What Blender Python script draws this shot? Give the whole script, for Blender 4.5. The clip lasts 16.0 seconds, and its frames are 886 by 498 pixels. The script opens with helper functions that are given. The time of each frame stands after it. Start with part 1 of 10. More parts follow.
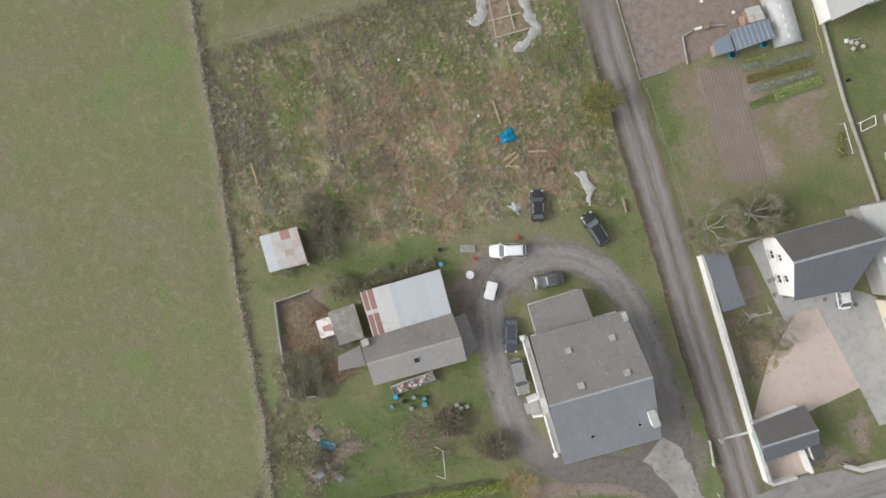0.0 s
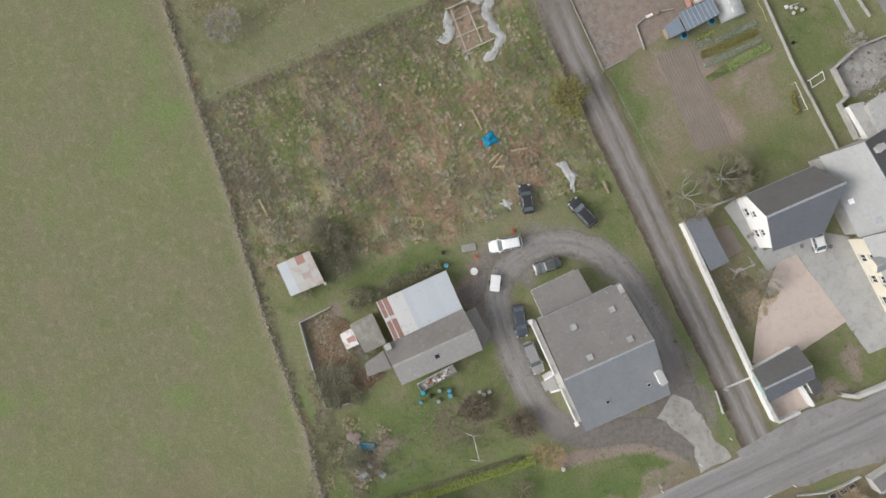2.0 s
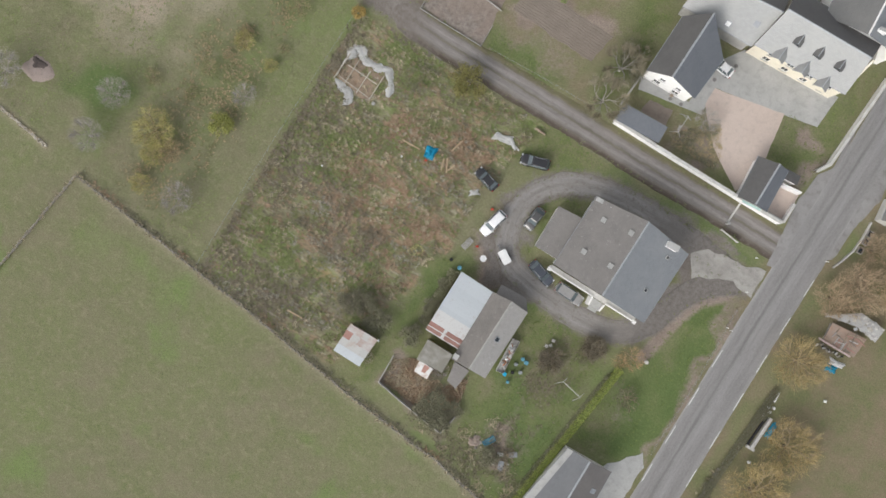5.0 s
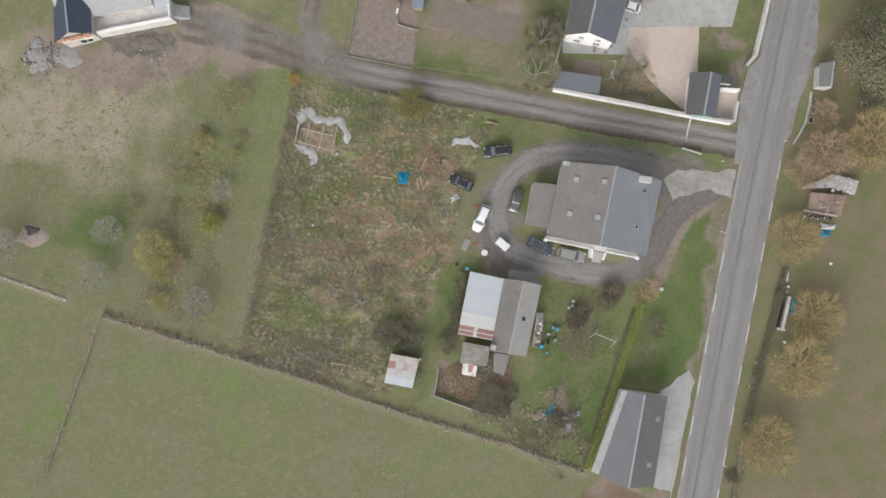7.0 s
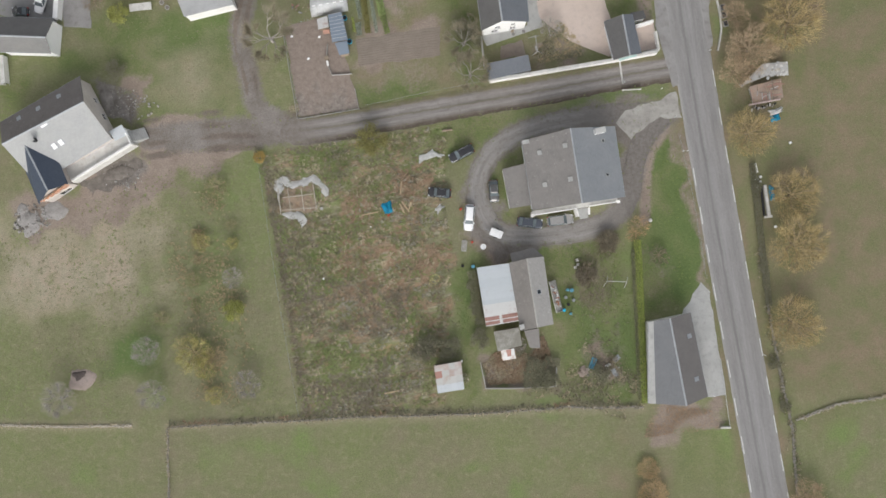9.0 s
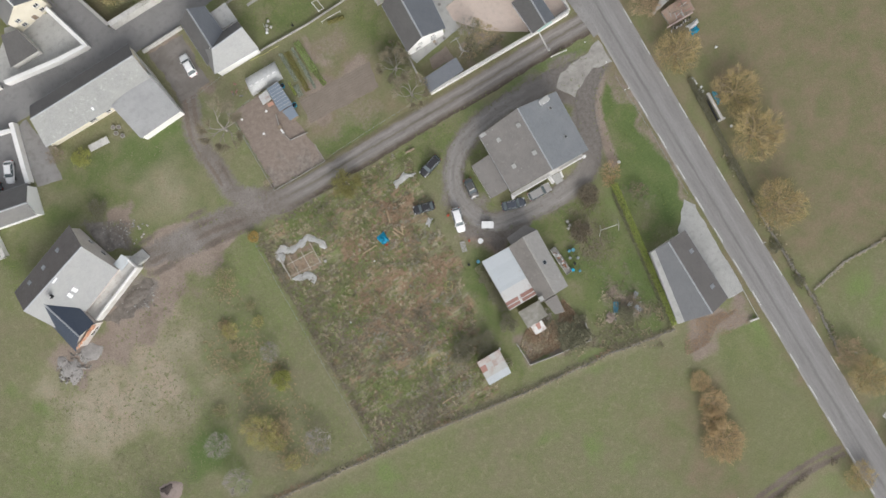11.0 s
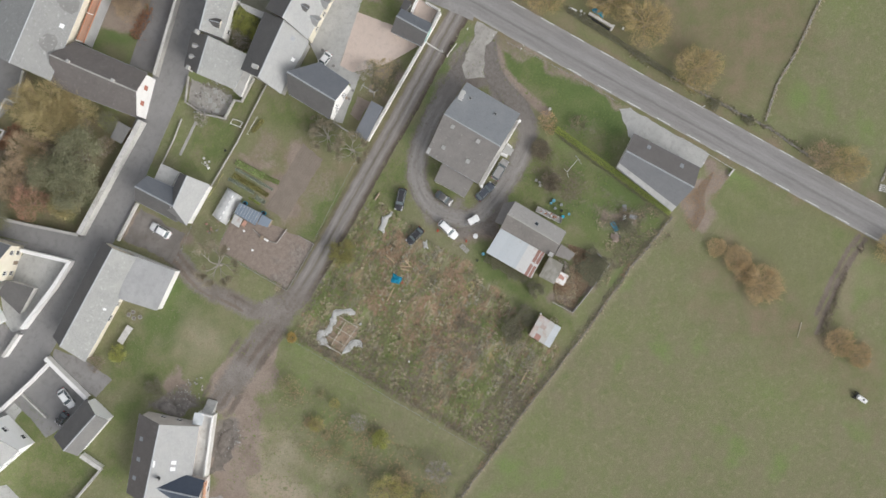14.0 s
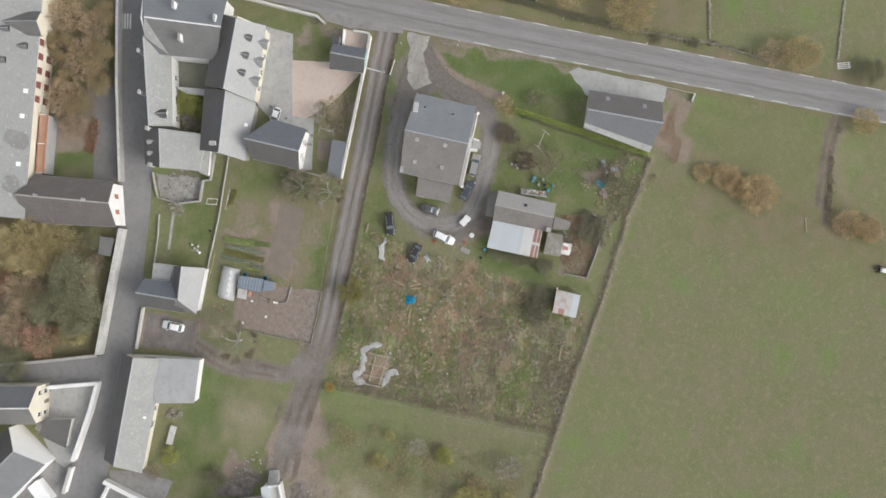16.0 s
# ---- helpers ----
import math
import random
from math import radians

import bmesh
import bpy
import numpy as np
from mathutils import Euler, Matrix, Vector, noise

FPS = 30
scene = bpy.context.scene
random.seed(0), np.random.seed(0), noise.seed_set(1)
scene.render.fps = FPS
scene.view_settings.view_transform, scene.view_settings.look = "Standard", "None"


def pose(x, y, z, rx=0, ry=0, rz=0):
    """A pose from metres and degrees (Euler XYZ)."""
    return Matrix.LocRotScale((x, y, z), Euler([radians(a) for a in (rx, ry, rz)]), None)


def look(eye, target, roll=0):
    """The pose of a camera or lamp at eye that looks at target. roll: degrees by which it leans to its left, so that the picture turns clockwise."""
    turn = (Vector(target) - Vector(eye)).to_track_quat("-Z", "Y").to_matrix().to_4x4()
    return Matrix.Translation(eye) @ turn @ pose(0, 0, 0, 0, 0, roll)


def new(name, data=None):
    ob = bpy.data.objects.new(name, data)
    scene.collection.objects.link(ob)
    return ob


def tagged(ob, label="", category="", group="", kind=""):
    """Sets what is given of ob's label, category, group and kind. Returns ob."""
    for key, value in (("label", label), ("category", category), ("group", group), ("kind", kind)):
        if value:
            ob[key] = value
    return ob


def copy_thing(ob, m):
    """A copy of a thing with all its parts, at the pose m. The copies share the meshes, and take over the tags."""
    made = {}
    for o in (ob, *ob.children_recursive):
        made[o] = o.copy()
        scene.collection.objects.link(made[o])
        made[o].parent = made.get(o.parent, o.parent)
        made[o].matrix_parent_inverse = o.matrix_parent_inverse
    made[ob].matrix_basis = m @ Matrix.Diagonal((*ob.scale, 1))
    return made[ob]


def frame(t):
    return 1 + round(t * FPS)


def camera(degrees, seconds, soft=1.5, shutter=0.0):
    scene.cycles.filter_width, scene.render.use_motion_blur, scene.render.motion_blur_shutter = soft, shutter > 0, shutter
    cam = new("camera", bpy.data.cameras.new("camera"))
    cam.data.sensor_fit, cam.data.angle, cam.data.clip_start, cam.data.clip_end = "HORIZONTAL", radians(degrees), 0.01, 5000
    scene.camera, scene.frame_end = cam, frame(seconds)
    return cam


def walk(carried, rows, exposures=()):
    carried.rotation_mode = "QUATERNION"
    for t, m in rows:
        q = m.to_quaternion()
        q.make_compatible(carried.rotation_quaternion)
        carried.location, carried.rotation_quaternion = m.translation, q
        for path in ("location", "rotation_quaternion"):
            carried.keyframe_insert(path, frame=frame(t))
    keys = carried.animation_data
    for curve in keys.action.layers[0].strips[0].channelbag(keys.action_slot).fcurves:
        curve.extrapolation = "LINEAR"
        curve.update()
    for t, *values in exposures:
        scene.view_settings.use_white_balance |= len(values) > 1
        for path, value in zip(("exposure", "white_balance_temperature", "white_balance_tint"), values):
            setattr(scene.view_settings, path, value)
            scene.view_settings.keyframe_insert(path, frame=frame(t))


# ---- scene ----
cam = camera(55.0, 16.0, soft=1.6)
TILT = pose(0, 0, 0, -0.141, 0.645, 0)
PATH = [
    (0, pose(2.911, -1.109, 104.71, 0, 0, 72.73) @ TILT),
    (0.5, pose(2.851, -1.149, 106.74, 0, 0, 71.38) @ TILT),
    (1, pose(2.788, -1.187, 108.84, 0, 0, 70.03) @ TILT),
    (1.5, pose(2.719, -1.226, 111.06, 0, 0, 68.59) @ TILT),
    (2, pose(2.639, -1.267, 113.36, 0, 0, 64.32) @ TILT),
    (2.5, pose(2.550, -1.305, 115.79, 0, 0, 58.78) @ TILT),
    (3, pose(2.454, -1.323, 118.28, 0, 0, 53.18) @ TILT),
    (3.5, pose(2.351, -1.304, 120.66, 0, 0, 47.61) @ TILT),
    (4, pose(2.243, -1.241, 122.96, 0, 0, 41.98) @ TILT),
    (4.2, pose(2.198, -1.202, 123.86, 0, 0, 39.73) @ TILT),
    (6.3, pose(1.707, -0.388, 132.93, 0, 0, 17.38) @ TILT),
    (6.5, pose(1.678, -0.297, 133.85, 0, 0, 15.28) @ TILT),
    (7, pose(1.629, -0.073, 136.20, 0, 0, 10.13) @ TILT),
    (7.5, pose(1.606, 0.151, 138.60, 0, 0, 4.93) @ TILT),
    (8, pose(1.606, 0.374, 140.95, 0, 0, -0.22) @ TILT),
    (8.5, pose(1.626, 0.594, 143.24, 0, 0, -5.37) @ TILT),
    (9, pose(1.664, 0.805, 145.52, 0, 0, -10.37) @ TILT),
    (9.2, pose(1.684, 0.887, 146.43, 0, 0, -12.37) @ TILT),
    (11.3, pose(1.980, 1.716, 155.86, 0, 0, -34.27) @ TILT),
    (11.5, pose(2.015, 1.806, 156.80, 0, 0, -36.37) @ TILT),
    (12, pose(2.117, 2.032, 159.23, 0, 0, -41.52) @ TILT),
    (12.5, pose(2.242, 2.252, 161.69, 0, 0, -46.67) @ TILT),
    (13, pose(2.393, 2.462, 163.95, 0, 0, -51.47) @ TILT),
    (13.5, pose(2.577, 2.652, 165.77, 0, 0, -56.27) @ TILT),
    (14, pose(2.797, 2.810, 166.99, 0, 0, -61.07) @ TILT),
    (14.5, pose(3.045, 2.936, 167.62, 0, 0, -65.77) @ TILT),
    (15, pose(3.309, 3.035, 168.05, 0, 0, -70.42) @ TILT),
    (15.5, pose(3.577, 3.117, 168.38, 0, 0, -74.87) @ TILT),
    (16, pose(3.844, 3.187, 168.56, 0, 0, -79.02) @ TILT),
]
walk(cam, PATH)

# ---- light: a bright overcast sky with a weak, wide sun ----
SUN_EL, SUN_AZ = 36, 192
world = bpy.data.worlds.new("overcast")
scene.world = world
world.use_nodes = True
wn, wl = world.node_tree.nodes, world.node_tree.links
sky = wn.new("ShaderNodeTexSky")
sky.sky_type, sky.sun_disc = "NISHITA", False
sky.sun_elevation, sky.sun_rotation = radians(SUN_EL), radians(SUN_AZ)
sky.air_density, sky.dust_density = 1.0, 2.5
grey = wn.new("ShaderNodeHueSaturation")
grey.inputs["Saturation"].default_value = 0.235
wl.new(sky.outputs[0], grey.inputs["Color"])
wl.new(grey.outputs[0], wn["Background"].inputs[0])
wn["Background"].inputs[1].default_value = 0.147
sun = new("sun", bpy.data.lights.new("sun", "SUN"))
sun.data.energy, sun.data.angle, sun.data.color = 0.75, radians(34), (1.0, 0.96, 0.915)
a_, e_ = radians(SUN_AZ), radians(SUN_EL)
SUN_FROM = Vector((math.sin(a_) * math.cos(e_), math.cos(a_) * math.cos(e_), math.sin(e_)))
sun.matrix_world = look(SUN_FROM * 300, (0, 0, 0))
scene.view_settings.exposure = 0.43


# ---- materials ----
def mat(name, rough=0.85, metal=0.0):
    m = bpy.data.materials.new(name)
    m.use_nodes = True
    b = m.node_tree.nodes["Principled BSDF"]
    b.inputs["Roughness"].default_value, b.inputs["Metallic"].default_value = rough, metal
    b.inputs["Specular IOR Level"].default_value = 0.3
    return m, m.node_tree.nodes, m.node_tree.links, b


def noise_node(n, l, vec, scale, detail=4, rough=0.6):
    t = n.new("ShaderNodeTexNoise")
    t.inputs["Scale"].default_value, t.inputs["Detail"].default_value, t.inputs["Roughness"].default_value = scale, detail, rough
    l.new(vec, t.inputs["Vector"])
    return t.outputs["Fac"]


def ramp(n, l, fac, stops):
    r = n.new("ShaderNodeValToRGB")
    e = r.color_ramp.elements
    while len(e) < len(stops):
        e.new(0.5)
    for el, (p, c) in zip(e, stops):
        el.position, el.color = p, (*c, 1)
    l.new(fac, r.inputs[0])
    return r.outputs[0]


def mixc(n, l, fac, a, b, mode="MIX"):
    m = n.new("ShaderNodeMix")
    m.data_type, m.blend_type = "RGBA", mode
    for s, v in ((m.inputs[0], fac), (m.inputs[6], a), (m.inputs[7], b)):
        if isinstance(v, (int, float)):
            s.default_value = v
        elif isinstance(v, tuple):
            s.default_value = (*v, 1)
        else:
            l.new(v, s)
    return m.outputs[2]


def bump(n, l, b, height, strength=0.4, dist=0.05):
    k = n.new("ShaderNodeBump")
    k.inputs["Strength"].default_value, k.inputs["Distance"].default_value = strength, dist
    l.new(height, k.inputs["Height"])
    l.new(k.outputs[0], b.inputs["Normal"])


def coords(n, kind="Object"):
    return n.new("ShaderNodeTexCoord").outputs[kind]


def world_pos(n):
    return n.new("ShaderNodeNewGeometry").outputs["Position"]


def stained(name, c1, c2, c3=None, big=0.25, small=3.0, rough=0.85, metal=0.0, relief=0.3, random_tint=0.0, grain=14.0):
    """Two-scale mottled surface in world metres."""
    m, n, l, b = mat(name, rough, metal)
    p = world_pos(n)
    f1 = noise_node(n, l, p, big, 5)
    f2 = noise_node(n, l, p, small, 6)
    col = ramp(n, l, f1, [(0.32, c1), (0.68, c2)])
    c3 = c3 or tuple(0.6 * v for v in c1)
    col = mixc(n, l, ramp(n, l, f2, [(0.5, (0, 0, 0)), (0.78, (0.75, 0.75, 0.75))]), col, c3)
    f3 = noise_node(n, l, p, grain, 3)
    col = mixc(n, l, 0.35, col, ramp(n, l, f3, [(0.3, (0.35, 0.35, 0.35)), (0.7, (0.68, 0.68, 0.68))]), "OVERLAY")
    if random_tint:
        r = n.new("ShaderNodeObjectInfo").outputs["Random"]
        col = mixc(n, l, random_tint, col, ramp(n, l, r, [(0, (0.25, 0.25, 0.25)), (1, (0.8, 0.8, 0.8))]), "OVERLAY")
    l.new(col, b.inputs["Base Color"])
    bump(n, l, b, f2, relief, 0.04)
    return m


def plain(name, c, rough=0.5, metal=0.0, vary=0.12):
    m, n, l, b = mat(name, rough, metal)
    f = noise_node(n, l, world_pos(n), 2.5, 5)
    lo, hi = tuple(v * (1 - vary) for v in c), tuple(min(1, v * (1 + vary)) for v in c)
    l.new(ramp(n, l, f, [(0.35, lo), (0.65, hi)]), b.inputs["Base Color"])
    return m


def slate(name, c, tint, rough=0.55, lichen=0.0, fleck=(0.5, 0.5, 0.48)):
    """Courses of slates in the roof's own metres (u along the eave, v up the slope), with lichen and streaks."""
    m, n, l, b = mat(name, rough)
    uv = coords(n, "UV")
    br = n.new("ShaderNodeTexBrick")
    br.inputs["Scale"].default_value = 1.0
    br.inputs["Brick Width"].default_value, br.inputs["Row Height"].default_value = 0.42, 0.26
    br.inputs["Mortar Size"].default_value = 0.012
    br.inputs["Color1"].default_value = (*[v * 0.95 for v in c], 1)
    br.inputs["Color2"].default_value = (*[v * 1.06 for v in c], 1)
    br.inputs["Mortar"].default_value = (*[v * 0.78 for v in c], 1)
    l.new(uv, br.inputs["Vector"])
    p = world_pos(n)
    f1 = noise_node(n, l, p, 0.35, 6, 0.65)
    f2 = noise_node(n, l, p, 2.6, 6, 0.7)
    col = mixc(n, l, ramp(n, l, f1, [(0.4, (0, 0, 0)), (0.7, (0.5, 0.5, 0.5))]), br.outputs["Color"], tint)
    col = mixc(n, l, ramp(n, l, f2, [(0.58, (0, 0, 0)), (0.75, (0.4, 0.4, 0.4))]), col, tuple(v * 0.6 for v in c))
    if lichen:
        f5 = noise_node(n, l, p, 3.0, 2, 0.5)
        col = mixc(n, l, ramp(n, l, f5, [(0.715, (0, 0, 0)), (0.745, (0.85, 0.85, 0.85))]), col, fleck)
        f3 = noise_node(n, l, p, 1.9, 3, 0.4)
        col = mixc(n, l, ramp(n, l, f3, [(0.66 - 0.05 * lichen, (0, 0, 0)), (0.72 - 0.05 * lichen, (0.7, 0.7, 0.7))]), col, tuple(min(0.55, v * 1.45) for v in c))
        f4 = noise_node(n, l, p, 1.1, 5, 0.75)
        col = mixc(n, l, ramp(n, l, f4, [(0.6, (0, 0, 0)), (0.74, (0.6, 0.6, 0.6))]), col, (c[0] * 0.62, c[1] * 0.64, c[2] * 0.5))
    l.new(col, b.inputs["Base Color"])
    bump(n, l, b, br.outputs["Fac"], -0.5, 0.02)
    return m


def sheet_metal(name, c, rust, amount, pitch=0.18, rough=0.5, metal=0.25, stripe=0.0):
    """Corrugated sheet: ribs run up the slope, rust creeps in patches."""
    m, n, l, b = mat(name, rough, metal)
    uv = coords(n, "UV")
    w = n.new("ShaderNodeTexWave")
    w.bands_direction = "X"
    w.inputs["Scale"].default_value = 1 / (pitch * 3.14)
    l.new(uv, w.inputs["Vector"])
    p = world_pos(n)
    f1 = noise_node(n, l, p, 0.7, 6, 0.7)
    f2 = noise_node(n, l, p, 5, 5, 0.7)
    hi = 0.72 - 0.3 * amount
    col = mixc(n, l, ramp(n, l, f1, [(hi - 0.1, (0, 0, 0)), (hi + 0.08, (1, 1, 1))]), c, rust)
    col = mixc(n, l, ramp(n, l, f2, [(0.55, (0, 0, 0)), (0.8, (0.5, 0.5, 0.5))]), col, tuple(v * 0.55 for v in rust))
    r = n.new("ShaderNodeObjectInfo").outputs["Random"]
    col = mixc(n, l, 0.12, col, ramp(n, l, r, [(0, (0.35, 0.35, 0.35)), (1, (0.65, 0.65, 0.65))]), "OVERLAY")
    if stripe:
        col = mixc(n, l, stripe, col, ramp(n, l, w.outputs["Fac"], [(0.2, (0.15, 0.15, 0.14)), (0.8, (0.8, 0.8, 0.78))]), "OVERLAY")
    l.new(col, b.inputs["Base Color"])
    bump(n, l, b, w.outputs["Fac"], 0.25, 0.03)
    return m


def foliage(name, cols, rough=0.75, patch=0.0):
    """Leaves or blades: a colour to each clump, by island, and as far as patch says by drifts some steps wide."""
    m, n, l, b = mat(name, rough)
    g = n.new("ShaderNodeNewGeometry")
    fac = g.outputs["Random Per Island"]
    if patch:
        k = n.new("ShaderNodeMapRange")
        k.inputs["From Min"].default_value, k.inputs["From Max"].default_value = 0.34, 0.66
        l.new(noise_node(n, l, g.outputs["Position"], 0.55, 4, 0.6), k.inputs["Value"])
        x = n.new("ShaderNodeMix")
        x.inputs[0].default_value = patch
        l.new(fac, x.inputs[2]), l.new(k.outputs[0], x.inputs[3])
        fac = x.outputs[0]
    col = ramp(n, l, fac, [(i / max(1, len(cols) - 1), c) for i, c in enumerate(cols)])
    f = noise_node(n, l, g.outputs["Position"], 0.12, 4)
    col = mixc(n, l, 0.5, col, ramp(n, l, f, [(0.3, (0.36, 0.36, 0.36)), (0.7, (0.64, 0.64, 0.64))]), "OVERLAY")
    l.new(col, b.inputs["Base Color"])
    b.inputs["Specular IOR Level"].default_value = 0.1
    return m


def banded(name, half, stops, wobble=0.25, rough=0.95, relief=0.5, spots=None, streak=0.5, merge=None):
    """Colour by the distance from a way's middle line (u, metres) with drifts along it (v): wheel tracks, seams, verges."""
    m, n, l, b = mat(name, rough)
    b.inputs["Specular IOR Level"].default_value = 0.15
    uv, p = coords(n, "UV"), world_pos(n)
    sep = n.new("ShaderNodeSeparateXYZ")
    l.new(uv, sep.inputs[0])
    drift = noise_node(n, l, p, 0.55, 5, 0.65)
    k = n.new("ShaderNodeMath")
    k.operation, k.inputs[1].default_value = "MULTIPLY_ADD", wobble * 4
    l.new(drift, k.inputs[0]), l.new(sep.outputs["X"], k.inputs[2])
    r = n.new("ShaderNodeMapRange")
    r.inputs["From Min"].default_value, r.inputs["From Max"].default_value = -half + wobble * 2, half + wobble * 2
    l.new(k.outputs[0], r.inputs["Value"])
    col = ramp(n, l, r.outputs["Result"], [((u + half) / (2 * half), c) for u, c in stops])
    long = n.new("ShaderNodeMapping")
    long.inputs["Scale"].default_value = (2.2, 0.16, 1)
    l.new(uv, long.inputs["Vector"])
    f1 = noise_node(n, l, long.outputs[0], 1.0, 5, 0.6)
    col = mixc(n, l, streak, col, ramp(n, l, f1, [(0.3, (0.33, 0.33, 0.33)), (0.7, (0.66, 0.66, 0.66))]), "OVERLAY")
    f2, f3 = noise_node(n, l, p, 1.6, 6, 0.7), noise_node(n, l, p, 7.0, 4, 0.7)
    if spots:
        col = mixc(n, l, ramp(n, l, f2, [(0.54, (0, 0, 0)), (0.7, (0.75, 0.75, 0.75))]), col, spots)
    if merge:
        # at one end the way runs out into rougher, darker ground
        at = n.new("ShaderNodeSeparateXYZ")
        l.new(p, at.inputs[0])
        out = n.new("ShaderNodeMath")
        out.operation, out.inputs[1].default_value = "MULTIPLY_ADD", 9.0
        l.new(drift, out.inputs[0]), l.new(at.outputs["X"], out.inputs[2])
        gone = n.new("ShaderNodeMapRange")
        gone.inputs["From Min"].default_value, gone.inputs["From Max"].default_value = merge[1] + 4.5, merge[0] + 4.5
        l.new(out.outputs[0], gone.inputs["Value"])
        col = mixc(n, l, gone.outputs[0], col, ramp(n, l, f2, [(0.35, merge[2]), (0.65, merge[3])]))
    col = mixc(n, l, 0.4, col, ramp(n, l, f3, [(0.3, (0.3, 0.3, 0.3)), (0.7, (0.7, 0.7, 0.7))]), "OVERLAY")
    l.new(col, b.inputs["Base Color"])
    bump(n, l, b, f3, relief, 0.04)
    return m


M_ROAD = banded("banded_road_asphalt", 3.3, [(-3.3, (0.33, 0.32, 0.305)), (-2.6, (0.262, 0.254, 0.248)), (-1.6, (0.245, 0.237, 0.232)), (-0.5, (0.285, 0.276, 0.27)), (0.35, (0.27, 0.262, 0.256)), (0.75, (0.2, 0.193, 0.188)), (1.1, (0.262, 0.254, 0.248)), (2.0, (0.25, 0.242, 0.236)), (2.7, (0.275, 0.267, 0.26)), (3.3, (0.34, 0.33, 0.315))], 0.1, 0.9, 0.12, None, 0.35)
M_LANEWAY = banded("rutted_lane_gravel", 2.7, [(-2.7, (0.163, 0.156, 0.081)), (-1.9, (0.167, 0.151, 0.095)), (-1.4, (0.223, 0.206, 0.189)), (-0.85, (0.284, 0.265, 0.252)), (-0.35, (0.233, 0.215, 0.200)), (0.0, (0.167, 0.151, 0.122)), (0.35, (0.233, 0.215, 0.200)), (0.85, (0.279, 0.262, 0.248)), (1.4, (0.209, 0.190, 0.173)), (1.9, (0.140, 0.117, 0.097)), (2.3, (0.098, 0.081, 0.065)), (2.7, (0.121, 0.117, 0.063))], 0.22, 0.95, 0.5, (0.19, 0.168, 0.148), 0.6, merge=(-22.5, -15.0, (0.165, 0.143, 0.124), (0.235, 0.212, 0.192)))
M_DRIVEWAY = banded("worn_drive_gravel", 2.0, [(-2.0, (0.19, 0.168, 0.14)), (-1.4, (0.25, 0.234, 0.217)), (-0.8, (0.29, 0.276, 0.262)), (0.0, (0.25, 0.235, 0.22)), (0.8, (0.285, 0.271, 0.257)), (1.4, (0.24, 0.223, 0.206)), (2.0, (0.19, 0.165, 0.135))], 0.55, 0.95, 0.5, (0.17, 0.14, 0.115), 0.5, merge=(33.5, 24.0, (0.155, 0.139, 0.126), (0.222, 0.205, 0.188)))
M_BRICKS = stained("broken_brick", (0.5, 0.25, 0.15), (0.6, 0.36, 0.24), (0.66, 0.55, 0.47), 1.5, 4.0, 0.9, random_tint=0.4)
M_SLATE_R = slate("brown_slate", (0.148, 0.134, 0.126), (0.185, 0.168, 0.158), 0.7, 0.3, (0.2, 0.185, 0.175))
M_SLATE_P = slate("weathered_slate", (0.27, 0.268, 0.26), (0.31, 0.307, 0.296), 0.7, 0.6)
M_PAVE = stained("rough_pale_asphalt", (0.245, 0.235, 0.228), (0.315, 0.305, 0.297), (0.16, 0.15, 0.142), 0.3, 0.9, 0.95, relief=0.4)
M_SEAM = stained("dark_asphalt_seam", (0.19, 0.182, 0.177), (0.24, 0.231, 0.226), (0.165, 0.158, 0.154), 0.2, 1.0, 0.9, relief=0.1)
M_STREET = stained("street_asphalt", (0.215, 0.21, 0.208), (0.26, 0.255, 0.252), (0.17, 0.168, 0.165), 0.12, 0.9, 0.9, relief=0.15)
M_LANE = stained("lane_gravel", (0.18, 0.162, 0.146), (0.245, 0.227, 0.21), (0.13, 0.112, 0.095), 0.3, 0.8, 0.95, relief=0.7)
M_PALE = stained("pale_gravel", (0.30, 0.285, 0.26), (0.40, 0.385, 0.355), (0.2, 0.19, 0.175), 0.4, 1.4, 0.95, relief=0.6)
M_PINK = stained("pink_gravel", (0.50, 0.415, 0.36), (0.59, 0.495, 0.435), (0.42, 0.36, 0.315), 0.12, 1.1, 0.95, relief=0.3)
M_CONC = stained("concrete", (0.37, 0.37, 0.355), (0.45, 0.45, 0.435), (0.26, 0.26, 0.245), 0.25, 1.1, 0.9, relief=0.2)
M_BLEACHED = stained("bleached_stone", (0.43, 0.395, 0.335), (0.52, 0.48, 0.41), (0.33, 0.30, 0.24), 0.5, 2.4, 0.95, relief=0.8, random_tint=0.3)
M_STONE = stained("field_stone", (0.34, 0.318, 0.275), (0.45, 0.422, 0.375), (0.23, 0.222, 0.17), 0.5, 2.4, 0.95, relief=0.8, random_tint=0.5)
M_WHITE = stained("white_render", (0.79, 0.78, 0.76), (0.86, 0.855, 0.84), (0.64, 0.63, 0.6), 0.4, 1.6, 0.85, relief=0.1)
M_CREAM = stained("cream_render", (0.68, 0.63, 0.51), (0.76, 0.715, 0.60), (0.56, 0.51, 0.41), 0.4, 1.6, 0.85, relief=0.1)
M_FRESHWHITE = stained("fresh_white_render", (0.88, 0.88, 0.87), (0.91, 0.91, 0.905), (0.82, 0.82, 0.8), 0.4, 1.6, 0.8, relief=0.05)
M_GREYWALL = stained("grey_render", (0.36, 0.35, 0.33), (0.45, 0.44, 0.41), (0.27, 0.26, 0.24), 0.5, 1.6, 0.9, relief=0.2)
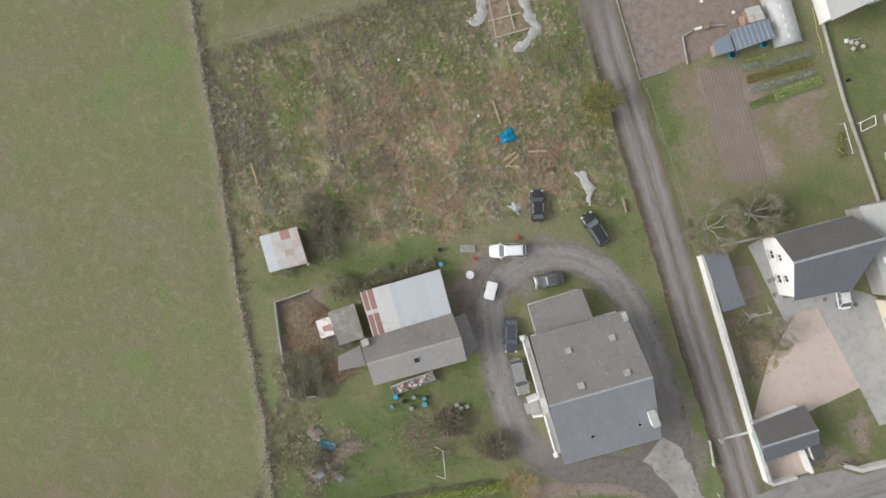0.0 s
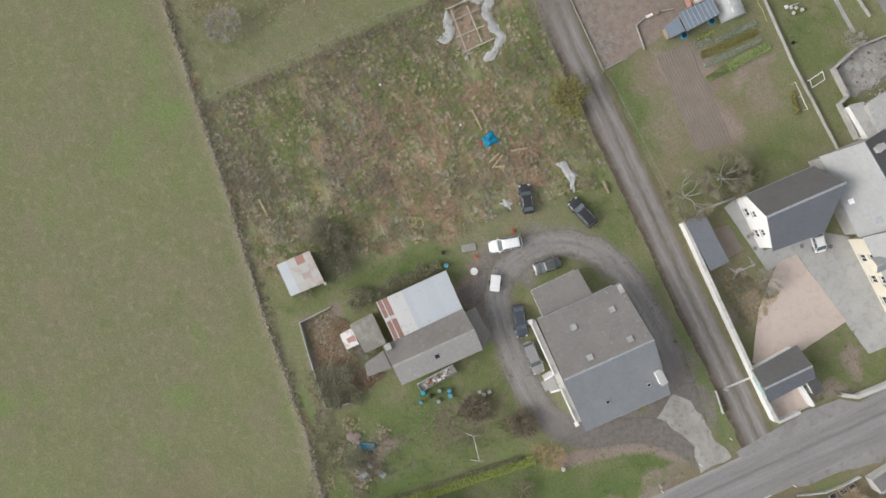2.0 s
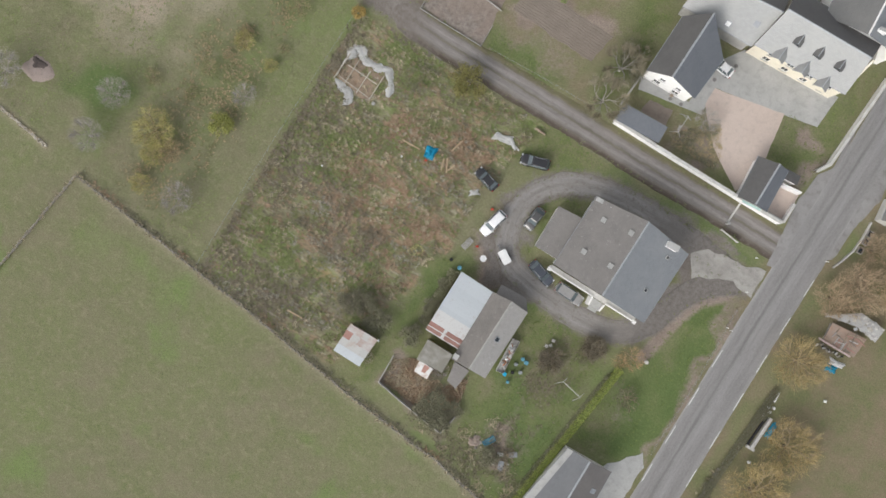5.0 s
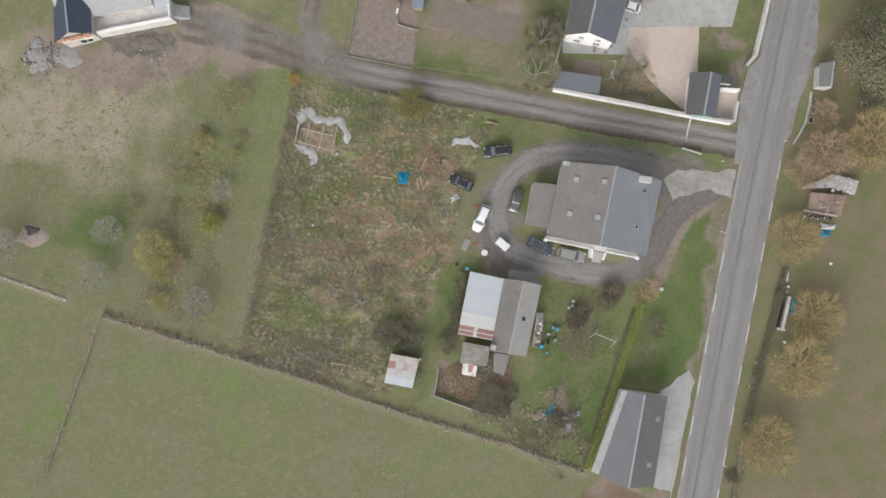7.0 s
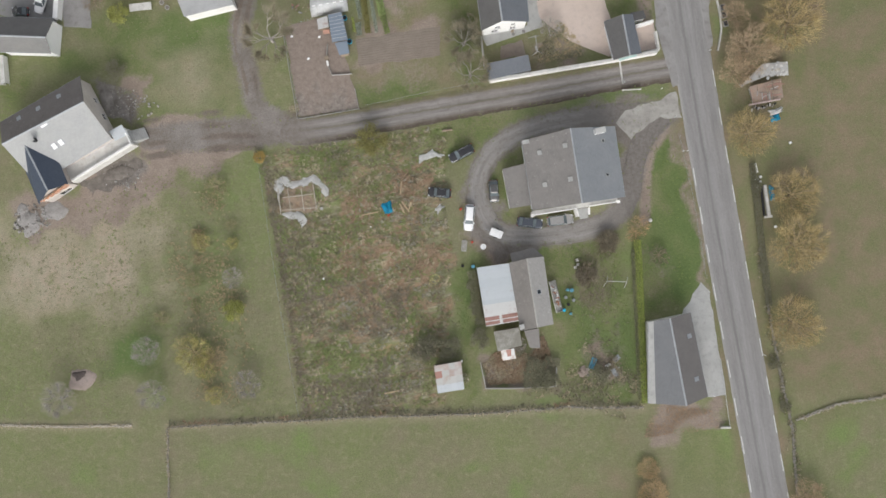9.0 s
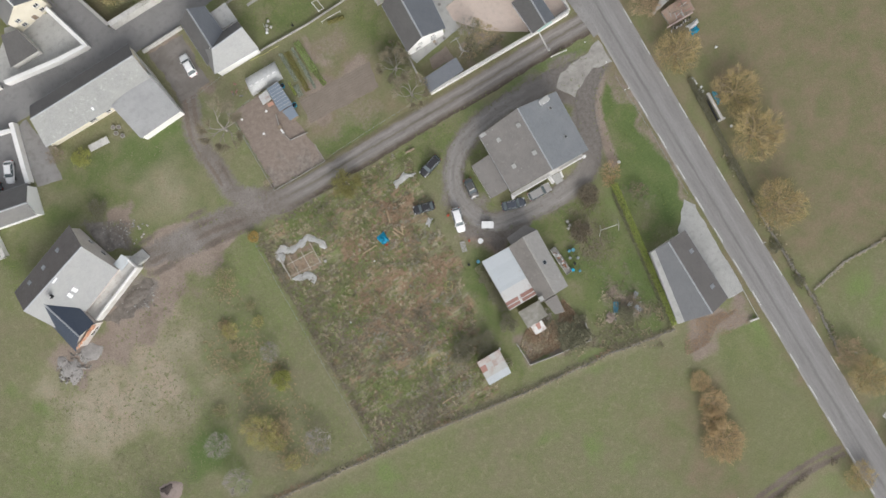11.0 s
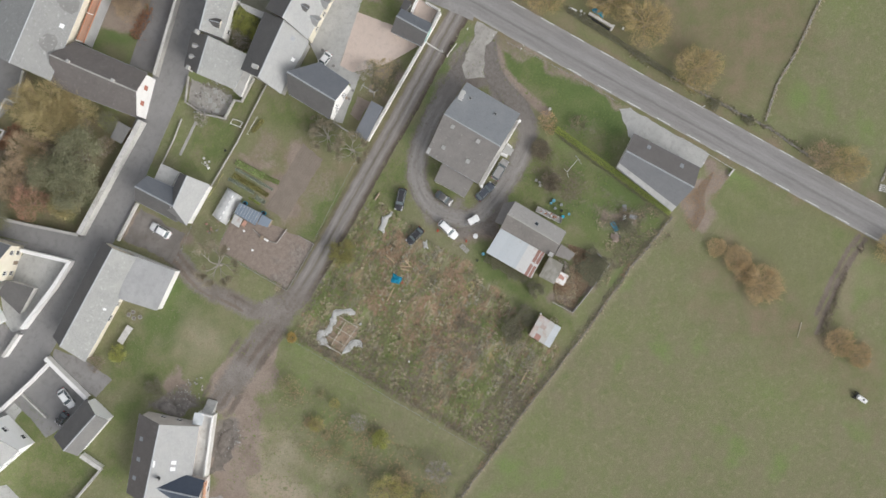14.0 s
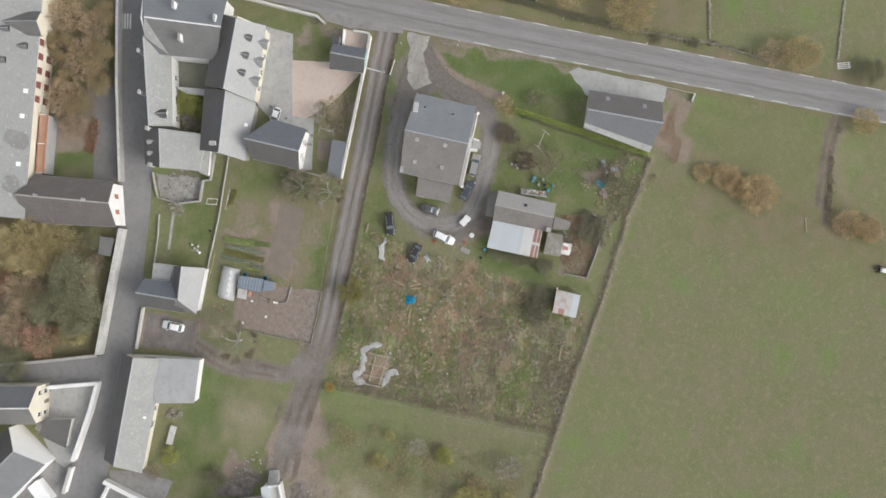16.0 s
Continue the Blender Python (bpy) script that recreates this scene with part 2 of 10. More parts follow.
M_WALLTOP = stained("wall_coping", (0.5, 0.49, 0.46), (0.62, 0.61, 0.58), (0.33, 0.32, 0.29), 0.7, 2.2, 0.9, relief=0.2)
# south slopes use it as their sunlit tone, sunlight put into colour
M_SLATE_L = slate("light_sunlit_slate", (0.37, 0.375, 0.37), (0.44, 0.44, 0.42))
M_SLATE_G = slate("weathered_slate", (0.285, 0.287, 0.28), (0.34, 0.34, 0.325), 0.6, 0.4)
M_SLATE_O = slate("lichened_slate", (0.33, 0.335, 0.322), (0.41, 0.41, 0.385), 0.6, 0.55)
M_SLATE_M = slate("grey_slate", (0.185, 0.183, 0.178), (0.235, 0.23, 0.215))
# dark roofs, and light roofs' north slopes with their shade coloured in
M_SLATE_D = slate("dark_shaded_slate", (0.118, 0.114, 0.111), (0.155, 0.15, 0.144))
M_SLATE_B = slate("blue_slate", (0.15, 0.162, 0.18), (0.18, 0.19, 0.205))
# its blue is a reflection of the sky mixed into the slate colour
M_SLATE_F = slate("sky_tinted_slate", (0.225, 0.238, 0.252), (0.27, 0.28, 0.29))
M_SLATE_S = slate("mid_grey_slate", (0.175, 0.18, 0.188), (0.215, 0.218, 0.222))
M_SLATE_W = slate("warm_grey_slate", (0.16, 0.15, 0.145), (0.2, 0.19, 0.18))
M_SLATE_N = slate("navy_slate", (0.06, 0.075, 0.105), (0.08, 0.095, 0.12), 0.4)
M_FLAT = stained("grey_roof_felt", (0.36, 0.362, 0.36), (0.42, 0.422, 0.42), (0.30, 0.30, 0.298), 0.3, 1.0, 0.8, relief=0.1)
M_SOIL = stained("ploughed_soil", (0.235, 0.195, 0.165), (0.285, 0.24, 0.205), (0.19, 0.16, 0.13), 0.3, 1.5, 0.95, relief=0.6)
M_FIBRO = slate("fibre_cement_shingle", (0.212, 0.2, 0.19), (0.275, 0.258, 0.24), 0.85, -0.3, (0.46, 0.45, 0.43))
M_FIBRO_D = slate("stained_shingle", (0.2, 0.186, 0.172), (0.29, 0.268, 0.245), 0.85, 0.4, (0.12, 0.113, 0.1))
M_FIBRO_P = slate("bleached_shingle", (0.34, 0.33, 0.315), (0.37, 0.358, 0.337), 0.85, -0.4, (0.12, 0.115, 0.1))
M_GREYWOOD = stained("silvered_wood", (0.34, 0.33, 0.31), (0.44, 0.43, 0.405), None, 0.8, 4, 0.85)
M_TIN = sheet_metal("galvanised_sheet", (0.5, 0.535, 0.555), (0.4, 0.35, 0.32), 0.04)
M_CORR = sheet_metal("corrugated_cement", (0.235, 0.225, 0.195), (0.35, 0.34, 0.31), 0.5, 0.26, 0.9, 0.0, 0.16)
M_TIN_PALE = sheet_metal("weathered_sheet", (0.60, 0.60, 0.585), (0.40, 0.26, 0.205), 0.36)
M_TIN_GREY = sheet_metal("dulled_sheet", (0.46, 0.46, 0.44), (0.42, 0.33, 0.28), 0.3)
M_TIN_RUSTY = sheet_metal("rust_streaked_sheet", (0.47, 0.45, 0.43), (0.40, 0.315, 0.275), 0.7)
M_TIN_FLECK = sheet_metal("flecked_sheet", (0.6, 0.6, 0.585), (0.36, 0.22, 0.175), 0.12)
M_TIN_RED = sheet_metal("rusted_sheet", (0.36, 0.205, 0.17), (0.27, 0.15, 0.12), 0.5)
M_BLUE_TIN = sheet_metal("blue_grey_sheet", (0.23, 0.275, 0.33), (0.3, 0.31, 0.32), 0.3)
M_RIDGE = plain("zinc_ridge", (0.42, 0.44, 0.46), 0.45, 0.3)
M_ZINC = plain("zinc", (0.33, 0.35, 0.37), 0.45, 0.4)
M_PAINT = stained("worn_road_paint", (0.60, 0.60, 0.58), (0.72, 0.72, 0.70), (0.36, 0.355, 0.35), 0.6, 2.5, 0.7)
M_WOOD = stained("weathered_wood", (0.26, 0.20, 0.145), (0.38, 0.31, 0.235), None, 0.8, 4, 0.85, random_tint=0.4)
M_FRESH = stained("sawn_wood", (0.45, 0.33, 0.21), (0.55, 0.43, 0.29), None, 0.8, 4, 0.8)
M_BARK = stained("grey_bark", (0.16, 0.135, 0.11), (0.25, 0.22, 0.185), None, 0.8, 4, 0.95)
M_PALEBARK = stained("pale_bark", (0.34, 0.31, 0.275), (0.44, 0.41, 0.37), None, 0.8, 4, 0.95)
M_TANBARK = stained("tan_bark", (0.30, 0.24, 0.16), (0.40, 0.33, 0.23), None, 0.8, 4, 0.95)
M_GLASS = plain("dark_window_glass", (0.035, 0.042, 0.05), 0.08)
M_SHUTTER = plain("orange_red_shutter", (0.42, 0.17, 0.12), 0.6)
M_MAROON = plain("dark_red_shutter", (0.24, 0.085, 0.075), 0.6)
M_BRICK = stained("terracotta", (0.42, 0.19, 0.11), (0.52, 0.27, 0.17), (0.3, 0.14, 0.09), 0.8, 3, 0.85)
M_BLUE = plain("blue_plastic", (0.02, 0.38, 0.60), 0.4, vary=0.2)
M_BLUEPALE = plain("faded_blue_plastic", (0.12, 0.32, 0.42), 0.5, vary=0.3)
M_WHITEPL = plain("white_plastic", (0.83, 0.83, 0.82), 0.45, vary=0.05)
M_REDPL = plain("red_plastic", (0.55, 0.07, 0.04), 0.45)
M_BLACK = plain("black_rubber", (0.025, 0.025, 0.027), 0.7)
M_FILM = stained("torn_plastic_film", (0.66, 0.66, 0.645), (0.82, 0.82, 0.81), (0.5, 0.49, 0.46), 0.8, 2.5, 0.5)
M_RUBBLE = stained("rubble", (0.26, 0.25, 0.235), (0.42, 0.405, 0.38), (0.16, 0.15, 0.14), 0.7, 2.5, 0.95, random_tint=0.5)
M_YELLOW = plain("yellow_hose", (0.5, 0.48, 0.2), 0.5)
M_TUBE = plain("painted_steel_tube", (0.55, 0.55, 0.53), 0.4, 0.3)


# ---- shared builders ----
def part(name, bm, material, parent=None, label="", smooth=False):
    """One mesh object from a bmesh, under its thing or part."""
    me = bpy.data.meshes.new(name)
    bmesh.ops.recalc_face_normals(bm, faces=bm.faces)
    bm.to_mesh(me)
    bm.free()
    me.materials.append(material)
    if smooth:
        me.polygons.foreach_set("use_smooth", [True] * len(me.polygons))
    ob = new(name, me)
    ob.parent = parent
    return tagged(ob, label)


def share(name, mesh, m, parent=None):
    ob = new(name, mesh)
    ob.parent, ob.matrix_basis = parent, m
    return ob


def thing(name, label, category, at=(0, 0, 0), turn=0, group="", kind=""):
    e = new(name)
    e.empty_display_size = 0.3
    e.matrix_basis = pose(*at, 0, 0, turn)
    return tagged(e, label, category, group, kind)


def box(bm, x0, y0, z0, x1, y1, z1, m=Matrix()):
    v = [bm.verts.new(m @ Vector(p)) for p in ((x0, y0, z0), (x1, y0, z0), (x1, y1, z0), (x0, y1, z0), (x0, y0, z1), (x1, y0, z1), (x1, y1, z1), (x0, y1, z1))]
    for f in ((3, 2, 1, 0), (4, 5, 6, 7), (0, 1, 5, 4), (1, 2, 6, 5), (2, 3, 7, 6), (3, 0, 4, 7)):
        bm.faces.new([v[i] for i in f])
    return bm


def soft_box(x0, y0, z0, x1, y1, z1, r=0.04, seg=1, m=Matrix()):
    bm = box(bmesh.new(), x0, y0, z0, x1, y1, z1, m)
    bmesh.ops.bevel(bm, geom=bm.edges[:], offset=r, segments=seg, affect="EDGES", clamp_overlap=True)
    return bm


def prism(bm, pts, z0, z1):
    """Upright prism over a flat outline."""
    lo, hi = [bm.verts.new((*p[:2], z0)) for p in pts], [bm.verts.new((*p[:2], z1)) for p in pts]
    bm.faces.new(lo[::-1]), bm.faces.new(hi)
    for i in range(len(pts)):
        j = (i + 1) % len(pts)
        bm.faces.new((lo[i], lo[j], hi[j], hi[i]))
    return bm


def slab(pts, thick, drop=0.0):
    """A sloping plate under the given 3D outline, with UVs in metres: u along its first edge."""
    bm = bmesh.new()
    uv = bm.loops.layers.uv.new("UVMap")
    pts = [Vector(p) + Vector((0, 0, drop)) for p in pts]
    down = Vector((0, 0, -thick))
    hi, lo = [bm.verts.new(p) for p in pts], [bm.verts.new(p + down) for p in pts]
    faces = [bm.faces.new(hi), bm.faces.new(lo[::-1])]
    for i in range(len(pts)):
        j = (i + 1) % len(pts)
        faces.append(bm.faces.new((lo[i], lo[j], hi[j], hi[i])))
    u = (pts[1] - pts[0]).normalized()
    nrm = u.cross(pts[2] - pts[0]).normalized()
    w = nrm.cross(u)
    for f in faces:
        for lp in f.loops:
            d = lp.vert.co - pts[0]
            lp[uv].uv = (d.dot(u), d.dot(w))
    return bm


def tube(bm, pts, r0, r1=None, sides=6):
    r1 = r0 if r1 is None else r1
    pts = [Vector(p) for p in pts]
    rings = []
    for i, p in enumerate(pts):
        d = (pts[min(i + 1, len(pts) - 1)] - pts[max(i - 1, 0)]).normalized()
        s = d.orthogonal().normalized()
        t = d.cross(s)
        r = r0 + (r1 - r0) * i / (len(pts) - 1)
        rings.append([bm.verts.new(p + r * (math.cos(k * math.tau / sides) * s + math.sin(k * math.tau / sides) * t)) for k in range(sides)])
    for a, b in zip(rings, rings[1:]):
        for k in range(sides):
            bm.faces.new((a[k], a[(k + 1) % sides], b[(k + 1) % sides], b[k]))
    bm.faces.new(rings[0][::-1]), bm.faces.new(rings[-1])
    return bm


def disc(bm, x, y, z0, z1, r, sides=16, r1=None):
    r1 = r if r1 is None else r1
    lo = [bm.verts.new((x + r * math.cos(k * math.tau / sides), y + r * math.sin(k * math.tau / sides), z0)) for k in range(sides)]
    hi = [bm.verts.new((x + r1 * math.cos(k * math.tau / sides), y + r1 * math.sin(k * math.tau / sides), z1)) for k in range(sides)]
    bm.faces.new(lo[::-1]), bm.faces.new(hi)
    for k in range(sides):
        bm.faces.new((lo[k], lo[(k + 1) % sides], hi[(k + 1) % sides], hi[k]))
    return bm


def lerp(a, b, k):
    return tuple(p + (q - p) * k for p, q in zip(a, b))


def resample(pts, step, closed):
    out = []
    loop = list(pts) + ([pts[0]] if closed else [])
    for a, b in zip(loop, loop[1:]):
        n = max(1, int(math.dist(a, b) / step))
        out += [lerp(a, b, i / n) for i in range(n)]
    return out if closed else out + [tuple(loop[-1])]


def smooth_line(pts, rounds=2):
    """Rounds a polyline by cutting its corners."""
    for _ in range(rounds):
        out = [pts[0]]
        for a, b in zip(pts, pts[1:]):
            out += [lerp(a, b, 0.25), lerp(a, b, 0.75)]
        pts = out + [pts[-1]]
    return pts


def ragged(pts, amount, size=1.5):
    out = []
    for x, y in pts:
        out.append((x + amount * noise.noise((x / size, y / size, 1.7)), y + amount * noise.noise((x / size, y / size, 8.3))))
    return out


def sheet(name, outline, z, material, label, category="", rag=0.3, step=0.6, rounds=0):
    """A flat piece of the setting: ragged outline, a few centimetres thick."""
    pts = list(outline)
    if rounds:
        pts = smooth_line(pts + [pts[0]], rounds)[:-1]
    pts = ragged(resample(pts, step, True), rag)
    bm = bmesh.new()
    prism(bm, pts, -0.15, z)
    bmesh.ops.triangulate(bm, faces=[f for f in bm.faces if len(f.verts) > 4])
    return tagged(part(name, bm, material), label, category or name, "", "structure")


def ribbon(line, w0, w1, rag=0.15, step=0.7):
    """Left and right offsets of a line, as one closed outline."""
    line = resample(line, step, False)
    left, right = [], []
    for i, p in enumerate(line):
        a, b = line[max(i - 1, 0)], line[min(i + 1, len(line) - 1)]
        d = Vector((b[0] - a[0], b[1] - a[1])).normalized()
        left.append((p[0] - d.y * w0, p[1] + d.x * w0))
        right.append((p[0] + d.y * w1, p[1] - d.x * w1))
    return ragged(left, rag), ragged(right, rag)


def strip(name, line, half, z, material, label="", parent=None, rag=0.2, offset=0.0, z0=-0.15):
    left, right = ribbon(line, half + offset, half - offset, rag)
    bm = bmesh.new()
    n = len(left)
    rows = [[bm.verts.new((*p, h)) for p in side] for side in (left, right) for h in (z0, z)]
    ll, lh, rl, rh = rows
    for i in range(n - 1):
        bm.faces.new((lh[i], rh[i], rh[i + 1], lh[i + 1]))
        bm.faces.new((ll[i], lh[i], lh[i + 1], ll[i + 1]))
        bm.faces.new((rh[i], rl[i], rl[i + 1], rh[i + 1]))
    ob = part(name, bm, material, parent, label if parent else "")
    if not parent:
        tagged(ob, label, name, "", "structure")
    return ob


def way(name, line, half, material, label, crown=0.0, rag=0.25, rounds=0, taper=0.0):
    """A crowned road, lane or drive whose edges sink into the ground; u across and v along it, in metres."""
    line = resample(smooth_line(line, rounds) if rounds else line, 0.8, False)
    cross = (-1, -0.9, -0.6, -0.2, 0.2, 0.6, 0.9, 1)
    bm = bmesh.new()
    uv = bm.loops.layers.uv.new("UVMap")
    rows, run, at = [], 0.0, {}
    for i, p in enumerate(line):
        a, b = line[max(i - 1, 0)], line[min(i + 1, len(line) - 1)]
        run += math.dist(p, line[i - 1]) if i else 0
        d = Vector((b[0] - a[0], b[1] - a[1])).normalized()
        row = []
        for c in cross:
            w = half * c * (min(1.0, 0.12 + math.dist(p, line[-1]) / taper) if taper else 1.0) + (rag * noise.noise((p[0] / 1.7, p[1] / 1.7, 3.1 * c)) if abs(c) > 0.8 else 0)
            v = bm.verts.new((p[0] - d.y * w, p[1] + d.x * w, crown + 0.012 * i / len(line) - (0.1 if abs(c) == 1 else 0.012 * (abs(c) > 0.8))))
            at[v] = (half * c, run)
            row.append(v)
        rows.append(row)
    for r, q in zip(rows, rows[1:]):
        for k in range(len(cross) - 1):
            f = bm.faces.new((r[k], r[k + 1], q[k + 1], q[k]))
            for lp in f.loops:
                lp[uv].uv = at[lp.vert]
    return tagged(part(name, bm, material), label, name, "", "structure")


# ---- ground: one sheet to the horizon, with what grows on it as soft zones ----
def value_noise(x, y, size, seed):
    rng = np.random.RandomState(seed)
    g = rng.rand(256, 256)
    u, v = x / size + 1000, y / size + 1000
    i, j = np.floor(u).astype(int), np.floor(v).astype(int)
    fu, fv = u - i, v - j
    fu, fv = fu * fu * (3 - 2 * fu), fv * fv * (3 - 2 * fv)
    a, b, c, d = g[i % 256, j % 256], g[(i + 1) % 256, j % 256], g[i % 256, (j + 1) % 256], g[(i + 1) % 256, (j + 1) % 256]
    return (a * (1 - fu) + b * fu) * (1 - fv) + (c * (1 - fu) + d * fu) * fv


def inside(poly, x, y):
    hit = np.zeros(x.shape, bool)
    for (x0, y0), (x1, y1) in zip(poly, poly[1:] + poly[:1]):
        if y0 != y1:
            hit ^= ((y0 > y) != (y1 > y)) & (x < (x1 - x0) * (y - y0) / (y1 - y0) + x0)
    return hit


def line_gap(line, x, y):
    best = np.full(x.shape, 1e9)
    for (x0, y0), (x1, y1) in zip(line, line[1:]):
        dx, dy = x1 - x0, y1 - y0
        t = np.clip(((x - x0) * dx + (y - y0) * dy) / (dx * dx + dy * dy + 1e-9), 0, 1)
        best = np.minimum(best, np.hypot(x - x0 - t * dx, y - y0 - t * dy))
    return best


def zone(poly, x, y, soft=1.2, warp=1.5):
    """1 inside an outline, 0 outside, with a soft and uneven border."""
    wx = x + warp * (value_noise(x, y, 3.0, 3) - 0.5) * 2
    wy = y + warp * (value_noise(x, y, 3.0, 4) - 0.5) * 2
    d = line_gap(poly + poly[:1], wx, wy)
    d = np.where(inside(poly, wx, wy), d, -d)
    return np.clip(0.5 + d / (2 * soft), 0, 1)


SCRUB = [(-28.8, -23.6), (-27.8, 22.2), (-17.1, 22.1), (4.6, 21.4), (2.7, 13.2), (1.5, 9), (2.1, -2.7), (0.6, -3.6), (-0.9, -11.1), (-4.7, -25.3), (-17.3, -24.9)]
TRACK = smooth_line([(-23, 26.9), (-27.5, 30.4), (-27.2, 35), (-28.2, 42.8), (-25.4, 49.1), (-23.6, 54.6)])
TRACK2 = smooth_line([(-14.2, 23.8), (-23.6, 25.4), (-30.9, 27.4), (-39, 28.1), (-46, 28.5)])
LANE = smooth_line([(44.7, 24.2), (37.1, 24.4), (20.3, 24.3), (1.6, 24.6), (-15.2, 24.7), (-22.8, 25.3), (-31.2, 25.8), (-42.5, 27.5)])
DRIVE = smooth_line([(42.1, 16.6), (36.6, 17.7), (29.6, 18.5), (20.3, 18.5), (13.7, 17.2), (9.6, 14.3), (7.5, 10.2), (7.7, 5.2), (10.1, 1.2), (15.5, 0.1), (23.9, -0.6), (29.5, 0.4), (32.9, 3.7), (34.4, 8.4), (36.3, 12.6), (41.2, 16.6)])
ROAD = [(45.8, -475.8), (47, -80.4), (47.2, -40.2), (47.2, -15), (47.4, 13), (47.9, 40), (48.5, 71.6), (51.6, 245)]
FIELD_WALL = [(28.6, -31.9), (23.7, -31.1), (19.2, -30.3), (15.9, -29.5), (12.8, -29.4), (8.3, -28.8), (1.2, -28.1), (-10.3, -26.4), (-19.1, -25), (-29.4, -23.8), (-40.4, -22.3), (-52, -20.9)]
GRAVEL = [
    [(33.3, 20.3), (38.9, 20.3), (38, 19), (33.3, 19)],
    [(14.2, 17.8), (16.5, 18.4), (24.9, 18.7), (33.3, 18.8), (35.6, 16.6), (35.2, 13.1), (34, 8.9), (33.1, 4.5), (32.1, 3.5), (32.5, 16.6), (24.9, 17.4), (16.3, 16.7)],
    [(7, 9), (9.4, 9.9), (11.3, 3.8), (13.2, 1.5), (16.5, 0.3), (16, -2.6), (10.9, -2.7), (7.9, -1.3), (6.2, 2)],
    [(-54.2, 40), (-50.2, 39.4), (-48.6, 36), (-48.4, 31.8), (-52, 32.8), (-54.4, 36.6)],
    [(-57.1, 24.6), (-49, 25.6), (-48.4, 23.6), (-51.4, 21.6), (-57.4, 21.7)],
    [(6.4, 63.8), (7.4, 55.2), (3.6, 54.9), (2.7, 62)],
]
POOR = [
    [(40.5, 48.1), (41, 38.5), (36.4, 37), (34, 41.7), (39.4, 42.2)],
    [(-31.4, 41.6), (-31.3, 34.2), (-36.4, 32.1), (-41.1, 37.5), (-42.5, 42.9)],
    [(-39.2, 47.4), (-28.3, 47.4), (-29.1, 37.7), (-31.6, 29.3), (-42, 32.2), (-44.6, 39.6)],
    [(34.3, -37.6), (40.7, -38.3), (43.6, -63.7), (29.1, -66.6), (27.3, -62.5)],
]
LUSH = [
    [(23.5, 20.7), (24, 22), (34.7, 21.8), (39.8, 20.8), (40.6, 19), (35.3, 19.3)],
    [(2.2, 27.4), (2.2, 28.6), (-8.3, 28.6), (-8.6, 27.4)],
    [(37, 11.2), (42.1, 13), (43, 10.2), (43, -11.2), (40.2, -15), (35.1, -14.9), (35.6, -3.7)],
    [(-57.1, -4.5), (-51.9, -1.5), (-50.6, -9.6), (-56.3, -13.5), (-60.6, -9.8)],
    [(-0.4, -11.1), (4.5, -2.7), (5, -5.5), (1.5, -14.9)],
    [(20.1, -14.9), (29.5, -14.9), (29, -27.1), (21, -24.3)],
    [(16.5, 21.3), (24.9, 21.3), (34.2, 21.1), (34.2, 20.1), (24.9, 20), (16.5, 19.7)],
    [(-29.9, 48.5), (-29.9, 43.1), (-39.3, 43.9), (-45.6, 46.9), (-37.2, 48.2)],
    [(9.6, 85.4), (9, 77.6), (5.0, 76.6), (4.0, 84.6)],
]
PURPLE = [[(-24.2, -2.4), (-19.2, -2.6), (-19.4, -6.9), (-24, -6.8)], [(-29.2, 20), (-27.2, 20), (-27.4, -23), (-29, -23)], [(-18.6, -4.8), (-6.4, -5.2), (-6.6, -9.2), (-18.4, -8.8)], [(-25.5, 9.4), (-20.3, 9.6), (-20, 5.8), (-25.2, 5.7)], [(-27.5, -2.6), (-26.4, 0.5), (-17.4, -2.4), (-16.8, -4.9), (-23.2, -5.6)], [(-17.6, -9.2), (-15.6, -3.8), (-9.3, -5.3), (-9.2, -9.2), (-11.8, -12.1)], [(-27.5, -21.5), (-24.9, -16.6), (-12, -19), (-11, -24.8), (-16.5, -25.1)]]
GREENS = [[(-23.9, -0), (-21.9, 5.4), (-17.4, 4.1), (-18, 0.2)], [(-24, -16.2), (-22, -10.7), (-18.6, -12), (-20.4, -16.7)], [(-10.5, -14.9), (-8.5, -9.5), (-4.4, -11), (-6.4, -16.4)], [(-21.8, 19.2), (-19.2, 24.4), (-13.1, 22.1), (-13, 18.3)], [(-34.9, -18.4), (-33, -11.3), (-30.1, -13.9), (-30.5, -19.2)]]
RUSTS = [[(-3.9, 20), (-2.3, 20), (-2.2, 15.5), (-3.8, 15.4)], [(-5.6, 13.2), (-3, 13), (-3.2, 10), (-5.4, 10)], [(-8.4, 7.8), (-4, 7.9), (-4.2, 6), (-8, 5.9)], [(-19, 6.8), (-15, 6.9), (-15, 4.5), (-18.8, 4.4)], [(-14.6, -2.4), (-11.4, -2.3), (-11.5, -4), (-14.5, -4.1)], [(-5.2, -7.6), (-3, -7.7), (-2.9, -10.4), (-5, -10.3)], [(-4.2, -1), (-2.8, 3.1), (1.2, 1.2), (-0.2, -2.5)], [(-15.3, 7.6), (-14.5, 11.9), (-10.9, 11.4), (-11.7, 7.1)], [(-8.7, 11), (-7, 15.7), (-1.4, 14.1), (-3.4, 8.7)], [(-18.7, -5.8), (-15.8, -2.2), (-9.3, -5.3), (-11.9, -8.2)], [(-22.1, 1.6), (-15.2, 3.7), (-11.6, 3.2), (-15.1, -0.1)]]
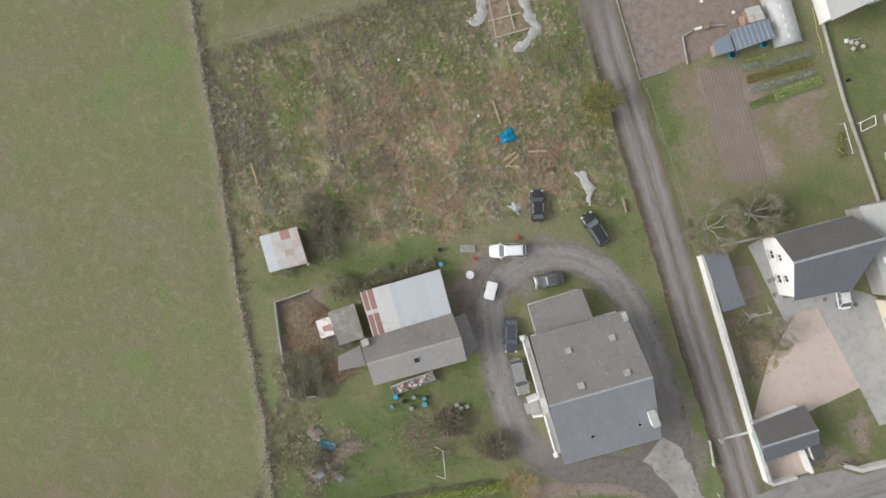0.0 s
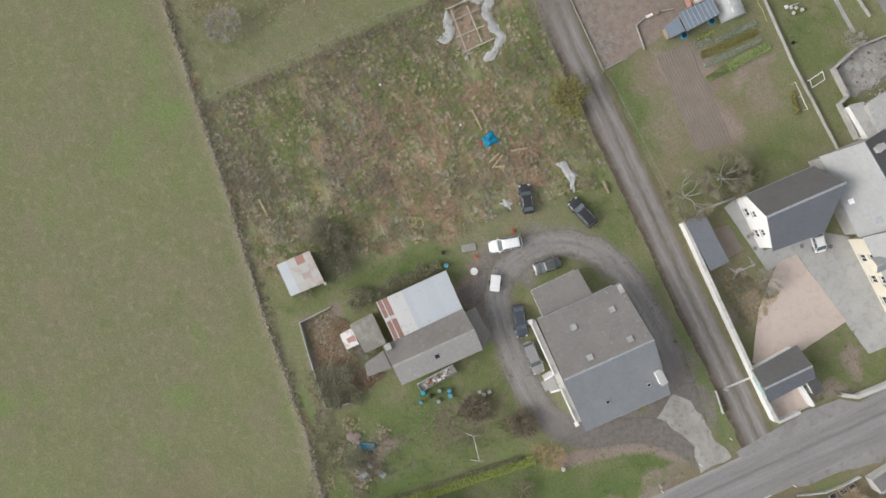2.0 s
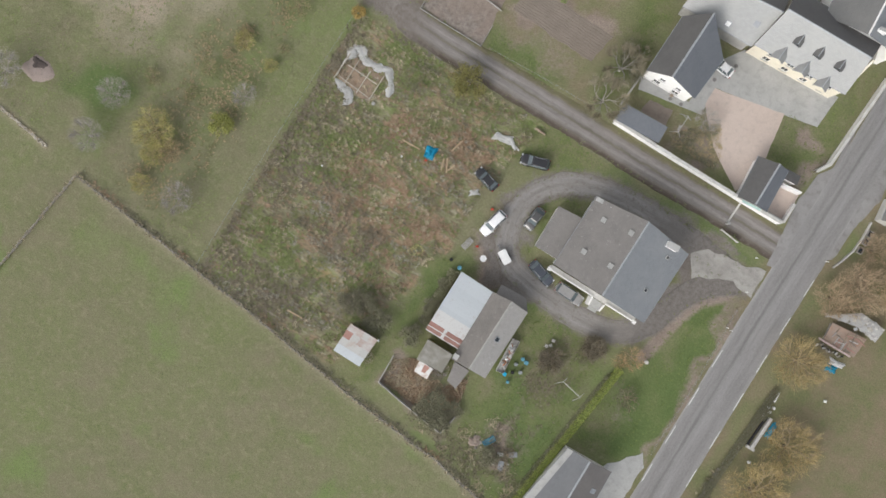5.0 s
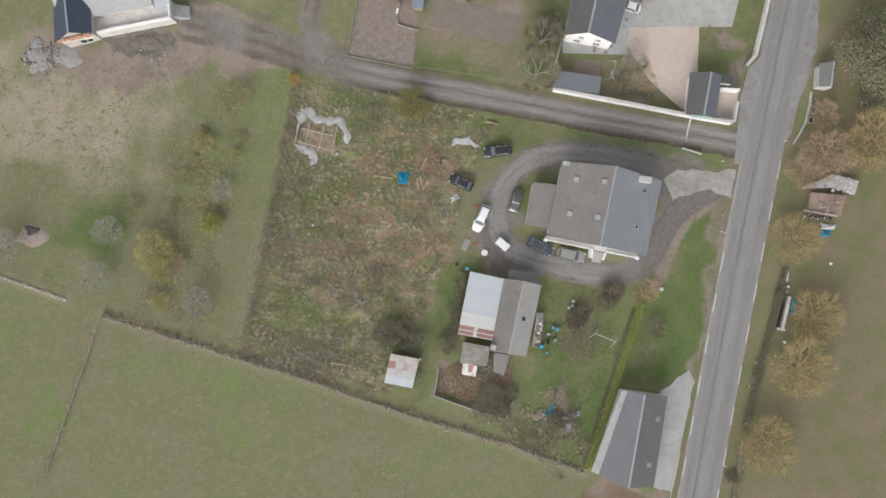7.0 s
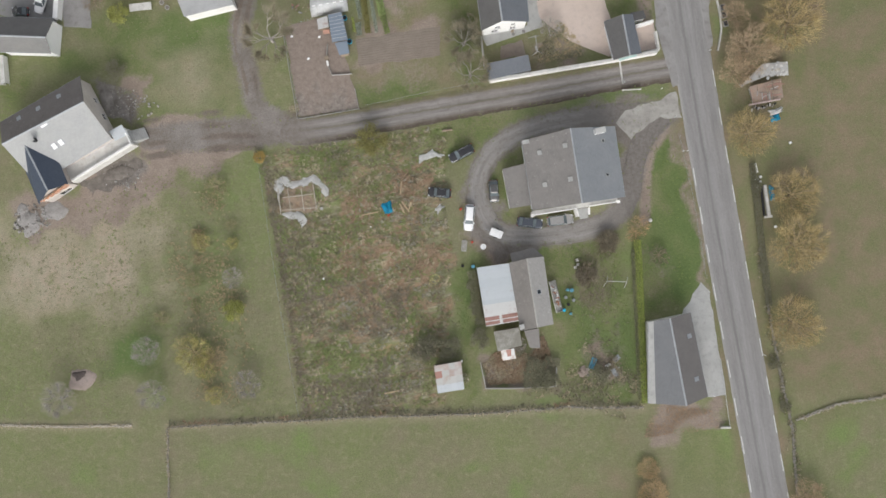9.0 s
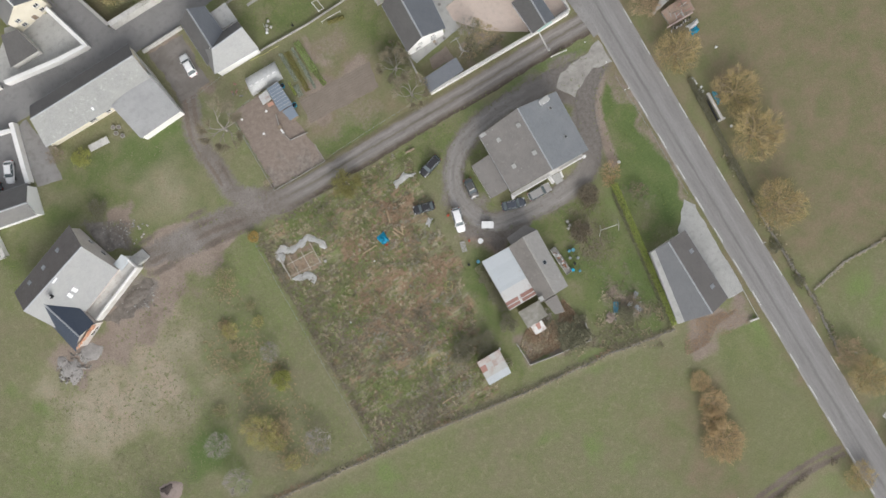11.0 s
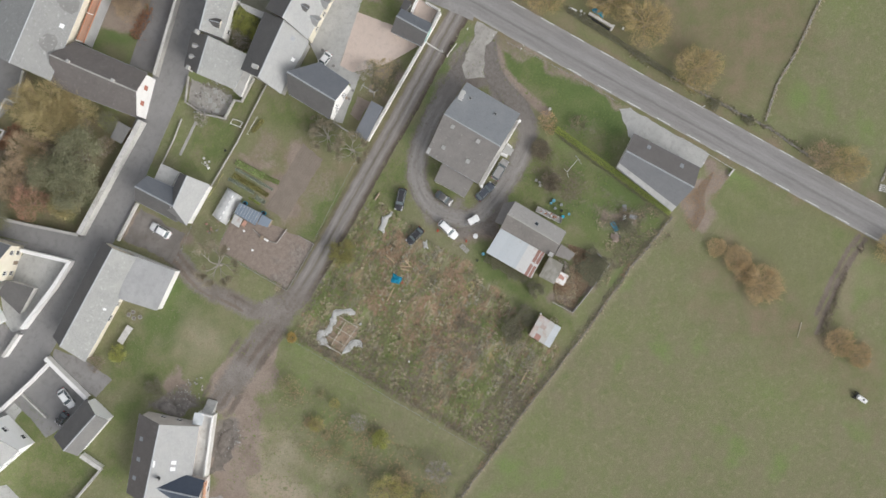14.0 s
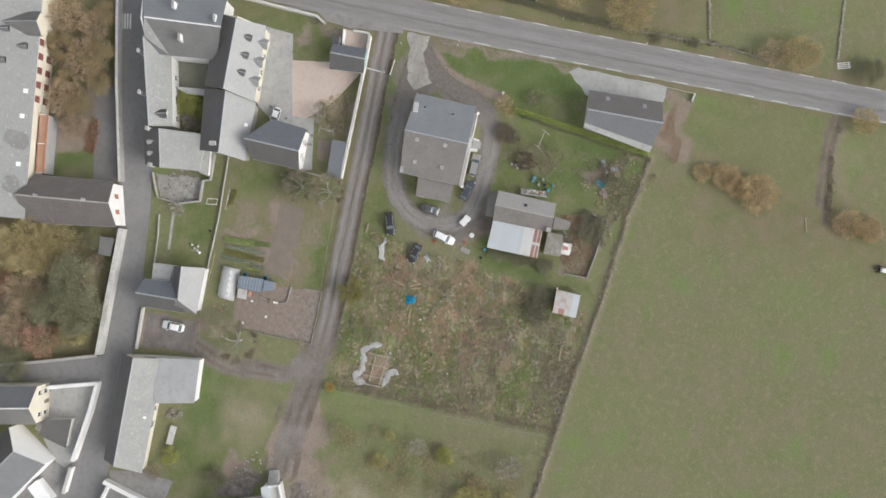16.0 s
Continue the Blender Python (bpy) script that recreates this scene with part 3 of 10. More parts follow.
LAWNS = [
    [(11.6, 50), (11.9, 27.7), (8.9, 28.3), (7.5, 47.4)],
    [(0.6, 30.1), (1.1, 27.3), (-8.9, 27.1), (-9.1, 29.9)],
    [(0.6, -2.7), (4.3, -2.7), (5, -14.9), (2.9, -15.8), (1.4, -24.2), (-0.9, -27.5), (-2.3, -27.5), (0, -18.6)],
    [(16.6, -2.7), (23, -2.3), (29.5, -2.6), (30.9, -5.6), (29.4, -30.8), (20.1, -28), (16.6, -23.3), (16.4, -15.8)],
    [(37, 11.2), (42.1, 13), (43, 10.2), (43, -11.2), (40.2, -15), (32.3, -16.8), (32.1, -5.6), (35.1, -0)],
    [(-0.3, 22.1), (16.5, 22), (10.9, 16.9), (6.2, 15.1), (1.6, 13.2)],
    [(11.2, 54.8), (11.5, 50.7), (-9.1, 50.5), (-10.2, 57.2), (-0.3, 58.3)],
    [(43.1, 53.7), (42.7, 33.7), (35.1, 34.5), (34, 41.7), (39.4, 42.2), (39.7, 52.5)],
    [(-28.7, 48.5), (-28.6, 39.3), (-30.4, 30.9), (-38.4, 30.5), (-43, 36.5), (-54.6, 49.2), (-47.1, 51.8), (-37.1, 47.4)],
    [(-67.2, 45.7), (-49.7, 44), (-39.2, 47.4), (-28.3, 47.4), (-29.1, 37.7), (-31.6, 29.3), (-42, 31.2), (-47.6, 31.4), (-47, 36), (-48.7, 41.3), (-58.2, 41.1)],
    [(-69.5, 44.2), (-63.7, 43.1), (-68.8, 37.1), (-71.1, 35.6)],
    [(9, 14.1), (16.1, 14.5), (16, 12.7), (12.3, 12.2), (12.3, 3.8), (10.9, 3.8)],
    [(34.4, 40.3), (39.7, 42.2), (43.1, 46.4), (44, 38.8), (41.9, 35.2), (35.1, 34.9)],
    [(-65.4, 64), (-64.4, 56.6), (-68.4, 44.6), (-81.9, 44.9), (-87.5, 49.2)],
    [(34.3, -37.6), (40.7, -38.3), (43.6, -63.7), (29.1, -66.6), (27.3, -62.5)],
]
EARTH = [
    [(21, -22), (24.4, -20), (25.2, -22.6), (26, -25.4), (24.3, -27.4), (22.6, -24)],
    [(6.6, 38.7), (5.8, 33.1), (-8.4, 33.7), (-8, 38.8)],
    [(-1.9, 41), (-2, 48.6), (-0.6, 48.6), (-0.4, 41)],
    [(-67.9, 15.2), (-70.8, 20.7), (-66.6, 22.4), (-60.7, 21.8), (-58.3, 24.3), (-47.2, 25.3), (-46.9, 32.1), (-40.1, 31.3), (-27.5, 24.6), (-34, 21.8), (-41, 21.2), (-52, 15.3), (-60.9, 15.4)],
    [(3.4, -23.6), (2.9, -19.4), (6.9, -17), (12.7, -19.5), (14.4, -16.4), (15.6, -21.9), (13.8, -25.4)],
    [(-20, 62.8), (-19.3, 50.3), (-26.5, 48.9), (-26.6, 60.9)],
    [(42.6, 13), (43.7, 13), (43.4, -13.1), (42.3, -14)],
    [(7.1, 3.8), (11.3, 2), (11.3, -2.7), (6.2, -2.7), (5.3, 0.1)],
    [(43.4, 38.8), (43.2, 33.8), (41, 33.3), (41.2, 38.4)],
    [(26.3, 34.1), (29.2, 28.3), (21.6, 28.7), (20.5, 33.7)],
    [(39.7, 43.6), (41.2, 39.7), (37.6, 38.2), (35.3, 40.9)],
    [(-50.4, 38.6), (-45.2, 38.3), (-43.8, 36.4), (-48.4, 35.2)],
    [(29.6, -31.6), (28, -37), (33, -38.2), (41.6, -37.8), (41.5, -36), (40.2, -32.9), (37.5, -32.8)],
    [(8.5, 85.6), (13.8, 86.2), (22, 80), (19.4, 76.2), (9.5, 77.4)],
]
DULL = [[(7.7, 48.3), (7.9, 38.6), (9, 27.6), (-8.4, 27), (-9, 33.4), (-2.6, 39), (-2.4, 48.7)], [(19, -43.5), (27.2, -39.5), (30.2, -45), (27.2, -60), (26.6, -72), (24.5, -84), (15.5, -86), (16.5, -68), (17.5, -55)], [(29, -67.9), (39.5, -66.6), (39, -69.3), (28, -70.8)], [(50.2, 68.8), (140.4, 68), (140.3, -33.7), (74, -36.7), (52.7, -37.8), (51.4, 3.7)], [(42.4, 13), (43.7, 13), (43.4, -13.1), (42.3, -14)], [(23.1, 34.9), (27.7, 28.5), (32.9, 28.3), (20.4, 28), (19.7, 31.5), (13, 30.8), (13.6, 33.5)], [(42.9, 95.6), (45.7, 80.6), (6, 73), (3.1, 88)], [(-9.4, 99.4), (-5.1, 71.4), (-31.1, 69.3), (-37.1, 94.1)]]
FAINT = [
    [(8, 48.3), (8, 39.6), (-2, 40), (-2, 48.4)],
    [(6, 33.4), (5.6, 28.6), (-7.6, 27.8), (-8.6, 33.4)],
    [(21.6, -13.5), (25.3, -14), (25.9, -24.3), (21.5, -24.7)],
    [(22.1, -3.7), (25.8, -2.8), (27.4, -11.2), (23.4, -15.8)],
    [(19.2, -20.8), (27.6, -22.8), (27.1, -28.6), (21.7, -28.6), (18.4, -25.1)],
    [(20.6, -5.6), (25.8, -5.1), (26.2, -10.7), (21.1, -10.7)],
    [(26, -2), (30.6, -2), (30, -5.6), (26.7, -5.6)],
    [(34.5, -4), (38.7, -5.3), (37.1, -10.9), (33.5, -9.2)],
]
STRAW = [
    [(-75.1, 53.2), (-73, 51.3), (-77.5, 48.4), (-79.4, 50.6)],
    [(-74.4, 17.4), (-61.8, 16.1), (-47.5, 20.8), (-47, 16), (-50.5, 6.5), (-53.4, 0), (-65.2, 3.4), (-77.1, 3.1)],
    [(49.8, 46.7), (56.9, 47.9), (61.6, 26.8), (55.4, 25.7)],
    [(-31.4, 41.6), (-31.3, 34.2), (-36.4, 32.1), (-41.1, 37.5), (-42.5, 42.9)],
    [(39.4, -67.6), (39, -68.9), (28, -70.2), (27.4, -69)],
]
axis_x = np.concatenate([[-2500, -1200, -600, -320, -220], np.arange(-150, 165, 0.6), [240, 340, 620, 1200, 2500]])
axis_y = np.concatenate([[-2500, -1200, -600, -320, -200], np.arange(-125, 150, 0.6), [220, 330, 620, 1200, 2500]])
GX, GY = np.meshgrid(axis_x, axis_y)
gx, gy = GX.ravel(), GY.ravel()
nx, ny = len(axis_x), len(axis_y)


def union(polys, **k):
    out = np.zeros(gx.shape)
    for p in polys:
        out = np.maximum(out, zone(p, gx, gy, **k))
    return out


w_scrub = zone(SCRUB, gx, gy, 0.55, 0.4)
w_lawn, w_earth, w_straw = union(LAWNS), union(EARTH, soft=1.6, warp=2.2), union(STRAW, soft=4.0, warp=4.0)
w_earth = np.maximum(w_earth, 0.5 * union(FAINT, soft=3.0, warp=3.0))
BANK = [(34.8, -0.5), (35.6, 3.7), (36.4, 7.5), (37.8, 11), (40.9, 14.1)]
w_earth = np.maximum(w_earth, np.clip(0.5 + (0.95 - line_gap(BANK, gx, gy)) / 1.5, 0, 1))
w_lawn *= 1 - 0.65 * union(POOR, soft=3.0, warp=3.0)
w_lush = union(LUSH, soft=2.0, warp=2.5)
w_dull = union(DULL, soft=6.0, warp=5.0)
for line in (FIELD_WALL, [(-58.2, -19.5), (-69, -17.7), (-84.3, -14.6), (-109.3, -9.7)]):
    w_straw = np.maximum(w_straw, 0.7 * np.clip(0.5 + (0.6 - line_gap(line, gx, gy)) / 1.5, 0, 1))
w_dull = np.maximum(w_dull, np.clip(0.5 + (4.6 - line_gap(ROAD[1:7], gx, gy)) / 1.6, 0, 1))
w_gravel = union(GRAVEL, soft=1.3, warp=1.8)
YARD = [[(6.7, 3.5), (5.4, 9.7), (6.5, 13.7), (9.9, 17.3), (15, 18.3), (15, 16.1), (10.2, 14.7), (8.9, 11.5), (8.4, 6.6), (9.6, 3.3)], [(17.4, 16.8), (19.2, 19.8), (24.5, 20.4), (32.6, 18.8), (30.6, 17.1), (23.5, 17.8)], [(8, 0.5), (6.9, 4.1), (13.2, 3.3), (23.6, -0.7), (24.4, -2.8), (17.4, -2)]]
w_gravel = np.maximum(w_gravel, 0.85 * union(YARD, soft=2.2, warp=2.6))
for line, half in ((TRACK, 1.8), (TRACK2, 2.1), (LANE, 2.1), (DRIVE, 2.0)):
    w_gravel = np.maximum(w_gravel, np.clip(0.5 + (half - line_gap(line, gx, gy)) / 2.4, 0, 1))
w_rut = np.zeros(gx.shape)
for line, side, wide in ((TRACK, 0.8, 0.5), (TRACK2, 1.0, 0.6), (TRACK2, 3.1, 0.7)):
    w_rut = np.maximum(w_rut, np.exp(-((line_gap(line, gx, gy) - side) / wide) ** 2))
w_rut *= (gx < -18) * np.clip(1.7 * value_noise(gx, gy, 5.0, 15) - 0.25, 0, 1)
for line in ([(43, -65.6), (39.8, -65), (33, -65.1), (25.6, -65.8)], [(43, -67), (39.6, -66.6), (33, -66.5), (27, -67.1), (22.5, -67.6)]):
    w_rut = np.maximum(w_rut, 0.95 * np.exp(-(line_gap(line, gx, gy) / 0.6) ** 2))
w_rust, w_purple = np.maximum(union(RUSTS, soft=1.6, warp=2.2), 0.8 * union([[(-17, -12), (-6, -12), (-1, -3), (-1, 3), (-6, 4.5), (-13, 0)]], soft=3.0, warp=4.0)), union(PURPLE, soft=1.8, warp=2.4)
w_green, w_gold = union(GREENS, soft=1.8, warp=2.2), union([[(-14.2, -13.6), (-7.8, -13.9), (-7.4, -17.4), (-11, -18.3), (-14, -16.9)]], soft=1.5, warp=2.0)
gz = 0.10 * (value_noise(gx, gy, 9.0, 11) - 0.5) * np.maximum(w_scrub, 0.15) - 0.03
gz += 0.22 * w_scrub * (value_noise(gx * 0.45, gy, 1.7, 12) - 0.55)
idx = np.arange(nx * ny).reshape(ny, nx)
quads = np.stack([idx[:-1, :-1], idx[:-1, 1:], idx[1:, 1:], idx[1:, :-1]], -1).reshape(-1, 4)
me = bpy.data.meshes.new("ground")
me.vertices.add(nx * ny)
me.vertices.foreach_set("co", np.stack([gx, gy, np.minimum(gz, 0.0)], -1).ravel())
me.loops.add(quads.size)
me.loops.foreach_set("vertex_index", quads.ravel())
me.polygons.add(len(quads))
me.polygons.foreach_set("loop_start", np.arange(len(quads)) * 4)
me.update(calc_edges=True)
for nm, w in (("scrub", w_scrub), ("lawn", w_lawn), ("earth", w_earth), ("straw", w_straw), ("lush", w_lush), ("gravel", w_gravel), ("dull", w_dull), ("rust", w_rust), ("purple", w_purple), ("green", w_green), ("gold", w_gold), ("rut", w_rut)):
    me.attributes.new(nm, "FLOAT", "POINT").data.foreach_set("value", w.astype(np.float32))


def ground_material():
    m, n, l, b = mat("meadow_ground", 0.95)
    b.inputs["Specular IOR Level"].default_value = 0.1
    p = world_pos(n)
    big, mid = noise_node(n, l, p, 0.03, 4), noise_node(n, l, p, 0.22, 6, 0.65)
    fine, speck = noise_node(n, l, p, 1.1, 6, 0.7), noise_node(n, l, p, 4.5, 4, 0.7)

    def attr(k):
        a = n.new("ShaderNodeAttribute")
        a.attribute_name = k
        return a.outputs["Fac"]

    def patchy(k, amount=0.9):
        """A zone whose border breaks up into patches along the grain of the ground."""
        s = n.new("ShaderNodeMath")
        s.operation, s.inputs[1].default_value = "MULTIPLY_ADD", amount
        l.new(fine, s.inputs[0])
        l.new(attr(k), s.inputs[2])
        r = n.new("ShaderNodeMapRange")
        r.inputs["From Min"].default_value, r.inputs["From Max"].default_value = 0.3 + amount * 0.5, 0.7 + amount * 0.5
        l.new(s.outputs[0], r.inputs["Value"])
        return r.outputs["Result"]
    field = ramp(n, l, mid, [(0.3, (0.224, 0.2, 0.135)), (0.5, (0.2, 0.198, 0.114)), (0.7, (0.171, 0.193, 0.089))])
    field = mixc(n, l, ramp(n, l, big, [(0.45, (0, 0, 0)), (0.65, (0.8, 0.8, 0.8))]), field, (0.185, 0.217, 0.093))
    field = mixc(n, l, ramp(n, l, fine, [(0.55, (0, 0, 0)), (0.75, (0.6, 0.6, 0.6))]), field, (0.15, 0.168, 0.08))
    clump = noise_node(n, l, p, 0.75, 5, 0.75)
    field = mixc(n, l, ramp(n, l, clump, [(0.5, (0, 0, 0)), (0.66, (0.85, 0.85, 0.85))]), field, (0.252, 0.239, 0.15))
    sprout = noise_node(n, l, p, 0.09, 3, 0.5)
    field = mixc(n, l, ramp(n, l, sprout, [(0.58, (0, 0, 0)), (0.7, (0.8, 0.8, 0.8))]), field, (0.175, 0.235, 0.085))

    def stretched(sx, sy, turn):
        k = n.new("ShaderNodeMapping")
        k.inputs["Rotation"].default_value, k.inputs["Scale"].default_value = (0, 0, radians(turn)), (sx, sy, 1.0)
        l.new(p, k.inputs["Vector"])
        return k.outputs[0]

    def zoned(k, fac, lo, hi, gain=0.35, top=0.9):
        """A patchy layer that thickens inside a zone."""
        s = n.new("ShaderNodeMath")
        s.operation, s.inputs[1].default_value = "MULTIPLY_ADD", gain
        l.new(attr(k), s.inputs[0]), l.new(fac, s.inputs[2])
        return ramp(n, l, s.outputs[0], [(lo, (0, 0, 0)), (hi, (top, top, top))])
    drift = noise_node(n, l, stretched(0.4, 1.0, 5), 0.42, 5, 0.58)
    scrub = ramp(n, l, drift, [(0.3, (0.18, 0.21, 0.085)), (0.4, (0.235, 0.245, 0.125)), (0.47, (0.28, 0.268, 0.165)), (0.52, (0.195, 0.172, 0.112)), (0.57, (0.3, 0.225, 0.148)), (0.63, (0.225, 0.23, 0.115)), (0.7, (0.18, 0.21, 0.085))])
    greens = noise_node(n, l, stretched(0.7, 1.0, 9), 0.33, 5, 0.62)
    scrub = mixc(n, l, zoned("green", greens, 0.56, 0.68, 0.2), scrub, ramp(n, l, fine, [(0.35, (0.15, 0.205, 0.065)), (0.65, (0.215, 0.255, 0.1))]))
    rusts = noise_node(n, l, stretched(0.42, 1.0, -4), 0.62, 5, 0.66)
    scrub = mixc(n, l, zoned("rust", rusts, 0.58, 0.7, 0.26), scrub, ramp(n, l, fine, [(0.35, (0.26, 0.168, 0.112)), (0.5, (0.33, 0.225, 0.152)), (0.65, (0.38, 0.29, 0.2))]))
    shades = noise_node(n, l, stretched(0.6, 1.0, 3), 0.48, 5, 0.7)
    scrub = mixc(n, l, zoned("purple", shades, 0.58, 0.7, 0.2, 0.85), scrub, ramp(n, l, fine, [(0.35, (0.175, 0.15, 0.118)), (0.65, (0.265, 0.232, 0.18))]))
    scrub = mixc(n, l, zoned("gold", fine, 0.72, 0.95, 0.4), scrub, (0.37, 0.29, 0.155))
    strand = noise_node(n, l, stretched(0.28, 1.25, 2), 1.5, 4, 0.6)
    scrub = mixc(n, l, ramp(n, l, strand, [(0.55, (0, 0, 0)), (0.68, (0.85, 0.85, 0.85))]), scrub, (0.39, 0.36, 0.285))
    gaps = noise_node(n, l, stretched(0.45, 1.0, 4), 1.3, 5, 0.66)
    scrub = mixc(n, l, ramp(n, l, gaps, [(0.55, (0, 0, 0)), (0.66, (0.85, 0.85, 0.85))]), scrub, (0.12, 0.112, 0.076))
    tone = noise_node(n, l, stretched(0.5, 1.0, -3), 0.4, 3, 0.5)
    scrub = mixc(n, l, 0.6, scrub, ramp(n, l, tone, [(0.34, (0.24, 0.24, 0.24)), (0.66, (0.68, 0.68, 0.68))]), "OVERLAY")
    lawn = ramp(n, l, mid, [(0.3, (0.12, 0.16, 0.06)), (0.48, (0.16, 0.185, 0.08)), (0.62, (0.21, 0.205, 0.115)), (0.75, (0.245, 0.22, 0.15))])
    lawn = mixc(n, l, ramp(n, l, fine, [(0.5, (0, 0, 0)), (0.72, (0.4, 0.4, 0.4))]), lawn, (0.135, 0.155, 0.068))
    earth = ramp(n, l, mid, [(0.3, (0.225, 0.182, 0.148)), (0.55, (0.3, 0.247, 0.206)), (0.75, (0.245, 0.215, 0.162))])
    straw = ramp(n, l, mid, [(0.3, (0.265, 0.245, 0.16)), (0.46, (0.34, 0.305, 0.225)), (0.56, (0.365, 0.305, 0.232)), (0.7, (0.255, 0.255, 0.155))])
    lush = ramp(n, l, mid, [(0.3, (0.105, 0.152, 0.055)), (0.55, (0.13, 0.172, 0.066)), (0.75, (0.18, 0.195, 0.09))])
    gravel = ramp(n, l, mid, [(0.3, (0.165, 0.143, 0.124)), (0.5, (0.215, 0.193, 0.173)), (0.7, (0.265, 0.245, 0.225))])
    gravel = mixc(n, l, ramp(n, l, fine, [(0.55, (0, 0, 0)), (0.72, (0.7, 0.7, 0.7))]), gravel, (0.155, 0.13, 0.106))
    col = mixc(n, l, attr("straw"), field, straw)
    dull = ramp(n, l, mid, [(0.36, (0.235, 0.19, 0.13)), (0.5, (0.2, 0.181, 0.108)), (0.64, (0.17, 0.177, 0.09))])
    col = mixc(n, l, attr("dull"), col, dull)
    col = mixc(n, l, attr("lawn"), col, lawn)
    col = mixc(n, l, attr("lush"), col, lush)
    col = mixc(n, l, attr("scrub"), col, scrub)
    col = mixc(n, l, patchy("earth"), col, earth)
    col = mixc(n, l, patchy("gravel", 1.2), col, gravel)
    col = mixc(n, l, patchy("rut", 1.0), col, ramp(n, l, mid, [(0.35, (0.15, 0.125, 0.105)), (0.65, (0.21, 0.175, 0.15))]))
    col = mixc(n, l, 0.36, col, ramp(n, l, speck, [(0.3, (0.2, 0.2, 0.2)), (0.7, (0.8, 0.8, 0.8))]), "OVERLAY")
    l.new(col, b.inputs["Base Color"])
    bump(n, l, b, fine, 0.6, 0.15)
    return m


me.materials.append(ground_material())
tagged(new("ground", me), "green-brown winter meadow and rough scrub ground", "ground", "", "structure")

# ---- road, street, lane, drive ----
road = way("road", ROAD, 3.3, M_ROAD, "worn grey two-lane asphalt road with dashed edge lines", 0.04, 0.1)


def dashes(line, off, length, period, first, parent, width=0.062, stretch=(0, 1e9)):
    """Painted dashes beside a line, at even distances along it."""
    run, mesh = 0.0, None
    for a, b in zip(line, line[1:]):
        d = Vector((b[0] - a[0], b[1] - a[1]))
        L = d.length
        d /= L
        while first < run + L:
            if stretch[0] < first < stretch[1]:
                k = first - run
                if mesh is None:
                    ob = part("edge_dash", box(bmesh.new(), 0, -width, 0.02, length, width, 0.048), M_PAINT, parent, "white painted dash")
                    mesh = ob.data
                else:
                    ob = share("edge_dash", mesh, Matrix(), parent)
                ob.matrix_basis = pose(a[0] + d.x * k - d.y * off, a[1] + d.y * k + d.x * off, 0, 0, 0, math.degrees(math.atan2(d.y, d.x)))
            first += period
        run += L


NEAR = [(46.6, -239.7), (47.2, -40.2), (47.2, -15), (47.4, 13), (47.9, 40), (48.3, 71.6)]
dashes(NEAR, 2.97, 3.0, 6.63, 4.6, road, stretch=(60, 247))
dashes(NEAR, -3.08, 3.0, 6.66, 6.3, road, stretch=(60, 266))

STREET = [(55.3, 78.2), (39.8, 75.7), (17.9, 70.6), (4.8, 67.3), (-9.8, 66.1)] + [(-22.5, 64.7), (-31.5, 65), (-39.9, 64.9), (-50.1, 65.3), (-62, 65.2), (-74.3, 66.1), (-99.3, 69.3)]
street = strip("street", smooth_line(STREET), 3.2, 0.03, M_STREET, "smooth grey asphalt village street", rag=0.1)
strip("side_street", [(-32.5, 66.1), (-36.1, 80.4), (-41.5, 100.1)], 1.9, 0.025, M_STREET, "narrow asphalt side street", rag=0.1)
cx, cy = (35.5, 75.6)
for k in range(4):
    bar = part("crossing_bar", box(bmesh.new(), 0.55 * k - 1.2, -1.5, 0.02, 0.55 * k - 0.85, 1.5, 0.036), M_PAINT, street, "white painted crossing bar")
    bar.matrix_basis = pose(cx, cy, 0, 0, 0, 100)

way("lane", LANE[:-9], 2.7, M_LANEWAY, "dirt and gravel lane with two pale wheel tracks", 0.0, 0.35, taper=2.5)
way("drive", DRIVE, 1.9, M_DRIVEWAY, "grey gravel drive looping round the house", 0.006, 0.4)
sheet("drive_mouth", [(32.9, 16.4), (34.8, 18.5), (40.9, 19), (42.3, 19.8), (44, 20), (44.1, 15.2), (43.1, 15.6), (40.5, 16.2), (37.8, 14.9), (34.9, 13.4)], 0.03, M_PALE, "pale crushed gravel apron at the road", rag=0.45)
sheet("lay_by", [(50.4, 25.4), (50.6, 40.8), (49.6, 53.8), (51.4, 54.2), (53.0, 41.8), (53.0, 37.4), (52.1, 33.3), (51.3, 26.5)], 0.03, M_PAVE, "rough grey asphalt lay-by beside the road", rag=0.5)
sheet("pavement", [(44.5, 38.4), (43.8, 47.4), (44.4, 47.5), (45.1, 34.9), (45.1, 21.2), (43.5, 20.9), (42.5, 31.7), (43, 36.3)], 0.035, M_PAVE, "pale asphalt pavement before the garage", rag=0.2)
sheet("concrete_pad", [(37.8, -17.8), (42.2, -12.7), (43.4, -14.4), (43, -32.5), (39.4, -32.1), (39.5, -17.8)], 0.03, M_CONC, "pale concrete pad beside the cottage", rag=0.3)


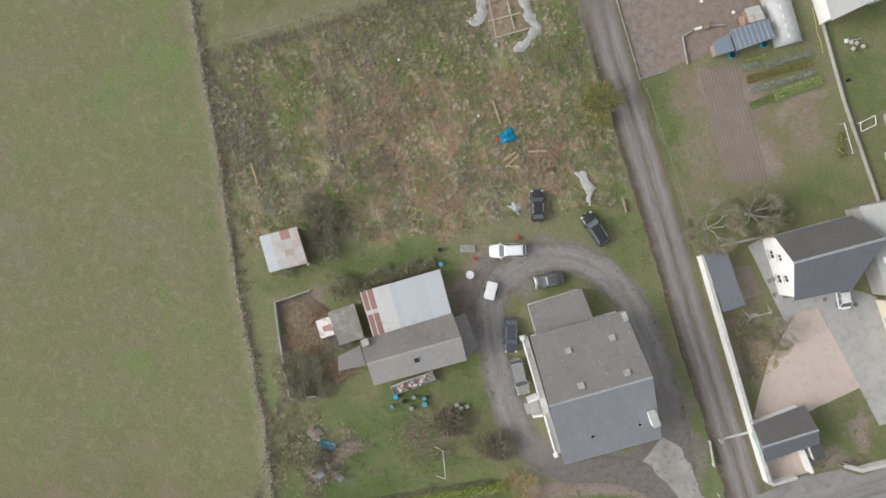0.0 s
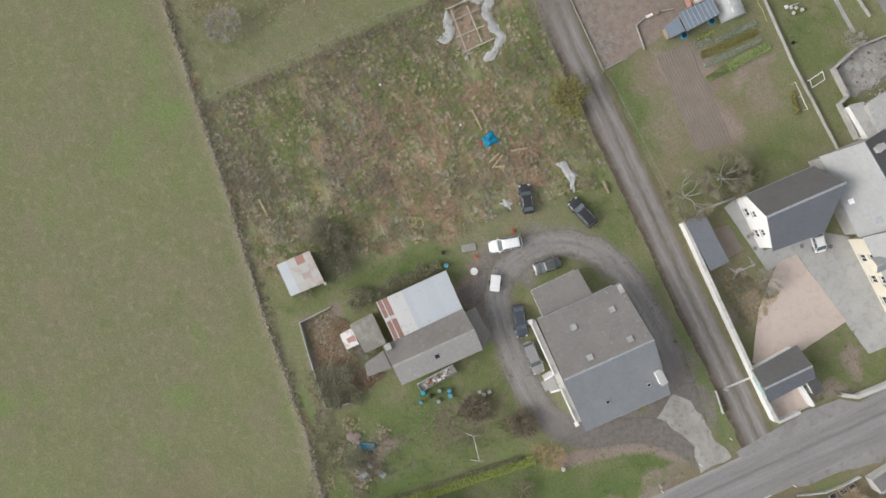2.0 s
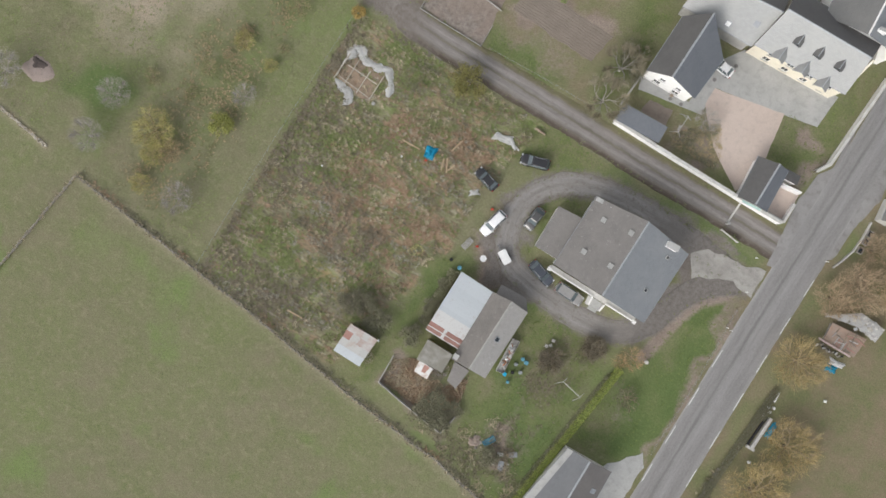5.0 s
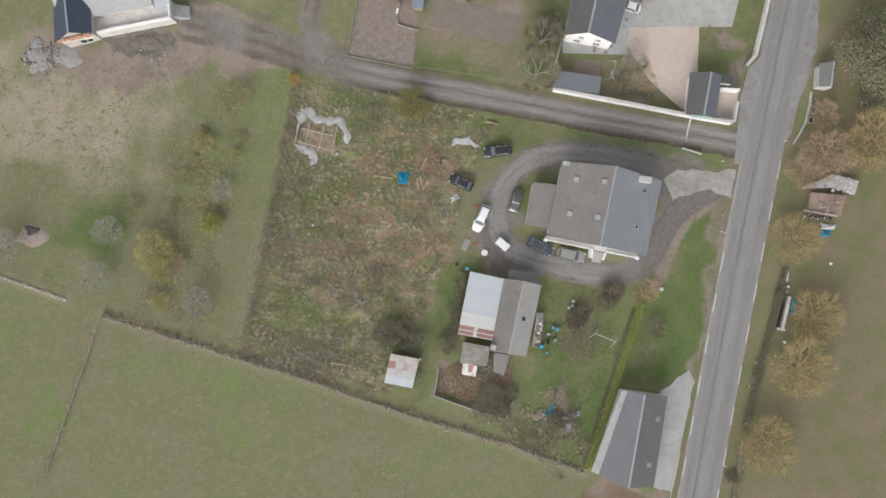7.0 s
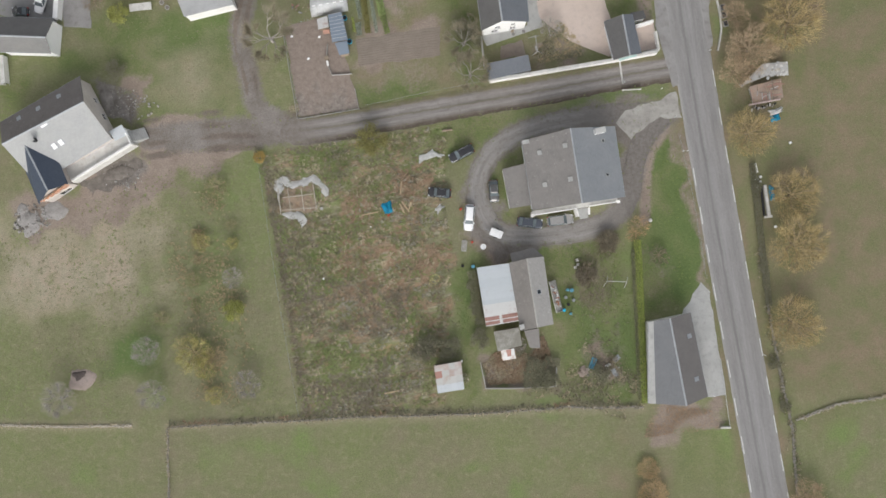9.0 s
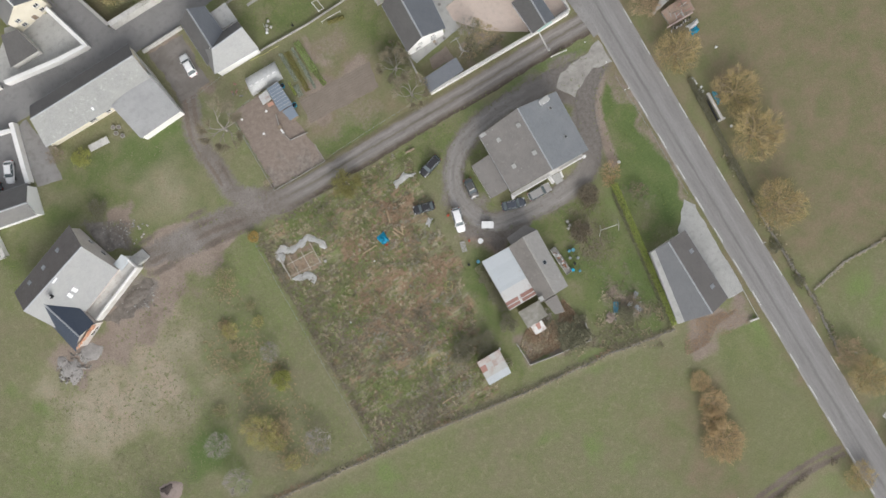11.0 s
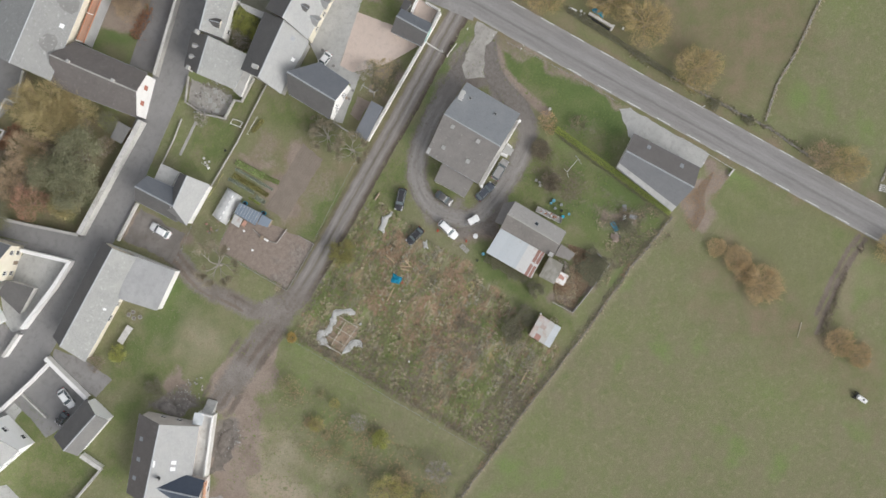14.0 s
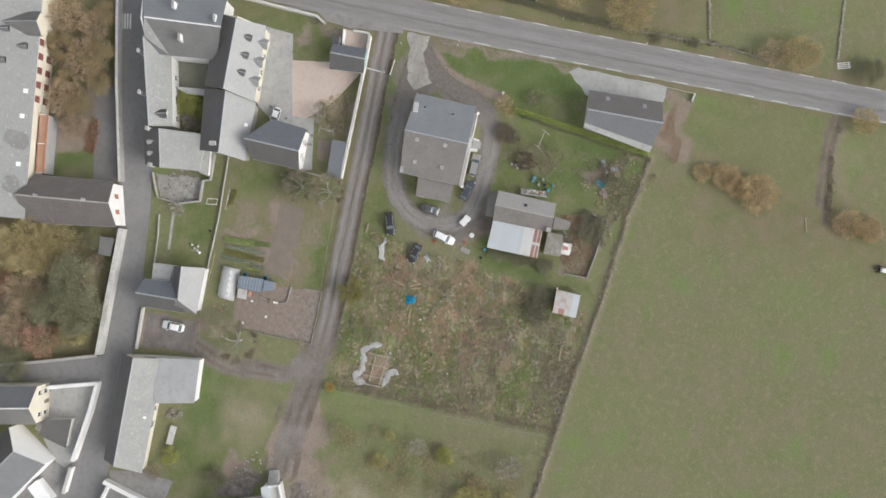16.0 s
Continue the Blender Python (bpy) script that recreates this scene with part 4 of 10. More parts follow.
# ---- buildings ----
def offset_quad(q, d):
    """Moves the sides of an outline inwards by d."""
    n = len(q)
    area = sum(q[i][0] * q[(i + 1) % n][1] - q[(i + 1) % n][0] * q[i][1] for i in range(n))
    s = 1 if area > 0 else -1
    lines = []
    for i in range(n):
        a, b = Vector(q[i][:2]), Vector(q[(i + 1) % n][:2])
        e = (b - a).normalized()
        lines.append((a + Vector((-e.y, e.x)) * d * s, e))
    out = []
    for i in range(n):
        (p, e), (r, f) = lines[i - 1], lines[i]
        den = e.x * f.y - e.y * f.x
        t = ((r.x - p.x) * f.y - (r.y - p.y) * f.x) / den
        out.append((p.x + e.x * t, p.y + e.y * t))
    return out


def wall(parent, p, q, z0, z1, material, openings=(), peak=None, thick=0.3, inward=1, trim=0.0, ends=None):
    """A thick wall from p to q with real openings (u0, u1, v0, v1 in metres) and an optional gable peak (u, z)."""
    p, q = Vector(p), Vector(q)
    e = (q - p).normalized()
    p, q = p + e * trim, q - e * trim
    length = (q - p).length
    m = Matrix(((e.x, -e.y * inward, 0, p.x), (e.y, e.x * inward, 0, p.y), (0, 0, 1, 0), (0, 0, 0, 1)))
    us = sorted({0, length, *[u for o in openings for u in o[:2]]})
    vs = sorted({z0, z1, *[v for o in openings for v in o[2:4]]})
    bm = bmesh.new()
    for u0, u1 in zip(us, us[1:]):
        for v0, v1 in zip(vs, vs[1:]):
            if not any(o[0] <= u0 and u1 <= o[1] and o[2] <= v0 and v1 <= o[3] for o in openings):
                box(bm, u0, 0, v0, u1, thick, v1, m)
    bmesh.ops.remove_doubles(bm, verts=bm.verts, dist=0.001)
    ends = ends or (z1, z1)
    if peak or max(ends) > z1 + 0.02:
        tri = [(0, z1), (length, z1)] + ([(length, ends[1])] if ends[1] > z1 + 0.02 else [])
        tri += [(min(max(peak[0] - trim, 0.05), length - 0.05), peak[1])] if peak else []
        tri += [(0, ends[0])] if ends[0] > z1 + 0.02 else []
        f, b = [bm.verts.new(m @ Vector((u, 0, v))) for u, v in tri], [bm.verts.new(m @ Vector((u, thick, v))) for u, v in tri]
        bm.faces.new(f), bm.faces.new(b[::-1])
        for i in range(len(f)):
            j = (i + 1) % len(f)
            bm.faces.new((f[i], f[j], b[j], b[i]))
    part("wall", bm, material, parent)
    for o in openings:
        fit_opening(parent, m, o)


def fit_opening(parent, m, o):
    """A window (frame, pane, sill, shutters where asked for) or a door in an opening."""
    u0, u1, v0, v1 = o[:4]
    kind = o[4] if len(o) > 4 else "window"
    bm = bmesh.new()
    for r in ((u0, v0, u0 + 0.07, v1), (u1 - 0.07, v0, u1, v1), (u0 + 0.07, v1 - 0.07, u1 - 0.07, v1), (u0 + 0.07, v0, u1 - 0.07, v0 + 0.07)):
        box(bm, r[0], 0.06, r[1], r[2], 0.14, r[3], m)
    if kind != "door":
        box(bm, (u0 + u1) / 2 - 0.03, 0.07, v0 + 0.07, (u0 + u1) / 2 + 0.03, 0.13, v1 - 0.07, m)
    if kind == "door":
        d = part("door", bm, M_WHITEPL, parent)
        part("door_leaf", box(bmesh.new(), u0 + 0.07, 0.08, v0 + 0.07, u1 - 0.07, 0.12, v1 - 0.07, m), M_WOOD, d)
        return
    w = part("window", bm, M_WHITEPL, parent)
    part("pane", box(bmesh.new(), u0 + 0.07, 0.09, v0 + 0.07, u1 - 0.07, 0.11, v1 - 0.07, m), M_GLASS, w)
    part("sill", box(bmesh.new(), u0 - 0.08, -0.09, v0 - 0.07, u1 + 0.08, 0.05, v0 - 0.003, m), M_CONC, w)
    if kind in ("shutters", "maroon"):
        for s in (u0 - 0.04, (u0 + u1) / 2 + 0.01):
            part("shutter", box(bmesh.new(), s, -0.06, v0, s + (u1 - u0) / 2 + 0.03, -0.01, v1, m), M_SHUTTER if kind == "shutters" else M_MAROON, w, "closed orange-red wooden shutter" if kind == "shutters" else "closed dark red wooden shutter")


def roof_slope(parent, pts, material, label=""):
    return part("roof_slope", slab(pts, 0.13), material, parent, label)


def ridge_cap(parent, a, b, material=None):
    a, b = Vector(a), Vector(b)
    e = (b - a).normalized()
    s = Vector((-e.y, e.x, 0)).normalized() * 0.15
    up = Vector((0, 0, 0.07))
    bm = bmesh.new()
    ends = []
    for p in (a, b):
        ends.append([bm.verts.new(p + o) for o in (s - up * 1.2, s * 0.5 + up * 0.6, up, -s * 0.5 + up * 0.6, -s - up * 1.2)])
    for i in range(5):
        bm.faces.new((ends[0][i], ends[0][(i + 1) % 5], ends[1][(i + 1) % 5], ends[1][i]))
    bm.faces.new(ends[0][::-1]), bm.faces.new(ends[1])
    part("ridge_cap", bm, material or M_RIDGE, parent, "pale zinc ridge cap")


def eave_gutter(parent, a, b):
    a, b = Vector(a) + Vector((0, 0, -0.1)), Vector(b) + Vector((0, 0, -0.1))
    part("gutter", tube(bmesh.new(), [a, b], 0.07, sides=6), M_ZINC, parent)


def eaves(quad, ridge, eave, top):
    """Eave corners with their heights, so that each slope stays one plane where eave and ridge are not parallel."""
    e = (Vector(ridge[1]) - Vector(ridge[0])).normalized()
    far = [abs(e.x * (p[1] - ridge[0][1]) - e.y * (p[0] - ridge[0][0])) for p in quad]
    out = []
    for i, p in enumerate(quad):
        mean = (far[0] + far[1]) / 2 if i < 2 else (far[2] + far[3]) / 2
        out.append((*p, top - (top - eave) * far[i] / mean if mean > 1.5 else eave))
    return out


def house(name, label, quad, ridge, eave, top, walls, roofs, category="house", over=0.35, openings=None, cap=True, ridge_mat=None, z0=-0.1, gutters=True):
    """Gabled or hipped house. quad: eave corners a, b, c, d, with a-b and c-d under the slopes; ridge: its ends near a-d and b-c."""
    a, b, c, d = quad
    r0, r1 = ridge
    h = thing(name, label, category)
    A, B, C, D = corners = eaves(quad, ridge, eave, top)
    R0, R1 = (*r0, top), (*r1, top)
    roof_slope(h, [A, B, R1, R0], roofs[0])
    roof_slope(h, [C, D, R0, R1], roofs[1])

    def off(p, u, v):
        e = (Vector(v) - Vector(u)).normalized()
        w = Vector(p) - Vector(u)
        return abs(e.x * w.y - e.y * w.x)
    hip0, hip1 = off(r0, a, d) > 0.9, off(r1, b, c) > 0.9
    third = roofs[2] if len(roofs) > 2 else roofs[1]
    if hip0:
        roof_slope(h, [D, A, R0], third)
    if hip1:
        roof_slope(h, [B, C, R1], third)
    if cap:
        ridge_cap(h, R0, R1, ridge_mat)
    if gutters:
        eave_gutter(h, A, B), eave_gutter(h, C, D)
    area = sum(quad[i][0] * quad[(i + 1) % 4][1] - quad[(i + 1) % 4][0] * quad[i][1] for i in range(4))
    ins = offset_quad(quad, over)
    turn = 1 if area > 0 else -1
    openings = openings or {}
    for i, key in enumerate(("ab", "bc", "cd", "da")):
        ends = corners[i][2] - 0.12, corners[(i + 1) % 4][2] - 0.12
        zt = min(ends)
        p, q = ins[i], ins[(i + 1) % 4]
        peak = None
        end = (None, r1, None, r0)[i]
        if end and not (hip1 if i == 1 else hip0):
            e = (Vector(q) - Vector(p)).normalized()
            u = (Vector(end) - Vector(p)).dot(e)
            peak = (u, top - 0.2)
        length = math.dist(p, q) - (0 if i % 2 else 0.62)
        ops = [o for o in openings.get(key, ()) if o[1] < length - 0.2 and o[3] < zt - 0.1]
        wall(h, p, q, z0, zt, walls, ops, peak, 0.3, turn, 0.0 if i % 2 else 0.31, ends)
    return h


def flat_or_lean_to(name, label, quad, zs, walls, roof, category="shed", over=0.15, parent=None, z0=-0.1):
    """A shed with one sloping plate over four walls. zs: the height at each corner."""
    h = parent or thing(name, label, category)
    P = [(*p, z) for p, z in zip(quad, zs)]
    part("lean_to_roof" if parent else "roof", slab(P, 0.1), roof, h)
    area = sum(quad[i][0] * quad[(i + 1) % 4][1] - quad[(i + 1) % 4][0] * quad[i][1] for i in range(4))
    ins = offset_quad(quad, over)
    for i in range(4):
        p, q = ins[i], ins[(i + 1) % 4]
        a, b = zs[i] - 0.11, zs[(i + 1) % 4] - 0.11
        s = 1 if area > 0 else -1
        e = (Vector(q) - Vector(p)).normalized()
        nrm = Vector((-e.y, e.x)) * s * 0.15
        if i % 2 == 0:
            p, q = tuple(Vector(p) + e * 0.16), tuple(Vector(q) - e * 0.16)
        bm = bmesh.new()
        f = [bm.verts.new(v) for v in ((*p, z0), (*q, z0), (*q, b), (*p, a))]
        k = [bm.verts.new(v) for v in ((p[0] + nrm.x, p[1] + nrm.y, z0), (q[0] + nrm.x, q[1] + nrm.y, z0), (q[0] + nrm.x, q[1] + nrm.y, b), (p[0] + nrm.x, p[1] + nrm.y, a))]
        bm.faces.new(f), bm.faces.new(k[::-1])
        for j in range(4):
            bm.faces.new((f[j], f[(j + 1) % 4], k[(j + 1) % 4], k[j]))
        part("wall", bm, walls, h)
    return h


def chimney(parent, x, y, z0, z1, sx, sy, turn, material, pots=1):
    ch = part("chimney", box(bmesh.new(), -sx / 2, -sy / 2, z0, sx / 2, sy / 2, z1), material, parent)
    ch.matrix_basis = pose(x, y, 0, 0, 0, turn)
    part("chimney_cap", box(bmesh.new(), -sx / 2 - 0.06, -sy / 2 - 0.06, z1, sx / 2 + 0.06, sy / 2 + 0.06, z1 + 0.08), M_CONC, ch)
    for i in range(pots):
        part("chimney_pot", disc(bmesh.new(), (i - (pots - 1) / 2) * 0.4, 0, z1 + 0.08, z1 + 0.4, 0.13, 10, 0.1), M_BRICK, ch)


def on_roof(pts, x, y):
    """Height of the plane through three points."""
    a, b, c = [Vector(p) for p in pts[:3]]
    n = (b - a).cross(c - a)
    return a.z - (n.x * (x - a.x) + n.y * (y - a.y)) / n.z


def roof_window(parent, pts, x, y, w, l, glass, name="roof_window", up=0.08):
    """A framed pane lying in the plane of a slope."""
    a, b, c = [Vector(p) for p in pts[:3]]
    u = (b - a).normalized()
    n = u.cross(c - a).normalized()
    if n.z < 0:
        n = -n
    v = n.cross(u)
    m = Matrix(((u.x, v.x, n.x, x), (u.y, v.y, n.y, y), (u.z, v.z, n.z, on_roof(pts, x, y)), (0, 0, 0, 1)))
    bm = bmesh.new()
    for r in ((-w / 2 - 0.07, -l / 2 - 0.07, -w / 2, l / 2 + 0.07), (w / 2, -l / 2 - 0.07, w / 2 + 0.07, l / 2 + 0.07), (-w / 2, -l / 2 - 0.07, w / 2, -l / 2), (-w / 2, l / 2, w / 2, l / 2 + 0.07)):
        box(bm, r[0], r[1], 0.0, r[2], r[3], up, m)
    f = part(name, bm, M_CONC if name == "roof_vent" else M_ZINC, parent)
    part("pane", box(bmesh.new(), -w / 2, -l / 2, 0.0, w / 2, l / 2, up * 0.7, m), glass, f)


def dormer(parent, pts, x, y, out, w, l, roof, front):
    """A gabled dormer on a slope: front wall, two cheeks' worth of pitched roof and a pale ridge; out: unit direction of its face."""
    o = Vector((*out, 0)).normalized()
    s = Vector((-o.y, o.x, 0))
    p = Vector((x, y, on_roof(pts, x, y)))
    rise = max(0.25, on_roof(pts, x - o.x, y - o.y) - p.z)
    hc, hg = min(0.45 * w, 0.55 * l * rise), 0.42 * w
    up = Vector((0, 0, 1))
    e0, e1, pk = p + s * w / 2 + up * hc, p - s * w / 2 + up * hc, p + up * (hc + hg)
    back0, back1, back = e0 - o * hc / rise, e1 - o * hc / rise, pk - o * (hc + hg) / rise
    lip = o * 0.12
    bm = bmesh.new()
    for quad in ((e0 + lip, pk + lip, back, back0), (pk + lip, e1 + lip, back1, back)):
        v = [bm.verts.new(q) for q in quad] + [bm.verts.new(q - up * 0.07) for q in quad]
        bm.faces.new(v[:4]), bm.faces.new(v[7:3:-1])
        for i in range(4):
            bm.faces.new((v[i], v[(i + 1) % 4], v[4 + (i + 1) % 4], v[4 + i]))
    d = part("dormer", bm, roof, parent)
    bm = bmesh.new()
    face = [p + s * w * 0.46 - up * 0.2, p - s * w * 0.46 - up * 0.2, p - s * w * 0.46 + up * (hc - 0.04), pk - up * 0.12, p + s * w * 0.46 + up * (hc - 0.04)]
    v = [bm.verts.new(q) for q in face] + [bm.verts.new(q - o * 0.1) for q in face]
    bm.faces.new(v[:5]), bm.faces.new(v[9:4:-1])
    for i in range(5):
        bm.faces.new((v[i], v[(i + 1) % 5], v[5 + (i + 1) % 5], v[5 + i]))
    part("dormer_front", bm, front, d)
    part("dormer_ridge", tube(bmesh.new(), [pk + lip, back], 0.07, sides=6), M_RIDGE, d)
    for q, b in ((e0, back0), (e1, back1)):
        foot = Vector((q.x, q.y, p.z - 0.1)) - o * 0.1
        k = [foot, q - up * 0.06 - o * 0.1, b - up * 0.06]
        t = s * 0.08 * (-1 if q is e0 else 1)
        bm = bmesh.new()
        v = [bm.verts.new(c) for c in k] + [bm.verts.new(c + t) for c in k]
        bm.faces.new(v[:3]), bm.faces.new(v[5:2:-1])
        for i in range(3):
            bm.faces.new((v[i], v[(i + 1) % 3], v[3 + (i + 1) % 3], v[3 + i]))
        part("dormer_cheek", bm, roof, d)


# main house: shingled west slope; the east slope's blue-grey holds the sky's reflection
E0, T0 = 5.0, 7.4
Q = [(15.7, 4.4), (16, 15.9), (31.5, 15.6), (31.1, 3.8)]
RG = [(23.6, 4), (23.9, 16.3)]
main_house = house("main_house", "large pale house with grey shingle and blue-grey roof slopes", Q, RG, E0, T0, M_WHITE, (M_FIBRO, M_SLATE_F),
                   openings={"da": [(1.2, 2.4, 2.9, 4.2), (4.0, 5.2, 2.9, 4.2), (7.4, 8.5, 2.7, 4.7), (11, 12.2, 2.9, 4.2), (1.2, 2.2, 0.8, 1.6), (4.2, 5.2, 0.8, 1.6), (11, 13.2, 0.0, 2.1, "door")],
                             "ab": [(2, 3.2, 2.9, 4.2), (8.4, 9.6, 2.9, 4.2)], "cd": [(2, 3.2, 2.9, 4.2), (6, 7.2, 2.9, 4.2), (9, 10.2, 2.9, 4.2)], "bc": [(3, 4.2, 2.9, 4.2), (9, 10.2, 2.9, 4.2)]})
W_SLOPE = eaves(Q, RG, E0, T0)[:2] + [(*RG[1], T0)]
E_SLOPE = eaves(Q, RG, E0, T0)[2:] + [(*RG[0], T0)]
for x, y in [(18.4, 8.1), (18.5, 13.4), (22.5, 8.2), (22.6, 13.7)]:
    roof_window(main_house, W_SLOPE, x, y, 0.6, 0.6, M_CONC, "roof_vent", 0.22)
for x, y in [(28.7, 7.9), (29, 13.5)]:
    roof_window(main_house, E_SLOPE, x, y, 0.4, 0.4, M_GLASS, "roof_vent", 0.18)
cx, cy = (28.6, 15.1)
chimney(main_house, cx, cy, 4.8, 7.3, 1.7, 0.8, 3, M_WHITE, 0)
cx, cy = (16.6, 15.6)
chimney(main_house, cx, cy, 4.8, 5.5, 1.0, 0.5, 3, M_CONC, 0)
flat_or_lean_to("", "", [(12.2, 12.1), (16.2, 12.3), (16.1, 5.3), (12.2, 5.4)], (3.2, 3.9, 3.9, 3.2), M_WHITE, M_FIBRO, parent=main_house)
# balcony along the south front, on a white plinth, with a porch stair landing
BAL = [(15.8, 4.3), (30.2, 4), (30.2, 3.2), (15.7, 3.5)]
part("balcony", prism(bmesh.new(), BAL, 2.75, 3.0), M_WALLTOP, main_house, "grey balcony floor")
part("balcony_plinth", prism(bmesh.new(), offset_quad(BAL, 0.1), -0.1, 2.746), M_WHITE, main_house)
for i, (p, q) in enumerate(zip([BAL[3]] + [(23.2, 3.3), (25.3, 3.3)], [(23.2, 3.3), (25.3, 3.3)] + [BAL[2]])):
    if i != 1:
        e = (Vector(q) - Vector(p)).normalized()
        s = Vector((-e.y, e.x)) * 0.16
        part("balcony_parapet", prism(bmesh.new(), [p, q, tuple(Vector(q) + s), tuple(Vector(p) + s)], 3.0, 3.4), M_WHITE, main_house, "white parapet")
for p in (BAL[3], BAL[2]):
    part("balcony_pillar", box(bmesh.new(), p[0] - 0.25, p[1] - 0.2, 3.0, p[0] + 0.25, p[1] + 0.3, 3.6), M_WHITE, main_house)
PORCH = [(23.2, 3.3), (25.3, 3.2), (25.1, 2), (23.3, 2)]
part("porch_landing", prism(bmesh.new(), PORCH, -0.1, 2.55), M_CONC, main_house, "grey concrete landing")
for p, q in ((PORCH[0], PORCH[3]), (PORCH[1], PORCH[2])):
    part("porch_wall", prism(bmesh.new(), [(p[0] - 0.12, p[1]), (p[0] + 0.12, p[1]), (q[0] + 0.12, q[1]), (q[0] - 0.12, q[1])], -0.1, 3.3), M_WHITE, main_house, "white stair wall")
part("porch_stair", prism(bmesh.new(), [(23.9, 2), (25.3, 2), (25.3, 1.5), (23.9, 1.5)], -0.1, 0.18), M_CONC, main_house)

# barn: shingled double slope, galvanised lean-to in single sheets, low additions
Q = [(10.3, -15), (10.4, -3.5), (16.3, -3.5), (15.9, -14.9)]
RG = [(13.1, -14.8), (13.4, -3.3)]
barn = house("barn", "old barn with shingle roof and rusty sheet-metal lean-to", Q, RG, 3.6, 5.0, M_GREYWALL, (M_FIBRO_D, M_FIBRO_P), "barn", ridge_mat=M_GREYWALL,
             openings={"cd": [(1, 3.4, 0, 2.4, "door"), (5, 6, 1.2, 2.1)]}, gutters=False)
lt = [(4.8, -13.3), (5, -3.4), (10.4, -3.6), (10.3, -13.3)]
N = 14
for i in range(N):
    p0, p1 = lerp(lt[0], lt[1], i / N), lerp(lt[0], lt[1], (i + 1.06) / N)
    q0, q1 = lerp(lt[3], lt[2], i / N), lerp(lt[3], lt[2], (i + 1.06) / N)
    lift = (0.02 if i < 5 else 0.004) * (i % 2)
    m_ = M_TIN_RED if i in (0, 1) else M_TIN_FLECK if i in (2, 3, 4) else M_TIN
    for k0, k1 in (((0, 0.47), (0.5, 1)) if i < 2 else ((0, 1),)):
        a0, a1, b0, b1 = lerp(p0, q0, k0), lerp(p1, q1, k0), lerp(p0, q0, k1), lerp(p1, q1, k1)
        za, zb = 2.8 + 0.6 * k0 + lift, 2.8 + 0.6 * k1 + lift
        part("roof_sheet", slab([(*a0, za), (*a1, za), (*b1, zb), (*b0, zb)], 0.03), m_, barn, "rust-red sheet" if i < 2 else "galvanised sheet")
    if i in (0, 1):
        part("edge_strip", slab([(*lerp(p0, p1, -0.06), 2.835 + lift), (*lerp(p0, p1, 0.14), 2.835 + lift), (*lerp(q0, q1, 0.14), 3.435 + lift), (*lerp(q0, q1, -0.06), 3.435 + lift)], 0.012), M_TIN_PALE, barn, "pale lap strip")
        part("seam_strip", slab([(*lerp(p0, q0, 0.44), 3.11), (*lerp(p1, q1, 0.44), 3.11), (*lerp(p1, q1, 0.53), 3.165), (*lerp(p0, q0, 0.53), 3.165)], 0.02), M_TIN_PALE, barn, "pale lap strip")
for p, q in ((lt[0], lt[1]), (lt[1], lt[2]), (lt[3], lt[0])):
    p, q = lerp(p, q, 0.02), lerp(p, q, 0.98)
    e = (Vector(q) - Vector(p)).normalized()
    s = Vector((e.y, -e.x)) * 0.2
    part("lean_to_wall", prism(bmesh.new(), [tuple(Vector(p) + s), tuple(Vector(q) + s), tuple(Vector(q) + 1.8 * s), tuple(Vector(p) + 1.8 * s)], -0.1, 2.72), M_WOOD, barn)
flat_or_lean_to("", "", [(11, -3.6), (11, -2), (15.1, -1.8), (16.4, -3.6)], (2.9, 2.3, 2.3, 2.9), M_GREYWALL, M_FIBRO, parent=barn)
flat_or_lean_to("", "", [(10.9, -15.2), (13.4, -15.2), (13.1, -18.6), (11.4, -18.2)], (3.0, 3.0, 2.5, 2.5), M_GREYWALL, M_FIBRO, parent=barn)
cx, cy = (10.6, -14.3)
chimney(barn, cx, cy, 3.3, 4.4, 0.7, 0.7, 0, M_WALLTOP, 0)
cx, cy = (14.4, -9.1)
roof_window(barn, eaves(Q, RG, 3.6, 5.0)[2:] + [(*RG[0], 5.0)], cx, cy, 0.6, 0.6, M_GLASS)
# junk frame beside the barn: a timber bin with odds and ends
flat_or_lean_to("hen_house", "small hen house with mossy corrugated grey roof", [(5.9, -14.5), (10.2, -14.5), (10.2, -17.6), (6, -17.9)], (2.0, 2.4, 2.4, 2.0), M_WOOD, M_CORR)
low_lean_to = flat_or_lean_to("lean_to", "low lean-to under pale and rust-red metal sheets", [(6.5, -17.8), (8.8, -17.9), (8.8, -19.7), (6.6, -19.7)], (1.75, 1.75, 1.4, 1.4), M_WOOD, M_TIN_PALE)
part("rusty_sheet", slab([(7.4, -17.95, 1.76), (8.3, -17.95, 1.76), (8.1, -19.1, 1.54), (7.5, -19.15, 1.53)], 0.012, 0.02), M_TIN_RED, low_lean_to, "rust-red sheet")
tin_shed = thing("tin_shed", "small square shed roofed with patched rusty metal sheets", "shed")
ts = [(-5.2, -23), (-5, -18.3), (-0.4, -18.3), (-0.7, -23.1)]
SHEETS = ((M_TIN, M_TIN, M_TIN, M_TIN), (M_TIN_GREY, M_TIN_GREY, M_TIN_GREY, M_TIN_GREY), (M_TIN_RED, M_TIN_GREY, M_TIN_RUSTY, M_TIN_RUSTY), (M_TIN_RUSTY, M_TIN_RUSTY, M_TIN_GREY, M_TIN_RUSTY))
